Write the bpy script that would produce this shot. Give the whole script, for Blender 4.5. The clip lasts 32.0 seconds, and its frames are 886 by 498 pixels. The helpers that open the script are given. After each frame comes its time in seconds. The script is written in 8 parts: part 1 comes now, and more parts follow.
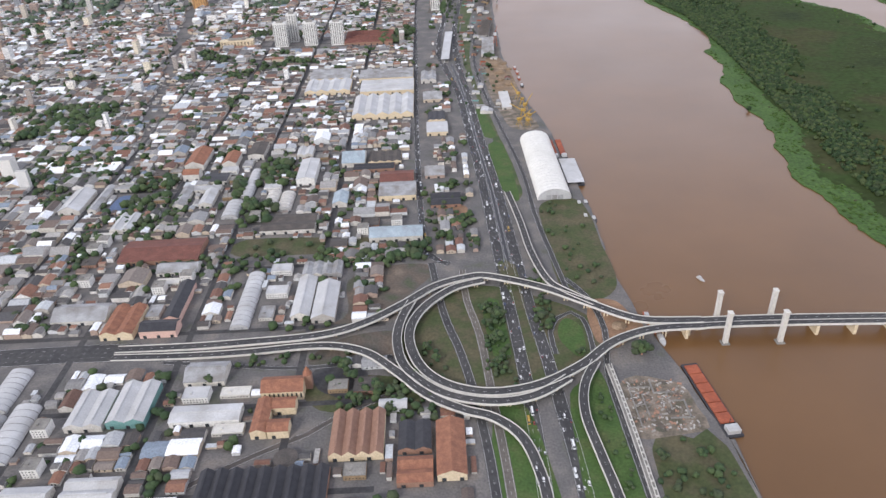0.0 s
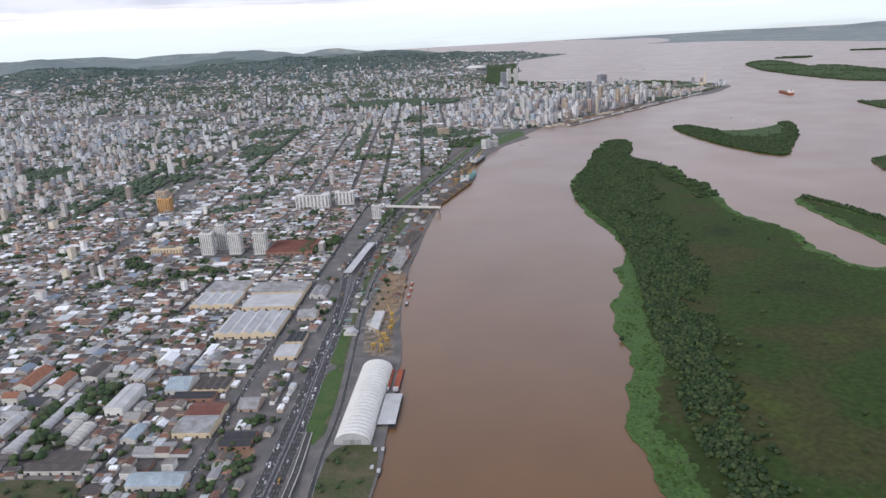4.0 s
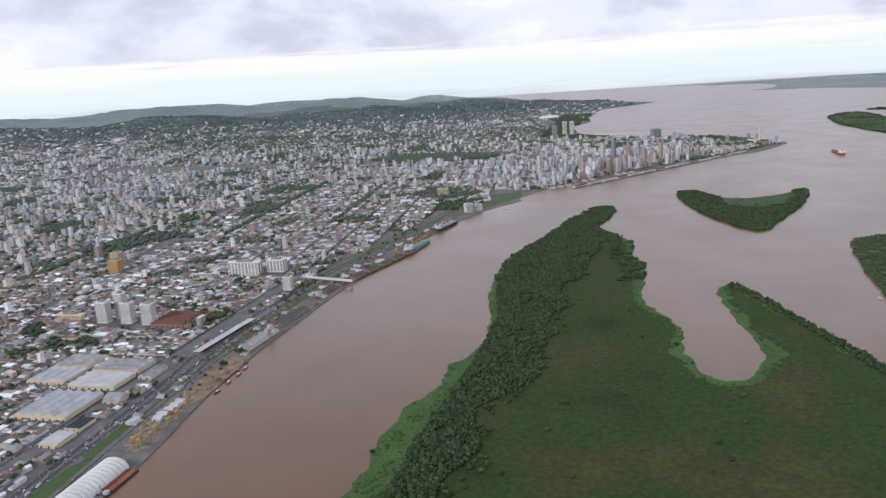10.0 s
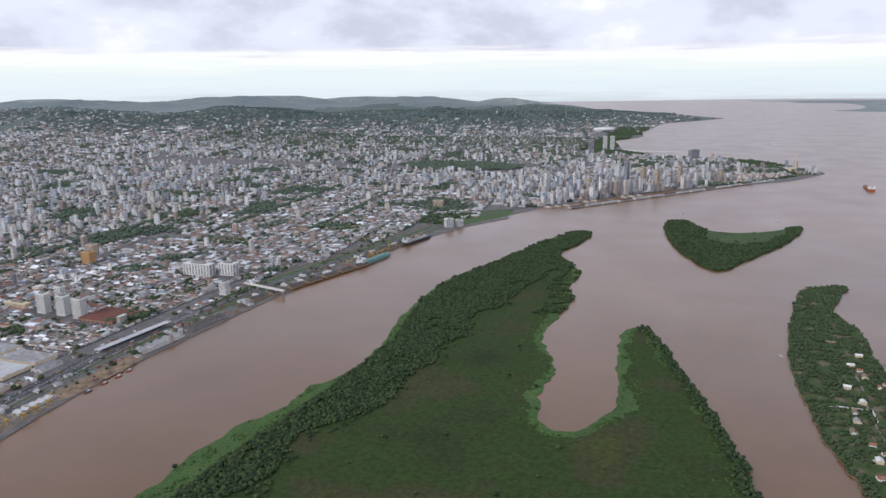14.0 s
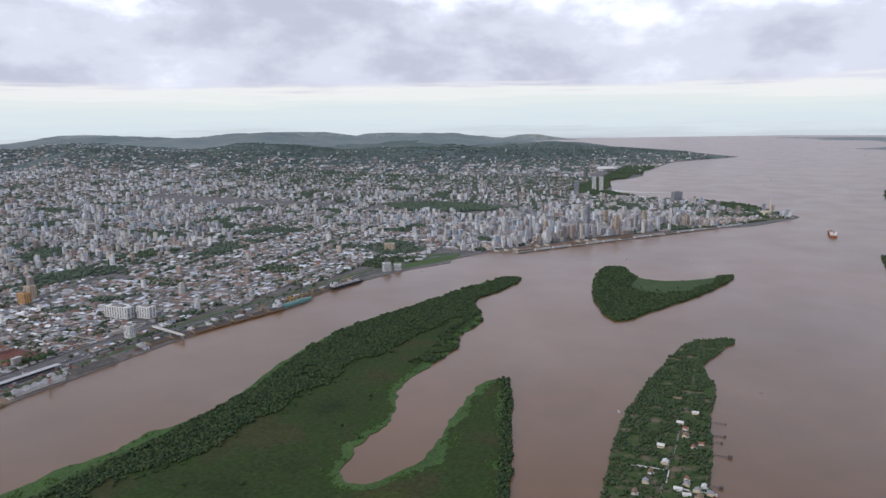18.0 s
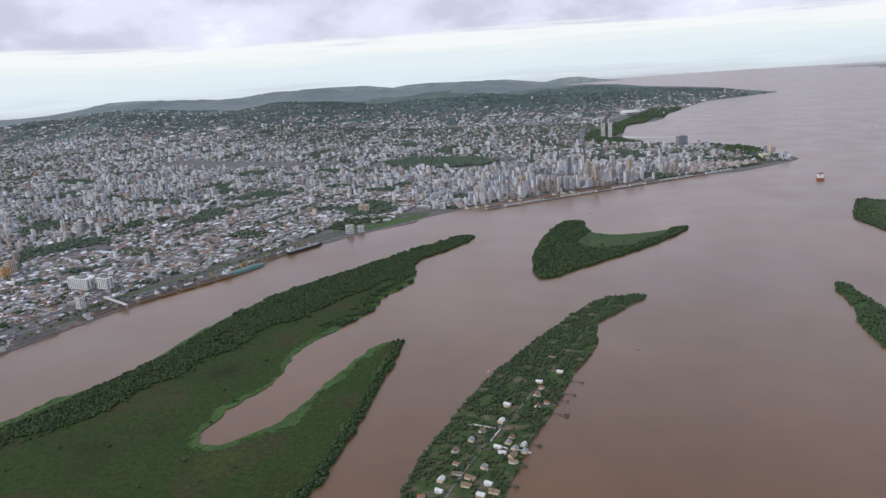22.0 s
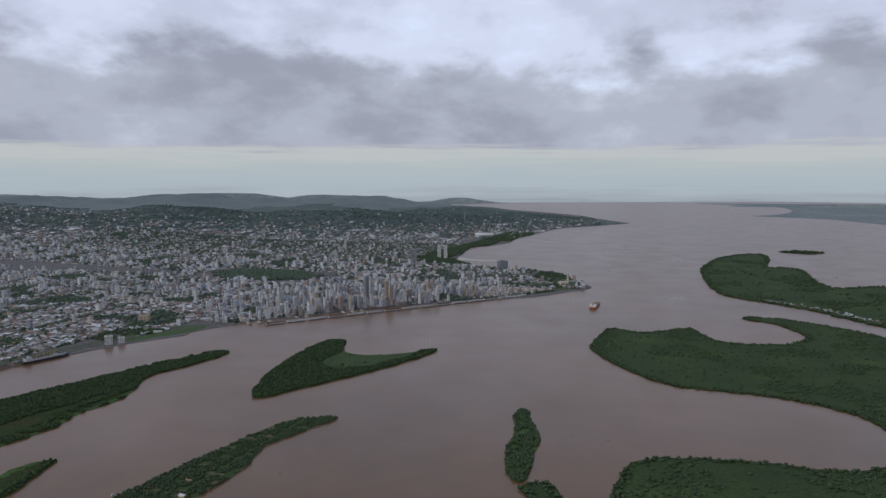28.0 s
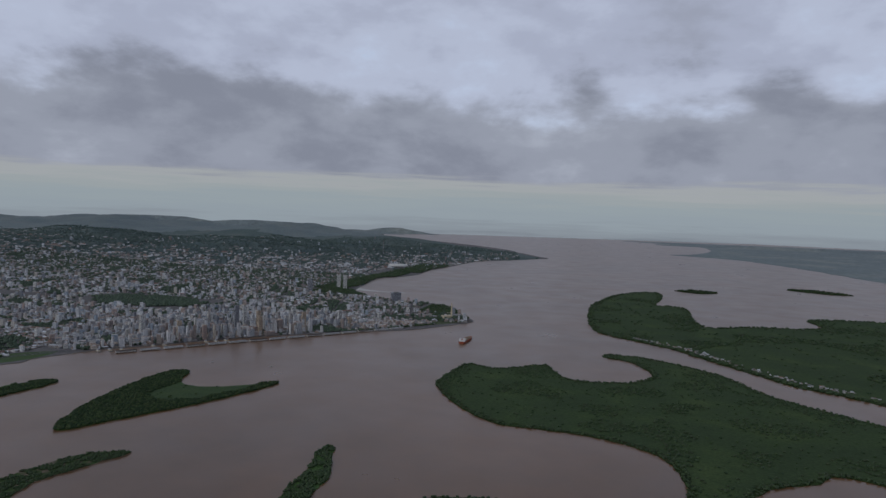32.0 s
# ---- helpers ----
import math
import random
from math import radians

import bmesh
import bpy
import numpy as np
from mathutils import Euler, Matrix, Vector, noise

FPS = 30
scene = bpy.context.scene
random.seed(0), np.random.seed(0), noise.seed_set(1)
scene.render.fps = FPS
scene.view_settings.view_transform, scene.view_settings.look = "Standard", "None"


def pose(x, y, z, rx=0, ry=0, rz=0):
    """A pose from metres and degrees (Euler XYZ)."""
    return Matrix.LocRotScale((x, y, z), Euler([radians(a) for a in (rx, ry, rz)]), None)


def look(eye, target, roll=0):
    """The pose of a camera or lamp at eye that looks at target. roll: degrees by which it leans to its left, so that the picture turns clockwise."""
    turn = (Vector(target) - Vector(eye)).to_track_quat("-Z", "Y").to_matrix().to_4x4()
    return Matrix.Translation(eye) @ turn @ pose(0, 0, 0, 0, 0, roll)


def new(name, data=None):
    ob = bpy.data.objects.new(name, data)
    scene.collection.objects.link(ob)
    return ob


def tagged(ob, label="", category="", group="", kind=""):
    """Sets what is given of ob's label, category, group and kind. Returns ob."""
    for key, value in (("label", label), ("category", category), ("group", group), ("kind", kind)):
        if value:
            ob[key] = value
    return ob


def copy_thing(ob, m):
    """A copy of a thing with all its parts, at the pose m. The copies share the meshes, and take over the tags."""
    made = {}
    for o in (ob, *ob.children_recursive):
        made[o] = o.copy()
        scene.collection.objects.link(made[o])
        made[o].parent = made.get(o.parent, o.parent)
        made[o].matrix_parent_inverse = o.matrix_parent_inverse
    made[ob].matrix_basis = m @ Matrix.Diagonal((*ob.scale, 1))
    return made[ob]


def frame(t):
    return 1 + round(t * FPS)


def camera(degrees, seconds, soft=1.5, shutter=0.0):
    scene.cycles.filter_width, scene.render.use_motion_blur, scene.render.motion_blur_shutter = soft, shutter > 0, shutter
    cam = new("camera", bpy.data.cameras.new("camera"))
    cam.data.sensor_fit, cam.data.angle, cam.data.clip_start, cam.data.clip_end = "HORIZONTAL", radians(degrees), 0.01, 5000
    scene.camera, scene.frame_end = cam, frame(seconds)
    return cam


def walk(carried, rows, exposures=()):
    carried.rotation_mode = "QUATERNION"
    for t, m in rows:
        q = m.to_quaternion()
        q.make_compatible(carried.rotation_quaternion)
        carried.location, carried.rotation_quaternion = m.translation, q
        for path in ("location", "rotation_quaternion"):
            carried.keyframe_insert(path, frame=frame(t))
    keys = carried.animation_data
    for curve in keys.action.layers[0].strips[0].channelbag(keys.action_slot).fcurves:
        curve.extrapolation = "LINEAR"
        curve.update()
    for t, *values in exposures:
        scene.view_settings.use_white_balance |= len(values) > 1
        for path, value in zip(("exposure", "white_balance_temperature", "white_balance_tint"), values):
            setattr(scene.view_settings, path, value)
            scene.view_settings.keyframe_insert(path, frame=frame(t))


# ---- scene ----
cam = camera(63.7, 32.0)
PATH = [
    (0, 0.0, 0.0, 100.0, 0.01, -31.48, -2.80),
    (0.5, 9.3, 2.6, 100.9, -0.02, -29.95, -2.94),
    (1, 18.6, 5.2, 101.7, 0.69, -26.50, -3.88),
    (1.5, 27.8, 7.8, 102.5, 0.58, -22.67, -3.69),
    (2, 37.1, 10.3, 103.3, 0.48, -19.62, -3.56),
    (2.5, 46.6, 12.8, 104.1, 1.89, -18.26, -3.36),
    (4.5, 85.2, 23.2, 107.1, 5.05, -16.73, -3.24),
    (5, 94.9, 25.8, 107.9, 5.34, -16.40, -3.19),
    (5.5, 104.6, 28.3, 108.6, 5.81, -16.08, -3.41),
    (6, 114.3, 30.9, 109.4, 6.30, -15.88, -3.39),
    (6.5, 123.9, 33.4, 110.2, 6.70, -15.84, -3.21),
    (7, 133.6, 35.9, 110.9, 7.16, -15.62, -2.98),
    (7.5, 143.3, 38.4, 111.8, 8.08, -14.94, -3.56),
    (8, 153.1, 41.0, 112.8, 9.22, -14.63, -3.24),
    (8.5, 163.1, 43.6, 113.8, 9.98, -14.39, -2.63),
    (9, 173.1, 46.2, 114.9, 11.07, -13.73, -2.86),
    (9.5, 183.3, 48.8, 116.0, 12.59, -13.32, -3.43),
    (10, 193.6, 51.4, 117.1, 13.74, -13.15, -3.60),
    (10.5, 204.1, 54.0, 118.3, 14.71, -13.12, -3.53),
    (11, 214.7, 56.7, 119.6, 15.52, -12.88, -3.26),
    (11.5, 225.4, 59.4, 121.0, 16.26, -12.78, -3.07),
    (12, 236.3, 62.2, 122.4, 17.03, -12.91, -2.41),
    (12.5, 247.2, 65.1, 123.8, 18.04, -12.93, -2.06),
    (13, 258.3, 68.0, 125.2, 18.92, -12.94, -2.03),
    (13.5, 269.5, 70.9, 126.6, 19.63, -13.16, -1.33),
    (14, 280.8, 73.7, 128.0, 19.99, -12.98, -0.79),
    (14.5, 292.1, 76.5, 129.4, 20.06, -12.44, -0.64),
    (16.5, 337.6, 87.3, 135.2, 21.43, -10.29, -0.06),
    (17, 349.0, 90.2, 136.6, 21.66, -9.97, 0.27),
    (17.5, 360.3, 93.3, 138.1, 22.11, -9.71, 0.23),
    (18, 371.6, 96.6, 139.6, 22.98, -10.27, -0.78),
    (18.5, 382.9, 100.1, 141.0, 23.06, -11.46, -1.19),
    (19, 394.0, 103.7, 142.5, 23.37, -12.36, -2.11),
    (19.5, 405.2, 107.3, 143.8, 24.01, -13.24, -2.68),
    (20, 416.4, 111.0, 145.1, 23.76, -14.39, -3.41),
    (20.5, 427.5, 114.6, 146.3, 24.66, -14.21, -4.63),
    (21, 438.7, 118.3, 147.4, 25.95, -14.31, -4.62),
    (21.5, 449.9, 121.9, 148.4, 26.92, -13.87, -4.87),
    (22, 461.2, 125.3, 149.2, 27.93, -14.20, -3.92),
    (22.5, 472.4, 128.7, 150.1, 28.11, -14.10, -3.66),
    (23, 483.6, 132.0, 150.8, 28.13, -13.72, -3.51),
    (23.5, 494.7, 135.2, 151.5, 28.46, -13.76, -2.25),
    (24, 505.7, 138.4, 152.0, 28.19, -11.95, -2.07),
    (24.5, 516.6, 141.6, 152.5, 24.94, -9.97, -2.91),
    (25, 527.3, 144.9, 152.9, 23.86, -8.78, -1.76),
    (25.5, 538.0, 148.3, 153.2, 22.47, -5.95, -1.22),
    (27.5, 580.3, 162.3, 153.7, 21.42, -3.80, -0.58),
    (28, 590.8, 165.8, 153.8, 20.02, -5.49, -0.13),
    (28.5, 601.3, 169.4, 154.0, 18.40, -4.82, 0.15),
    (29, 611.8, 172.9, 154.2, 16.07, -2.15, 0.51),
    (29.5, 622.3, 176.5, 154.5, 15.20, -1.60, 0.87),
    (30, 632.8, 180.2, 155.0, 13.85, -1.33, 1.06),
    (30.5, 643.3, 183.9, 155.6, 13.59, -1.66, 1.02),
    (31, 653.8, 187.8, 156.3, 13.46, -1.98, 1.01),
    (31.5, 664.3, 191.5, 156.9, 13.75, -1.80, 1.14),
    (32, 674.8, 195.2, 157.4, 15.70, -3.00, 1.88),
]
# The whole place is drawn at one fifth of its true size (1 unit = 5 m), so that the horizon lies within the lens's reach.
EXPOSURES = [(0, 0.70, 6440, 11), (1.2, 0.80, 6440, 11), (2.0, 0.66, 6370, 11), (2.5, 0.48, 6320, 11), (4.5, 0.34, 6240, 11), (9, 0.27, 6180, 11), (14, 0.23, 6160, 11), (17, 0.03, 6140, 11), (20, 0.08, 6120, 11), (22, 0.14, 6110, 11), (24, 0.05, 6100, 11), (25.5, -0.28, 6030, 10), (27.5, -0.72, 5950, 9), (29, -0.64, 5920, 9), (30, -0.84, 5890, 9), (31, -0.98, 5880, 9), (32, -1.22, 5860, 9)]
walk(cam, [(t, pose(x, y, z, 90 + pitch, 0, yaw) @ pose(0, 0, 0, 0, 0, roll)) for t, x, y, z, yaw, pitch, roll in PATH], EXPOSURES)

import itertools
from mathutils.geometry import tessellate_polygon

rng = np.random.default_rng(7)

# ---- sky, sun ----
world = bpy.data.worlds.new("sky")
scene.world = world
world.use_nodes = True
wn, wl = world.node_tree.nodes, world.node_tree.links
wn.clear()


def wnode(kind, **values):
    n = wn.new(kind)
    for key, value in values.items():
        n.inputs[key].default_value = value
    return n


def wmath(op, a, b=None):
    n = wn.new("ShaderNodeMath")
    n.operation = op
    for i, v in enumerate((a, b)):
        if v is None:
            continue
        if isinstance(v, (int, float)):
            n.inputs[i].default_value = v
        else:
            wl.new(v, n.inputs[i])
    return n.outputs[0]


def wramp(fac, stops, smooth=True):
    n = wn.new("ShaderNodeValToRGB")
    n.color_ramp.interpolation = "EASE" if smooth else "LINEAR"
    while len(n.color_ramp.elements) < len(stops):
        n.color_ramp.elements.new(0.5)
    for e, (p, c) in zip(n.color_ramp.elements, stops):
        e.position, e.color = p, (c[0], c[1], c[2], 1)
    wl.new(fac, n.inputs[0])
    return n.outputs[0]


def wmix(fac, a, b):
    n = wn.new("ShaderNodeMix")
    n.data_type = "RGBA"
    wl.new(fac, n.inputs[0]) if not isinstance(fac, float) else None
    wl.new(a, n.inputs[6])
    wl.new(b, n.inputs[7])
    return n.outputs[2]


SUN_ELEVATION, SUN_ROTATION = 33.0, -145.0
sky = wn.new("ShaderNodeTexSky")
sky.sky_type, sky.sun_disc = "NISHITA", False
sky.sun_elevation, sky.sun_rotation = radians(SUN_ELEVATION), radians(SUN_ROTATION)
sky.air_density, sky.dust_density = 1.0, 2.0
coord = wn.new("ShaderNodeTexCoord").outputs["Generated"]
split = wn.new("ShaderNodeSeparateXYZ")
wl.new(coord, split.inputs[0])
dx, dy, dz = split.outputs
# clouds: noise over the directions, flattened towards the horizon
flatten = wn.new("ShaderNodeMapping")
flatten.inputs["Scale"].default_value = (1.0, 1.0, 2.0)
wl.new(coord, flatten.inputs[0])
deck = wnode("ShaderNodeTexNoise", Scale=3.2, Detail=10.0, Roughness=0.56, Distortion=0.25)
wl.new(flatten.outputs[0], deck.inputs["Vector"])
puff = wnode("ShaderNodeTexNoise", Scale=9.5, Detail=9.0, Roughness=0.54)
wl.new(flatten.outputs[0], puff.inputs["Vector"])
streak_map = wn.new("ShaderNodeMapping")
streak_map.inputs["Scale"].default_value = (2.2, 2.2, 42.0)
wl.new(coord, streak_map.inputs[0])
streak = wnode("ShaderNodeTexNoise", Scale=2.0, Detail=7.0, Roughness=0.6)
wl.new(streak_map.outputs[0], streak.inputs["Vector"])
shape = wmath("ADD", wmath("MULTIPLY", deck.outputs[0], 0.62), wmath("MULTIPLY", puff.outputs[0], 0.38))
# heights over the horizon: the deck's underside is made uneven by streaks, its top by puffs
rise = wmath("ADD", dz, wmath("MULTIPLY", wmath("SUBTRACT", streak.outputs[0], 0.5), 0.055))
top_rise = wmath("ADD", dz, wmath("MULTIPLY", wmath("SUBTRACT", shape, 0.5), -0.34))
low_sky = wramp(wmath("ADD", wmath("MULTIPLY", rise, 4.0), 0.2), [
    (0.05, (0.46, 0.49, 0.52)), (0.10, (0.60, 0.64, 0.66)), (0.165, (0.70, 0.76, 0.77)), (0.24, (0.73, 0.79, 0.78)), (0.30, (0.79, 0.82, 0.78)), (0.36, (0.88, 0.87, 0.82)), (0.44, (0.63, 0.62, 0.73))])
under = wramp(shape, [(0.36, (0.93, 0.94, 1.02)), (0.47, (0.735, 0.745, 0.825)), (0.60, (0.56, 0.57, 0.65))])
over = wramp(shape, [(0.34, (1.26, 1.36, 1.58)), (0.46, (1.10, 1.13, 1.30)), (0.55, (0.95, 0.97, 1.13)), (0.66, (0.80, 0.81, 0.93))])
is_deck = wramp(rise, [(0.036, (0, 0, 0)), (0.058, (1, 1, 1))])
is_over = wramp(top_rise, [(0.135, (0, 0, 0)), (0.185, (1, 1, 1))])
high = wramp(dz, [(0.36, (1, 1, 1)), (0.62, (0.42, 0.43, 0.45))])
dim = wn.new("ShaderNodeMix")
dim.data_type, dim.blend_type = "RGBA", "MULTIPLY"
dim.inputs[0].default_value = 1.0
wl.new(over, dim.inputs[6])
wl.new(high, dim.inputs[7])
clouds = wmix(is_deck, low_sky, wmix(is_over, under, dim.outputs[2]))
bare = wn.new("ShaderNodeMix")
bare.data_type, bare.blend_type = "RGBA", "MULTIPLY"
bare.inputs[0].default_value = 1.0
wl.new(sky.outputs[0], bare.inputs[6])
bare.inputs[7].default_value = (0.30, 0.30, 0.30, 1)
gap = wramp(wmath("MULTIPLY", wmath("MAXIMUM", wmath("SUBTRACT", 0.43, shape), 0.0), wmath("MULTIPLY", wmath("MAXIMUM", wmath("SUBTRACT", dz, 0.12), 0.0), 60.0)), [(0.1, (0, 0, 0)), (0.6, (0.75, 0.75, 0.75))])
back = wnode("ShaderNodeBackground", Strength=1.0)
wl.new(wmix(gap, clouds, bare.outputs[2]), back.inputs[0])
wl.new(back.outputs[0], wn.new("ShaderNodeOutputWorld").inputs[0])

sun = new("sun", bpy.data.lights.new("sun", "SUN"))
sun.data.energy, sun.data.angle, sun.data.color = 1.38, radians(14), (1.0, 0.95, 0.88)
sun.matrix_world = look((-420, -600, 480), (0, 0, 0))


# ---- materials ----
def material(name, colours, rough=0.8, scale=1.0, metal=0.0, bump=0.0, fine=None, random_by=None, spec=0.3, detail=6.0, grained=(0.72, 1.25)):
    """Base colours spread by a noise of that scale, or by the piece (random_by object or island), with a finer grain and relief on top."""
    m = bpy.data.materials.new(name)
    m.use_nodes = True
    nt, ln = m.node_tree.nodes, m.node_tree.links
    bsdf = nt["Principled BSDF"]
    bsdf.inputs["Metallic"].default_value = metal
    bsdf.inputs["Specular IOR Level"].default_value = spec
    place = nt.new("ShaderNodeNewGeometry").outputs["Position"]
    n1 = nt.new("ShaderNodeTexNoise")
    n1.inputs["Scale"].default_value, n1.inputs["Detail"].default_value = scale, detail
    ln.new(place, n1.inputs["Vector"])
    n2 = nt.new("ShaderNodeTexNoise")
    n2.inputs["Scale"].default_value, n2.inputs["Detail"].default_value = fine or scale * 9, 4.0
    ln.new(place, n2.inputs["Vector"])
    ramp = nt.new("ShaderNodeValToRGB")
    while len(ramp.color_ramp.elements) < len(colours):
        ramp.color_ramp.elements.new(0.5)
    if random_by:
        ramp.color_ramp.interpolation = "CONSTANT"
        for i, (e, c) in enumerate(zip(ramp.color_ramp.elements, colours)):
            e.position, e.color = i / len(colours), (*c, 1)
        source = nt.new("ShaderNodeObjectInfo").outputs["Random"] if random_by == "object" else nt.new("ShaderNodeNewGeometry").outputs["Random Per Island"]
        ln.new(source, ramp.inputs[0])
    else:
        colours = sorted(colours, key=sum)
        for i, (e, c) in enumerate(zip(ramp.color_ramp.elements, colours)):
            e.position, e.color = 0.30 + 0.40 * i / max(1, len(colours) - 1), (*c, 1)
        ln.new(n1.outputs[0], ramp.inputs[0])
    vary = nt.new("ShaderNodeMix")
    vary.data_type, vary.blend_type = "RGBA", "MULTIPLY"
    vary.inputs[0].default_value = 1.0
    grain = nt.new("ShaderNodeMapRange")
    grain.inputs[1].default_value, grain.inputs[2].default_value, grain.inputs[3].default_value, grain.inputs[4].default_value = 0.25, 0.75, grained[0], grained[1]
    ln.new(n2.outputs[0], grain.inputs[0])
    ln.new(ramp.outputs[0], vary.inputs[6])
    ln.new(grain.outputs[0], vary.inputs[7])
    ln.new(vary.outputs[2], bsdf.inputs["Base Color"])
    r = nt.new("ShaderNodeMapRange")
    r.inputs[3].default_value, r.inputs[4].default_value = max(0.02, rough - 0.12), min(1.0, rough + 0.12)
    ln.new(n1.outputs[0], r.inputs[0])
    ln.new(r.outputs[0], bsdf.inputs["Roughness"])
    if bump:
        b = nt.new("ShaderNodeBump")
        b.inputs["Strength"].default_value, b.inputs["Distance"].default_value = bump, 0.3
        ln.new(n2.outputs[0], b.inputs["Height"])
        ln.new(b.outputs[0], bsdf.inputs["Normal"])
    return m


def windowed(name, colours, random_by, floor=0.62, bay=0.55, glass=(0.05, 0.06, 0.075)):
    """Rendered walls with rows of windows, storey by storey."""
    m = material(name, colours, 0.8, 0.3, random_by=random_by)
    nt, ln = m.node_tree.nodes, m.node_tree.links
    bsdf = nt["Principled BSDF"]
    wall_colour = bsdf.inputs["Base Color"].links[0].from_socket
    s = nt.new("ShaderNodeSeparateXYZ")
    ln.new(nt.new("ShaderNodeNewGeometry").outputs["Position"], s.inputs[0])
    add = nt.new("ShaderNodeMath")
    ln.new(s.outputs[0], add.inputs[0])
    ln.new(s.outputs[1], add.inputs[1])
    c = nt.new("ShaderNodeCombineXYZ")
    ln.new(add.outputs[0], c.inputs[0])
    ln.new(s.outputs[2], c.inputs[1])
    b = nt.new("ShaderNodeTexBrick")
    b.offset = 0.0
    b.inputs["Scale"].default_value, b.inputs["Mortar Size"].default_value, b.inputs["Mortar Smooth"].default_value = 1.0, 0.19, 0.1
    b.inputs["Brick Width"].default_value, b.inputs["Row Height"].default_value = bay, floor
    b.inputs["Color1"].default_value, b.inputs["Color2"].default_value = (*glass, 1), (*[v * 2.2 for v in glass], 1)
    ln.new(c.outputs[0], b.inputs["Vector"])
    ln.new(wall_colour, b.inputs["Mortar"])
    ln.new(b.outputs["Color"], bsdf.inputs["Base Color"])
    return m


WATER = material("muddy_water", [(0.120, 0.063, 0.0245), (0.142, 0.0725, 0.028), (0.164, 0.083, 0.032)], 0.30, 0.006, spec=0.38, fine=0.045, grained=(0.91, 1.09))
nt = WATER.node_tree.nodes
wave = nt.new("ShaderNodeTexNoise")
wave.inputs["Scale"].default_value, wave.inputs["Detail"].default_value = 0.02, 5.0
lifted = nt.new("ShaderNodeMapping")
lifted.inputs["Location"].default_value = (71.3, 43.7, 5.37)
WATER.node_tree.links.new(nt.new("ShaderNodeNewGeometry").outputs["Position"], lifted.inputs["Vector"])
WATER.node_tree.links.new(lifted.outputs[0], wave.inputs["Vector"])
calm = nt.new("ShaderNodeMapRange")
calm.inputs[3].default_value, calm.inputs[4].default_value = 0.23, 0.38
WATER.node_tree.links.new(wave.outputs[0], calm.inputs[0])
WATER.node_tree.links.new(calm.outputs[0], nt["Principled BSDF"].inputs["Roughness"])
# ground tones lifted by a quarter, softening far gaps the way haze does
CITY_SOIL = material("city_ground", [(0.130, 0.122, 0.118), (0.162, 0.150, 0.140), (0.100, 0.103, 0.080), (0.185, 0.162, 0.144), (0.115, 0.111, 0.108)], 0.95, 0.16, fine=2.2, grained=(0.74, 1.24), detail=9.0)
ASPHALT = material("asphalt", [(0.044, 0.043, 0.045), (0.058, 0.057, 0.058), (0.074, 0.071, 0.069)], 0.9, 0.15)
CONCRETE = material("concrete", [(0.22, 0.21, 0.19), (0.30, 0.28, 0.255), (0.18, 0.17, 0.155)], 0.85, 0.4)
PALE_CONCRETE = material("pale_concrete", [(0.52, 0.50, 0.46), (0.60, 0.58, 0.53)], 0.85, 0.8)
PAINT = material("road_paint", [(0.42, 0.42, 0.41), (0.50, 0.50, 0.49)], 0.8, 1.0)
GRASS = material("grass", [(0.042, 0.082, 0.022), (0.056, 0.100, 0.026), (0.080, 0.100, 0.038)], 0.95, 0.2, bump=0.4)
VERGE = material("worn_verge", [(0.052, 0.076, 0.030), (0.095, 0.098, 0.055), (0.046, 0.074, 0.026), (0.12, 0.105, 0.072), (0.070, 0.090, 0.036)], 0.95, 0.22, fine=2.2)
EARTH = material("trodden_earth", [(0.12, 0.095, 0.075), (0.17, 0.135, 0.105), (0.095, 0.085, 0.070), (0.075, 0.085, 0.050)], 0.95, 0.2, fine=2.0)
DRY_GRASS = material("dry_grass", [(0.062, 0.074, 0.030), (0.105, 0.092, 0.052), (0.050, 0.066, 0.026), (0.085, 0.078, 0.045)], 0.95, 0.18, fine=1.6)
SAND = material("sand_and_clay", [(0.22, 0.155, 0.10), (0.29, 0.215, 0.145), (0.16, 0.125, 0.09)], 0.95, 0.3)
REED = material("bright_reed", [(0.050, 0.098, 0.022), (0.038, 0.076, 0.018), (0.062, 0.110, 0.028)], 0.95, 0.05, bump=0.9, fine=1.0, grained=(0.55, 1.45))
MARSH = material("marsh_grass", [(0.023, 0.037, 0.013), (0.034, 0.049, 0.015), (0.052, 0.068, 0.018), (0.048, 0.050, 0.021), (0.032, 0.055, 0.015)], 0.95, 0.022, bump=0.8, fine=0.5, grained=(0.7, 1.3), spec=0.1, detail=9.0)
LEAF = material("tree_foliage", [(0.028, 0.049, 0.022), (0.035, 0.058, 0.025), (0.054, 0.080, 0.030), (0.041, 0.057, 0.028), (0.060, 0.080, 0.034), (0.025, 0.043, 0.020)], 0.95, 0.12, random_by="island", fine=1.5, bump=0.9, spec=0.1)
STREET_LEAF = material("street_tree_foliage", [(0.034, 0.060, 0.027), (0.046, 0.075, 0.031), (0.060, 0.090, 0.036), (0.053, 0.070, 0.035)], 0.9, 0.12, random_by="island", fine=2.0, bump=0.8)
# leaf colours lightened, standing in for haze over the farther quarters
CITY_LEAF = material("hazed_city_foliage", [(0.060, 0.090, 0.060), (0.074, 0.106, 0.068), (0.088, 0.120, 0.076), (0.076, 0.100, 0.072)], 0.9, 0.12, random_by="island", fine=1.0, bump=0.8)
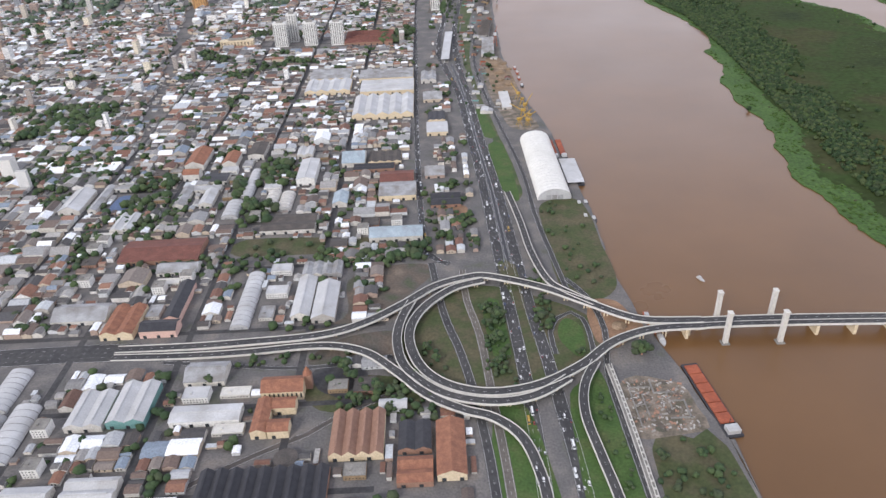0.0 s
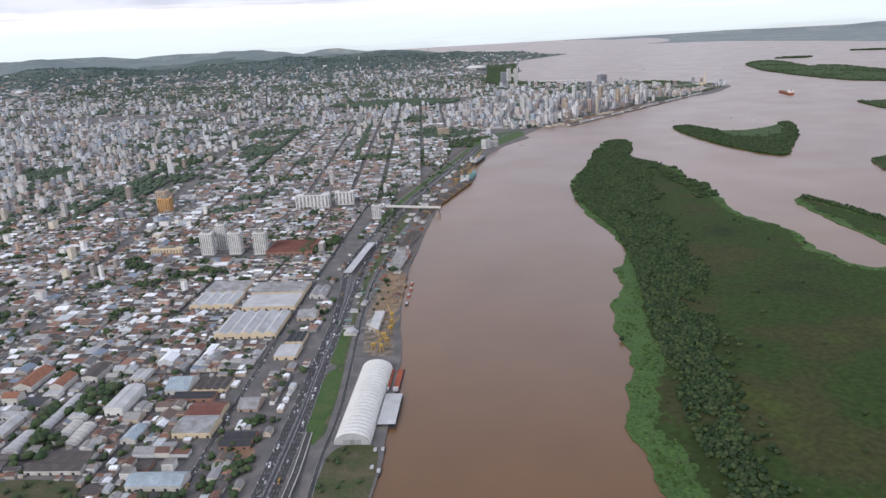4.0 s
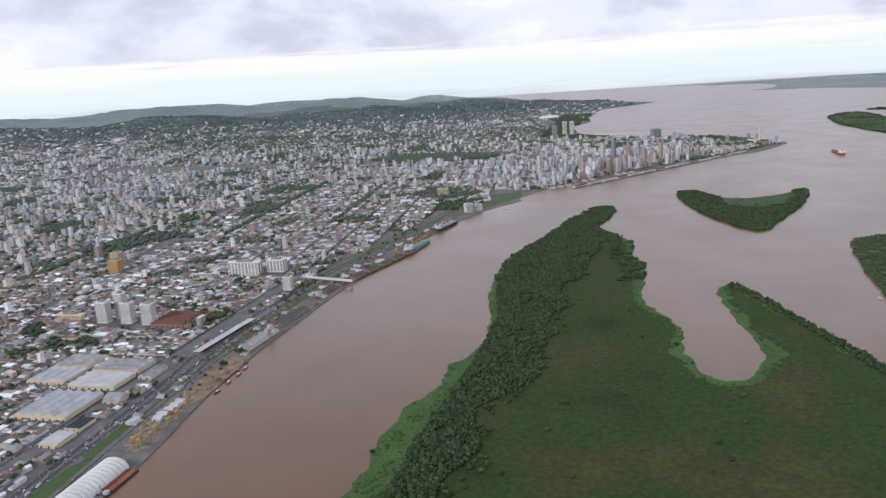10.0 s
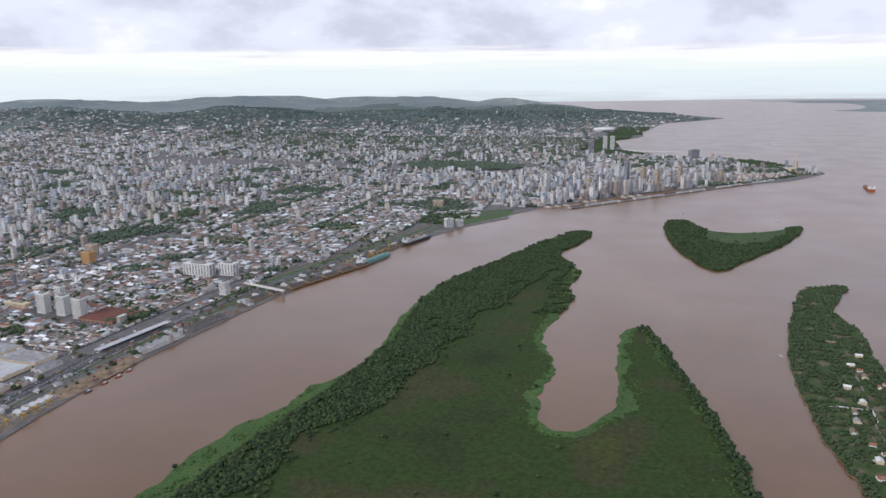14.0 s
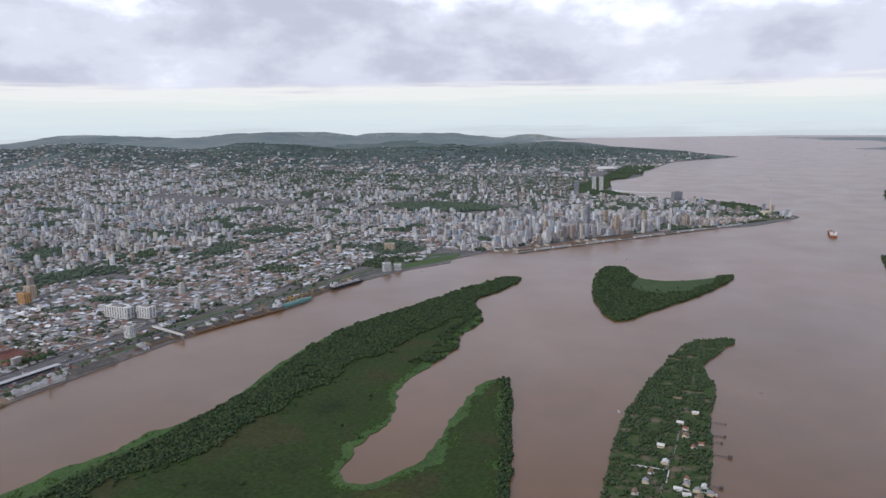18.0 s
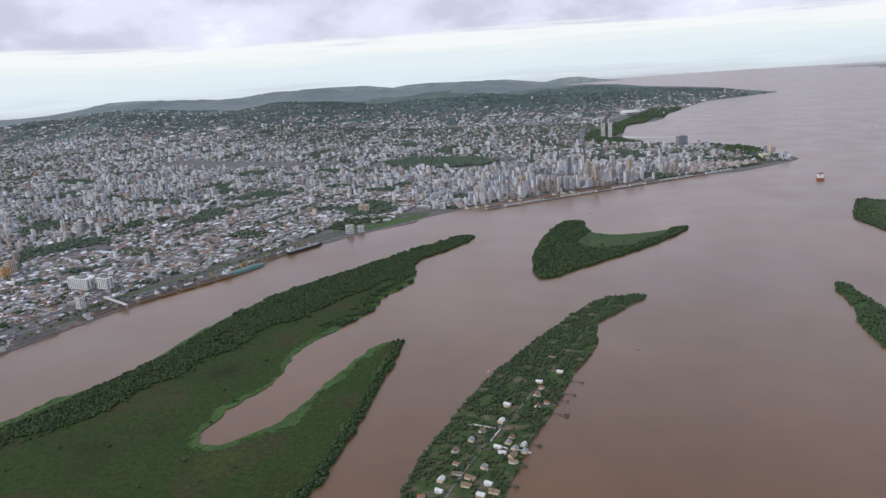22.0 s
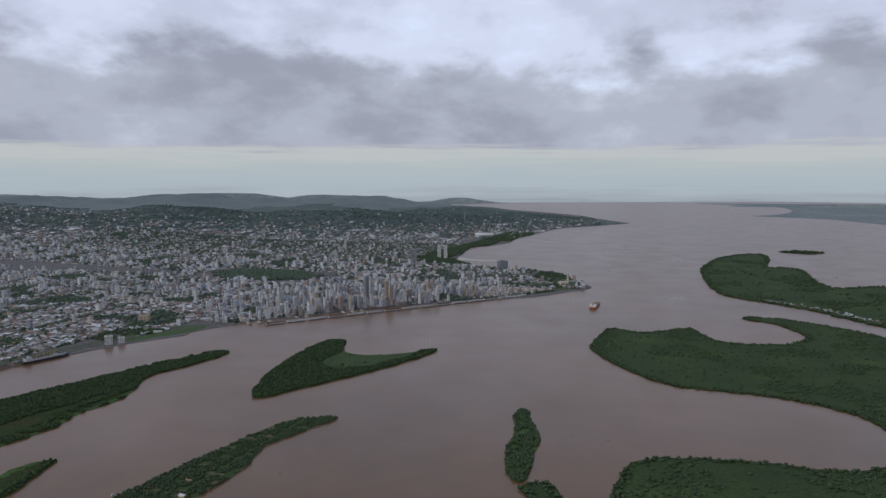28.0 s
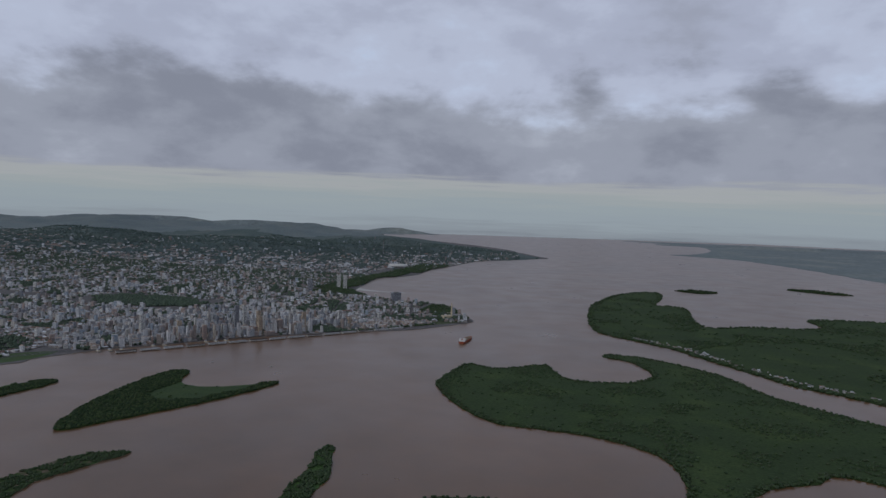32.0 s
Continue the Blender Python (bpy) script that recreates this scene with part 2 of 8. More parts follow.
DELTA_LEAF = material("delta_foliage", [(0.036, 0.061, 0.026), (0.045, 0.073, 0.029), (0.056, 0.086, 0.034), (0.050, 0.068, 0.032)], 0.95, 0.1, random_by="island", fine=1.0, bump=0.8)
SCRUB = material("delta_scrub", [(0.040, 0.064, 0.025), (0.050, 0.078, 0.029), (0.066, 0.096, 0.034), (0.045, 0.070, 0.028)], 0.95, 0.02, bump=0.7, fine=0.5, spec=0.1)
YARDS = material("island_yards", [(0.045, 0.072, 0.026), (0.060, 0.090, 0.032), (0.120, 0.105, 0.070), (0.050, 0.078, 0.028), (0.170, 0.140, 0.100)], 0.95, 0.16, fine=1.8, spec=0.1)
# hill greens carry painted haze: paler and bluer with each farther ridge
HILL = material("hazed_wooded_hills", [(0.066, 0.095, 0.094), (0.088, 0.118, 0.110), (0.120, 0.142, 0.122), (0.074, 0.104, 0.100), (0.100, 0.126, 0.115)], 0.95, 0.02, bump=1.0, fine=0.22, grained=(0.5, 1.5))
HILL_MID = material("paler_hazed_hills", [(0.078, 0.110, 0.104), (0.098, 0.130, 0.118), (0.130, 0.152, 0.130)], 0.95, 0.012, bump=1.0, fine=0.15, grained=(0.7, 1.3))
HILL_FAR = material("hazed_far_ridges", [(0.135, 0.172, 0.176), (0.160, 0.194, 0.190), (0.185, 0.210, 0.198)], 0.95, 0.008, fine=0.1, grained=(0.85, 1.15))
HILL_LEAF = material("hazed_hill_foliage", [(0.070, 0.102, 0.094), (0.086, 0.120, 0.106), (0.102, 0.134, 0.114)], 0.95, 0.05, random_by="island", bump=0.5)
# land across the lake: haze painted into the colour, pale and bluish
FAR_LAND = material("hazed_far_land", [(0.19, 0.225, 0.22), (0.26, 0.28, 0.25), (0.17, 0.20, 0.20)], 0.95, 0.004)
ROOFS = [(0.26, 0.26, 0.26), (0.15, 0.145, 0.14), (0.36, 0.37, 0.38), (0.70, 0.72, 0.74), (0.22, 0.115, 0.08), (0.115, 0.092, 0.082), (0.20, 0.195, 0.19), (0.135, 0.08, 0.062), (0.16, 0.12, 0.10),
         (0.74, 0.76, 0.78), (0.27, 0.15, 0.105), (0.085, 0.082, 0.082), (0.078, 0.070, 0.066), (0.20, 0.24, 0.29), (0.28, 0.27, 0.26), (0.15, 0.11, 0.092), (0.80, 0.81, 0.82), (0.088, 0.084, 0.082), (0.20, 0.17, 0.15), (0.17, 0.09, 0.066), (0.34, 0.33, 0.31), (0.46, 0.48, 0.49), (0.065, 0.062, 0.062)]
WALLS = [(0.464, 0.445, 0.409), (0.561, 0.531, 0.476), (0.378, 0.354, 0.323), (0.634, 0.616, 0.586), (0.464, 0.39, 0.305), (0.354, 0.268, 0.22), (0.525, 0.537, 0.537), (0.281, 0.275, 0.268)]
ROOF_MANY = material("many_roofs", ROOFS, 0.8, 0.5, random_by="island", fine=2.5)
WALL_MANY = material("many_walls", WALLS, 0.85, 0.5, random_by="island", fine=2.0)
TOWER_WALL = windowed("tower_walls", [(0.78, 0.77, 0.75), (0.70, 0.63, 0.50), (0.52, 0.49, 0.45), (0.72, 0.70, 0.66), (0.42, 0.36, 0.30), (0.80, 0.79, 0.78), (0.30, 0.23, 0.18), (0.60, 0.52, 0.40), (0.20, 0.20, 0.21), (0.46, 0.50, 0.54), (0.52, 0.36, 0.28), (0.66, 0.65, 0.63), (0.34, 0.30, 0.27), (0.74, 0.70, 0.62)], "island")
TOWER_ROOF = material("tower_roofs", [(0.448, 0.437, 0.413), (0.566, 0.543, 0.507), (0.354, 0.342, 0.33), (0.472, 0.354, 0.283)], 0.85, 0.5, random_by="island")
# far roofs and walls: whites held down to flatten contrast, as haze would
FAR_ROOF = material("far_roofs", [(0.24, 0.24, 0.24), (0.13, 0.125, 0.125), (0.25, 0.15, 0.11), (0.17, 0.115, 0.095), (0.38, 0.39, 0.40), (0.12, 0.118, 0.118), (0.28, 0.265, 0.25), (0.58, 0.60, 0.62), (0.19, 0.175, 0.17), (0.28, 0.175, 0.125), (0.44, 0.44, 0.44), (0.15, 0.145, 0.145), (0.52, 0.54, 0.57), (0.20, 0.145, 0.12), (0.68, 0.70, 0.72)], 0.85, 0.5, random_by="island")
FAR_WALL = material("far_walls", [(0.32, 0.30, 0.28), (0.24, 0.22, 0.20), (0.42, 0.40, 0.37), (0.28, 0.24, 0.20), (0.50, 0.49, 0.47)], 0.85, 0.5, random_by="island")
HOUSE_ROOF = material("house_roof", ROOFS, 0.8, 0.6, random_by="object", fine=3.0)
HOUSE_WALL = material("house_wall", WALLS, 0.85, 0.6, random_by="object", fine=2.5)
WHITE = material("white_membrane", [(0.60, 0.585, 0.54), (0.68, 0.665, 0.62)], 0.6, 0.12, grained=(0.9, 1.08))
WHITE_METAL = material("white_sheet_metal", [(0.42, 0.42, 0.42), (0.55, 0.555, 0.56), (0.36, 0.35, 0.335), (0.46, 0.46, 0.455)], 0.55, 0.2, fine=3.2, grained=(0.88, 1.10))
GREY_METAL = material("grey_sheet_metal", [(0.27, 0.27, 0.27), (0.38, 0.385, 0.39), (0.19, 0.175, 0.16)], 0.55, 0.32, fine=3.2, grained=(0.86, 1.12))
RUST = material("rusty_red_hull", [(0.30, 0.085, 0.045), (0.36, 0.11, 0.06), (0.24, 0.07, 0.04)], 0.85, 0.6)
CLAY = material("clay_tiles", [(0.25, 0.115, 0.072), (0.31, 0.145, 0.09), (0.20, 0.092, 0.062)], 0.9, 0.8, fine=5.0)
BRICKWORK = material("brown_brick", [(0.24, 0.14, 0.10), (0.30, 0.18, 0.13)], 0.9, 1.0)
CREAM = material("cream_render", [(0.55, 0.45, 0.30), (0.62, 0.52, 0.37)], 0.85, 0.5)
PINK = material("pink_render", [(0.55, 0.36, 0.30), (0.60, 0.42, 0.35)], 0.85, 0.5)
OLD_ROOF = material("weathered_dark_roof", [(0.085, 0.075, 0.068), (0.115, 0.10, 0.09), (0.07, 0.064, 0.06)], 0.9, 0.5, fine=4.0)
MAROON = material("maroon_sheet_roof", [(0.15, 0.062, 0.048), (0.19, 0.085, 0.065), (0.13, 0.058, 0.046)], 0.8, 0.5, fine=4.0)
BLUE_METAL = material("blue_grey_sheet_roof", [(0.30, 0.36, 0.40), (0.36, 0.42, 0.46), (0.26, 0.30, 0.33)], 0.55, 0.5, fine=4.0)
OCHRE = material("ochre_render_wall", [(0.22, 0.155, 0.095), (0.28, 0.20, 0.12)], 0.85, 0.6)
DARK = material("dark_steel", [(0.03, 0.03, 0.035), (0.05, 0.05, 0.055)], 0.6, 1.0)
GLASS = material("dark_glass", [(0.03, 0.035, 0.04), (0.05, 0.055, 0.06)], 0.12, 0.5, spec=0.6)
YELLOW = material("crane_yellow", [(0.44, 0.28, 0.06), (0.38, 0.24, 0.06)], 0.6, 1.0)
TEAL = material("teal_hull", [(0.12, 0.24, 0.23), (0.16, 0.30, 0.28)], 0.6, 0.6)
CAR_PAINT = material("car_paint", [(0.70, 0.70, 0.70), (0.04, 0.04, 0.045), (0.42, 0.43, 0.45), (0.60, 0.61, 0.62), (0.25, 0.03, 0.03), (0.10, 0.10, 0.11), (0.75, 0.75, 0.74), (0.05, 0.08, 0.18)], 0.35, 1.0, random_by="object", spec=0.5)
BUS_WHITE = material("bus_white", [(0.70, 0.71, 0.71), (0.76, 0.76, 0.76)], 0.4, 1.0)


# ---- helpers of this scene ----
def mesh_of(name, verts, faces, mats, index=None, smooth=False):
    me = bpy.data.meshes.new(name)
    me.from_pydata([tuple(v) for v in np.asarray(verts, float).tolist()] if not isinstance(verts, list) else verts, [], faces if isinstance(faces, list) else faces.tolist())
    for m in mats if isinstance(mats, (list, tuple)) else [mats]:
        me.materials.append(m)
    if index is not None:
        me.polygons.foreach_set("material_index", np.asarray(index, np.int32))
    if smooth:
        me.polygons.foreach_set("use_smooth", np.ones(len(me.polygons), bool))
    me.update()
    return me


def part(name, bm, mat, parent=None, label=""):
    """Links a bmesh, or ready mesh data, as one mesh object under a thing or a part."""
    if isinstance(bm, bmesh.types.BMesh):
        me = bpy.data.meshes.new(name)
        bm.to_mesh(me)
        bm.free()
        me.materials.append(mat)
    else:
        me = bm
    ob = new(name, me)
    if parent is not None:
        ob.parent = parent
    if label:
        ob["label"] = label
    return ob


def box(bm, x0, y0, z0, x1, y1, z1, bevel=0.0):
    made = bmesh.ops.create_cube(bm, size=1.0)["verts"]
    bmesh.ops.scale(bm, vec=(x1 - x0, y1 - y0, z1 - z0), verts=made)
    bmesh.ops.translate(bm, vec=((x0 + x1) / 2, (y0 + y1) / 2, (z0 + z1) / 2), verts=made)
    if bevel:
        edges = list({e for v in made for e in v.link_edges})
        bmesh.ops.bevel(bm, geom=edges, offset=bevel, segments=1, affect="EDGES")
    return made


def tube(bm, x, y, z0, z1, r0, r1=None, seg=10):
    made = bmesh.ops.create_cone(bm, cap_ends=True, segments=seg, radius1=r0, radius2=r1 if r1 is not None else r0, depth=z1 - z0)["verts"]
    bmesh.ops.translate(bm, vec=(x, y, (z0 + z1) / 2), verts=made)
    return made


def bar(bm, a, b, w):
    """A square bar from a to b."""
    a, b = Vector(a), Vector(b)
    made = bmesh.ops.create_cube(bm, size=1.0)["verts"]
    bmesh.ops.scale(bm, vec=(w, w, (b - a).length), verts=made)
    turn = (b - a).to_track_quat("Z", "Y").to_matrix().to_4x4()
    bmesh.ops.transform(bm, matrix=Matrix.Translation((a + b) / 2) @ turn, verts=made)
    return made


def spline(points, closed=False, step=4.0):
    """A smooth line through a few points, as an array of points about a step apart."""
    p = np.array(points, float)
    n, out = len(p), []
    for i in range(n if closed else n - 1):
        a, b, c, d = (p[(i + k) % n] if closed else p[min(max(i + k, 0), n - 1)] for k in (-1, 0, 1, 2))
        m = max(1, int(np.ceil(np.linalg.norm(c - b) / step)))
        for t in np.arange(m) / m:
            out.append(0.5 * ((2 * b) + (c - a) * t + (2 * a - 5 * b + 4 * c - d) * t * t + (3 * b - a - 3 * c + d) * t ** 3))
    if not closed:
        out.append(p[-1])
    return np.array(out)


def shore(points, step=5.0, rough=1.2, closed=True):
    """An outline through a few points with small uneven bays."""
    line = spline(points, closed, step)
    ahead = np.roll(line, -1, 0) - np.roll(line, 1, 0)
    side = np.stack([-ahead[:, 1], ahead[:, 0]], 1) / np.maximum(np.linalg.norm(ahead, axis=1), 1e-6)[:, None]
    off = np.array([noise.noise((x * 0.09, y * 0.09, 3.1)) + 0.6 * noise.noise((x * 0.33, y * 0.33, 7.7)) for x, y in line])
    return line + side * (off * rough)[:, None]


def inside(poly, pts):
    """Which points lie in a closed outline."""
    x, y = pts[:, 0], pts[:, 1]
    hit = np.zeros(len(pts), bool)
    for (ax, ay), (bx, by) in zip(poly, np.roll(poly, -1, 0)):
        if ay == by:
            continue
        cross = (ay > y) != (by > y)
        hit ^= cross & (x < (bx - ax) * (y - ay) / (by - ay) + ax)
    return hit


def edge_distance(poly, pts):
    far = np.full(len(pts), 1e9)
    for a, b in zip(poly, np.roll(poly, -1, 0)):
        ab = b - a
        t = np.clip(((pts - a) @ ab) / max(ab @ ab, 1e-9), 0, 1)
        far = np.minimum(far, np.hypot(*(pts - a - t[:, None] * ab).T))
    return far


def sheet(name, outline, z, drop, mat, label, category, side_mat=None):
    """A level sheet of land with a bank that goes down below the water."""
    n = len(outline)
    top = np.c_[outline, np.full(n, z)]
    grow = outline + (outline - outline.mean(0)) * 0.0
    low = np.c_[grow, np.full(n, z - drop)]
    tris = [list(t) for t in tessellate_polygon([[Vector(v) for v in top]])]
    area = 0.5 * np.sum(outline[:, 0] * np.roll(outline[:, 1], -1) - outline[:, 1] * np.roll(outline[:, 0], -1))
    faces = []
    for a, b, c in tris:
        u, v = outline[b] - outline[a], outline[c] - outline[a]
        faces.append([a, b, c] if u[0] * v[1] - u[1] * v[0] > 0 else [a, c, b])
    flat = len(faces)
    for i in range(n):
        j = (i + 1) % n
        faces.append([j, i, i + n, j + n] if area > 0 else [i, j, j + n, i + n])
    ob = new(name, mesh_of(name, np.r_[top, low], faces, [mat, side_mat or mat], [0] * flat + [1] * n))
    return tagged(ob, label, category, kind="structure")


# unit crowns: lumpy balls with uneven outlines
def crown_shapes(count, level):
    shapes = []
    for i in range(count):
        bm = bmesh.new()
        bmesh.ops.create_icosphere(bm, subdivisions=level, radius=1.0)
        for v in bm.verts:
            d = noise.noise(v.co * 1.9 + Vector((i * 5.3, 1.7, 0))) * 0.55 + noise.noise(v.co * 4.1 + Vector((0, i * 3.1, 9))) * 0.25
            v.co *= 1.0 + d
            v.co.z = max(v.co.z * 0.85 + 0.25, -0.35)
        shapes.append((np.array([v.co[:] for v in bm.verts]), np.array([[v.index for v in f.verts] for f in bm.faces])))
        bm.free()
    return shapes


CROWNS_NEAR, CROWNS_FAR = crown_shapes(10, 2), crown_shapes(8, 1)


def woods(name, spots, radii, base, mat, label, category="trees", shapes=None, tall=1.0, parent=None):
    """Many crowns as one mesh."""
    shapes = shapes or CROWNS_FAR
    vs, fs, at = [], [], 0
    pick = rng.integers(0, len(shapes), len(spots))
    turn = rng.uniform(0, 6.283, len(spots))
    for k, (v0, f0) in enumerate(shapes):
        sel = np.nonzero(pick == k)[0]
        if not len(sel):
            continue
        c, s = np.cos(turn[sel])[:, None], np.sin(turn[sel])[:, None]
        r = radii[sel][:, None]
        x = (v0[:, 0] * c - v0[:, 1] * s) * r + spots[sel][:, :1]
        y = (v0[:, 0] * s + v0[:, 1] * c) * r + spots[sel][:, 1:2]
        z = v0[:, 2] * r * tall + base + r * 0.55 * tall + (spots[sel][:, 2:3] if spots.shape[1] > 2 else 0)
        vs.append(np.stack([x, y, z], -1).reshape(-1, 3))
        fs.append((f0[None] + at + (np.arange(len(sel)) * len(v0))[:, None, None]).reshape(-1, 3))
        at += len(sel) * len(v0)
    if not vs:
        return None
    me = bpy.data.meshes.new(name)
    v, f = np.concatenate(vs), np.concatenate(fs)
    me.vertices.add(len(v))
    me.vertices.foreach_set("co", v.astype(np.float32).ravel())
    me.loops.add(f.size)
    me.loops.foreach_set("vertex_index", f.astype(np.int32).ravel())
    me.polygons.add(len(f))
    me.polygons.foreach_set("loop_start", np.arange(0, f.size, 3, dtype=np.int32))
    me.polygons.foreach_set("use_smooth", np.ones(len(f), bool))
    me.materials.append(mat)
    me.update(calc_edges=True)
    ob = new(name, me)
    if parent is not None:
        ob.parent = parent
        return ob
    return tagged(ob, label, category, kind="stuff")


def scatter(outline, gap):
    """Uneven spots in an outline, about a gap apart."""
    lo, hi = outline.min(0), outline.max(0)
    gx, gy = np.meshgrid(np.arange(lo[0], hi[0], gap), np.arange(lo[1], hi[1], gap))
    pts = np.stack([gx.ravel(), gy.ravel()], 1) + rng.uniform(-0.5, 0.5, (gx.size, 2)) * gap
    return pts[inside(outline, pts)]


def patch(pts, size, seed):
    return np.array([noise.noise((x / size, y / size, seed)) for x, y in pts])


# ---- the large forms: water, mainland, hills, islands ----
n_ring = 96
ring = [(320 + 5600 * math.cos(2 * math.pi * i / n_ring), 100 + 5600 * math.sin(2 * math.pi * i / n_ring), 0) for i in range(n_ring)]
water = tagged(new("water", mesh_of("water", ring, [list(range(n_ring))], WATER)), "wide muddy brown river and lake with fine ripples", "water", kind="structure")

BANK = [(52, -600), (51, 30), (51, 77), (49, 100), (47, 113), (44, 130), (42, 150), (43, 176), (42, 203), (41, 234), (35.2, 284), (32.6, 330), (33.4, 365), (36, 430), (40, 480), (46.4, 524), (57, 600), (65, 636), (82, 690), (108, 737)]
QUAY = [(103, 752), (121, 798), (133, 822), (167, 862), (208, 921), (260, 978), (320, 1033), (385, 1085), (441, 1178)]
COAST = [(446, 1192), (402, 1270), (359, 1345), (276, 1368), (198, 1400), (140, 1480), (117, 1595), (97, 1719), (130, 1800), (145, 1867), (132, 1986), (146, 2204), (165, 2419), (250, 2600),
         (344, 2767), (300, 2860), (180, 3090), (78, 3303), (-170, 3603), (-487, 3900), (-758, 3960), (-930, 4150), (-900, 4420)]
line = np.r_[shore(BANK, 6, 0.7, False), shore(QUAY, 8, 0.6, False), shore(COAST, 16, 5.0, False)]
MAINLAND = np.r_[line, [(-1000, 4640), (-3500, 4650), (-5000, 3000), (-5200, -600)]]
ground = sheet("ground", MAINLAND, 0.45, 2.0, CITY_SOIL, "grey-brown city ground between streets and buildings", "ground", CONCRETE)

HEAD = shore([(-1000, 4560), (-880, 4600), (-720, 4840), (-800, 4990), (-1250, 5050), (-2600, 5000), (-2600, 4600)], 40, 8)
sheet("far_headland", HEAD, 0.4, 2, FAR_LAND, "far headland across the lake, haze painted into its colour", "headland")
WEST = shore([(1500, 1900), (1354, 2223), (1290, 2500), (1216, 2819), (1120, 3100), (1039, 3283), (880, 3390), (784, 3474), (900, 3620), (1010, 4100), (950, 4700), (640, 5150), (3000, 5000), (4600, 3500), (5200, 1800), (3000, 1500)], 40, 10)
sheet("far_shore", WEST, 0.4, 2, FAR_LAND, "low far shore paled by haze in its colour", "land")


def mounds(x, y):
    """Heights of the wooded hills behind the city."""
    h = np.zeros_like(x)
    for cx, cy, rx, ry, top in HILLS:
        d = ((x - cx) / rx) ** 2 + ((y - cy) / ry) ** 2
        h = h + top * np.exp(-d * 1.3)
    return h


HILLS = [(-1250, 1750, 320, 260, 34), (-900, 1980, 340, 250, 40), (-520, 2180, 300, 230, 42), (-1700, 1900, 420, 300, 40), (-1450, 2500, 420, 330, 46), (-700, 2650, 360, 260, 46),
         (-250, 2420, 260, 230, 30), (-60, 2760, 200, 260, 24), (150, 2730, 130, 120, 14), (-380, 3100, 360, 260, 38), (-1050, 3300, 420, 300, 58), (-1900, 3200, 500, 360, 54), (-2500, 2500, 520, 420, 44),
         (-2300, 3800, 700, 420, 66), (-1300, 4150, 420, 260, 56), (-760, 3700, 260, 200, 26), (-3300, 3300, 700, 600, 62), (-2200, 1900, 420, 380, 36), (-3000, 1600, 600, 500, 34)]
step = 36.0
gx, gy = np.meshgrid(np.arange(-4200, 420, step), np.arange(1380, 4640, step))
gz = mounds(gx, gy)
gz = gz * (1 + 0.42 * np.array([noise.fractal((x / 260, y / 260, 0.4), 0.8, 2.1, 5) for x, y in zip(gx.ravel(), gy.ravel())]).reshape(gx.shape))
shape_xy = np.stack([gx.ravel(), gy.ravel()], 1)
dry = inside(MAINLAND, shape_xy)
keep_back = np.clip(edge_distance(line[-120:], shape_xy) / 130, 0, 1)
gz = np.where(dry.reshape(gx.shape), gz * keep_back.reshape(gx.shape), 0) - 1.2
rows_n, cols_n = gx.shape
idx = np.arange(rows_n * cols_n).reshape(rows_n, cols_n)
quads = np.stack([idx[:-1, :-1], idx[:-1, 1:], idx[1:, 1:], idx[1:, :-1]], -1).reshape(-1, 4)
hz = gz.ravel()
quads = quads[hz[quads].max(1) > -0.6]
# ridges sorted by distance, for the haze in their colours
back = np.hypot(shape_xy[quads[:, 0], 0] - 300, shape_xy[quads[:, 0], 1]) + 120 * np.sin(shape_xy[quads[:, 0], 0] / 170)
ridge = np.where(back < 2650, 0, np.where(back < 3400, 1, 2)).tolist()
hills = tagged(new("hills", mesh_of("hills", np.c_[shape_xy, hz], quads, [HILL, HILL_MID, HILL_FAR], ridge, smooth=True)), "low wooded hills with haze painted into their greens", "hills", kind="structure")


def hill_height(pts):
    u, v = np.clip((pts[:, 0] + 4200) / step, 0, cols_n - 1.001), np.clip((pts[:, 1] - 1380) / step, 0, rows_n - 1.001)
    i, j = v.astype(int), u.astype(int)
    a, b = v - i, u - j
    z = gz[i, j] * (1 - a) * (1 - b) + gz[i + 1, j] * a * (1 - b) + gz[i, j + 1] * (1 - a) * b + gz[i + 1, j + 1] * a * b
    return np.where(pts[:, 1] < 1380, 0.45, np.maximum(z, 0.45))


FAR_HILLS = [(-1000, 4860, 260, 110, 36), (-1600, 4900, 500, 120, 48), (-2500, 4250, 1100, 160, 72), (-1900, 4560, 800, 120, 58), (-3400, 3350, 900, 260, 76), (1500, 4700, 700, 160, 16), (2300, 4300, 600, 300, 26), (1700, 2900, 330, 260, 12), (2100, 2300, 400, 260, 18)]
for cx, cy, rx, ry, top in FAR_HILLS:
    a = np.linspace(0, 2 * np.pi, 40, endpoint=False)
    vs = [(cx, cy, top)]
    for k, q in enumerate((0.25, 0.5, 0.75, 1.0, 1.3)):
        for t in a:
            w = 1 + 0.25 * noise.noise((cx * 0.01 + math.cos(t) * 1.5, math.sin(t) * 1.5, k * 0.3))
            vs.append((cx + rx * q * w * math.cos(t), cy + ry * q * w * math.sin(t), top * math.exp(-2.2 * q * q) * (1 + 0.2 * noise.noise((t * 3, k, cx))) - (1.5 if q > 1 else 0)))
    fs = [[0, 1 + i, 1 + (i + 1) % 40] for i in range(40)]
    for k in range(4):
        fs += [[1 + k * 40 + i, 1 + (k + 1) * 40 + i, 1 + (k + 1) * 40 + (i + 1) % 40, 1 + k * 40 + (i + 1) % 40] for i in range(40)]
    tagged(new("far_hill", mesh_of("far_hill", vs, fs, FAR_LAND, smooth=True)), "hill far off over the lake, blued by painted haze", "hill", kind="structure")

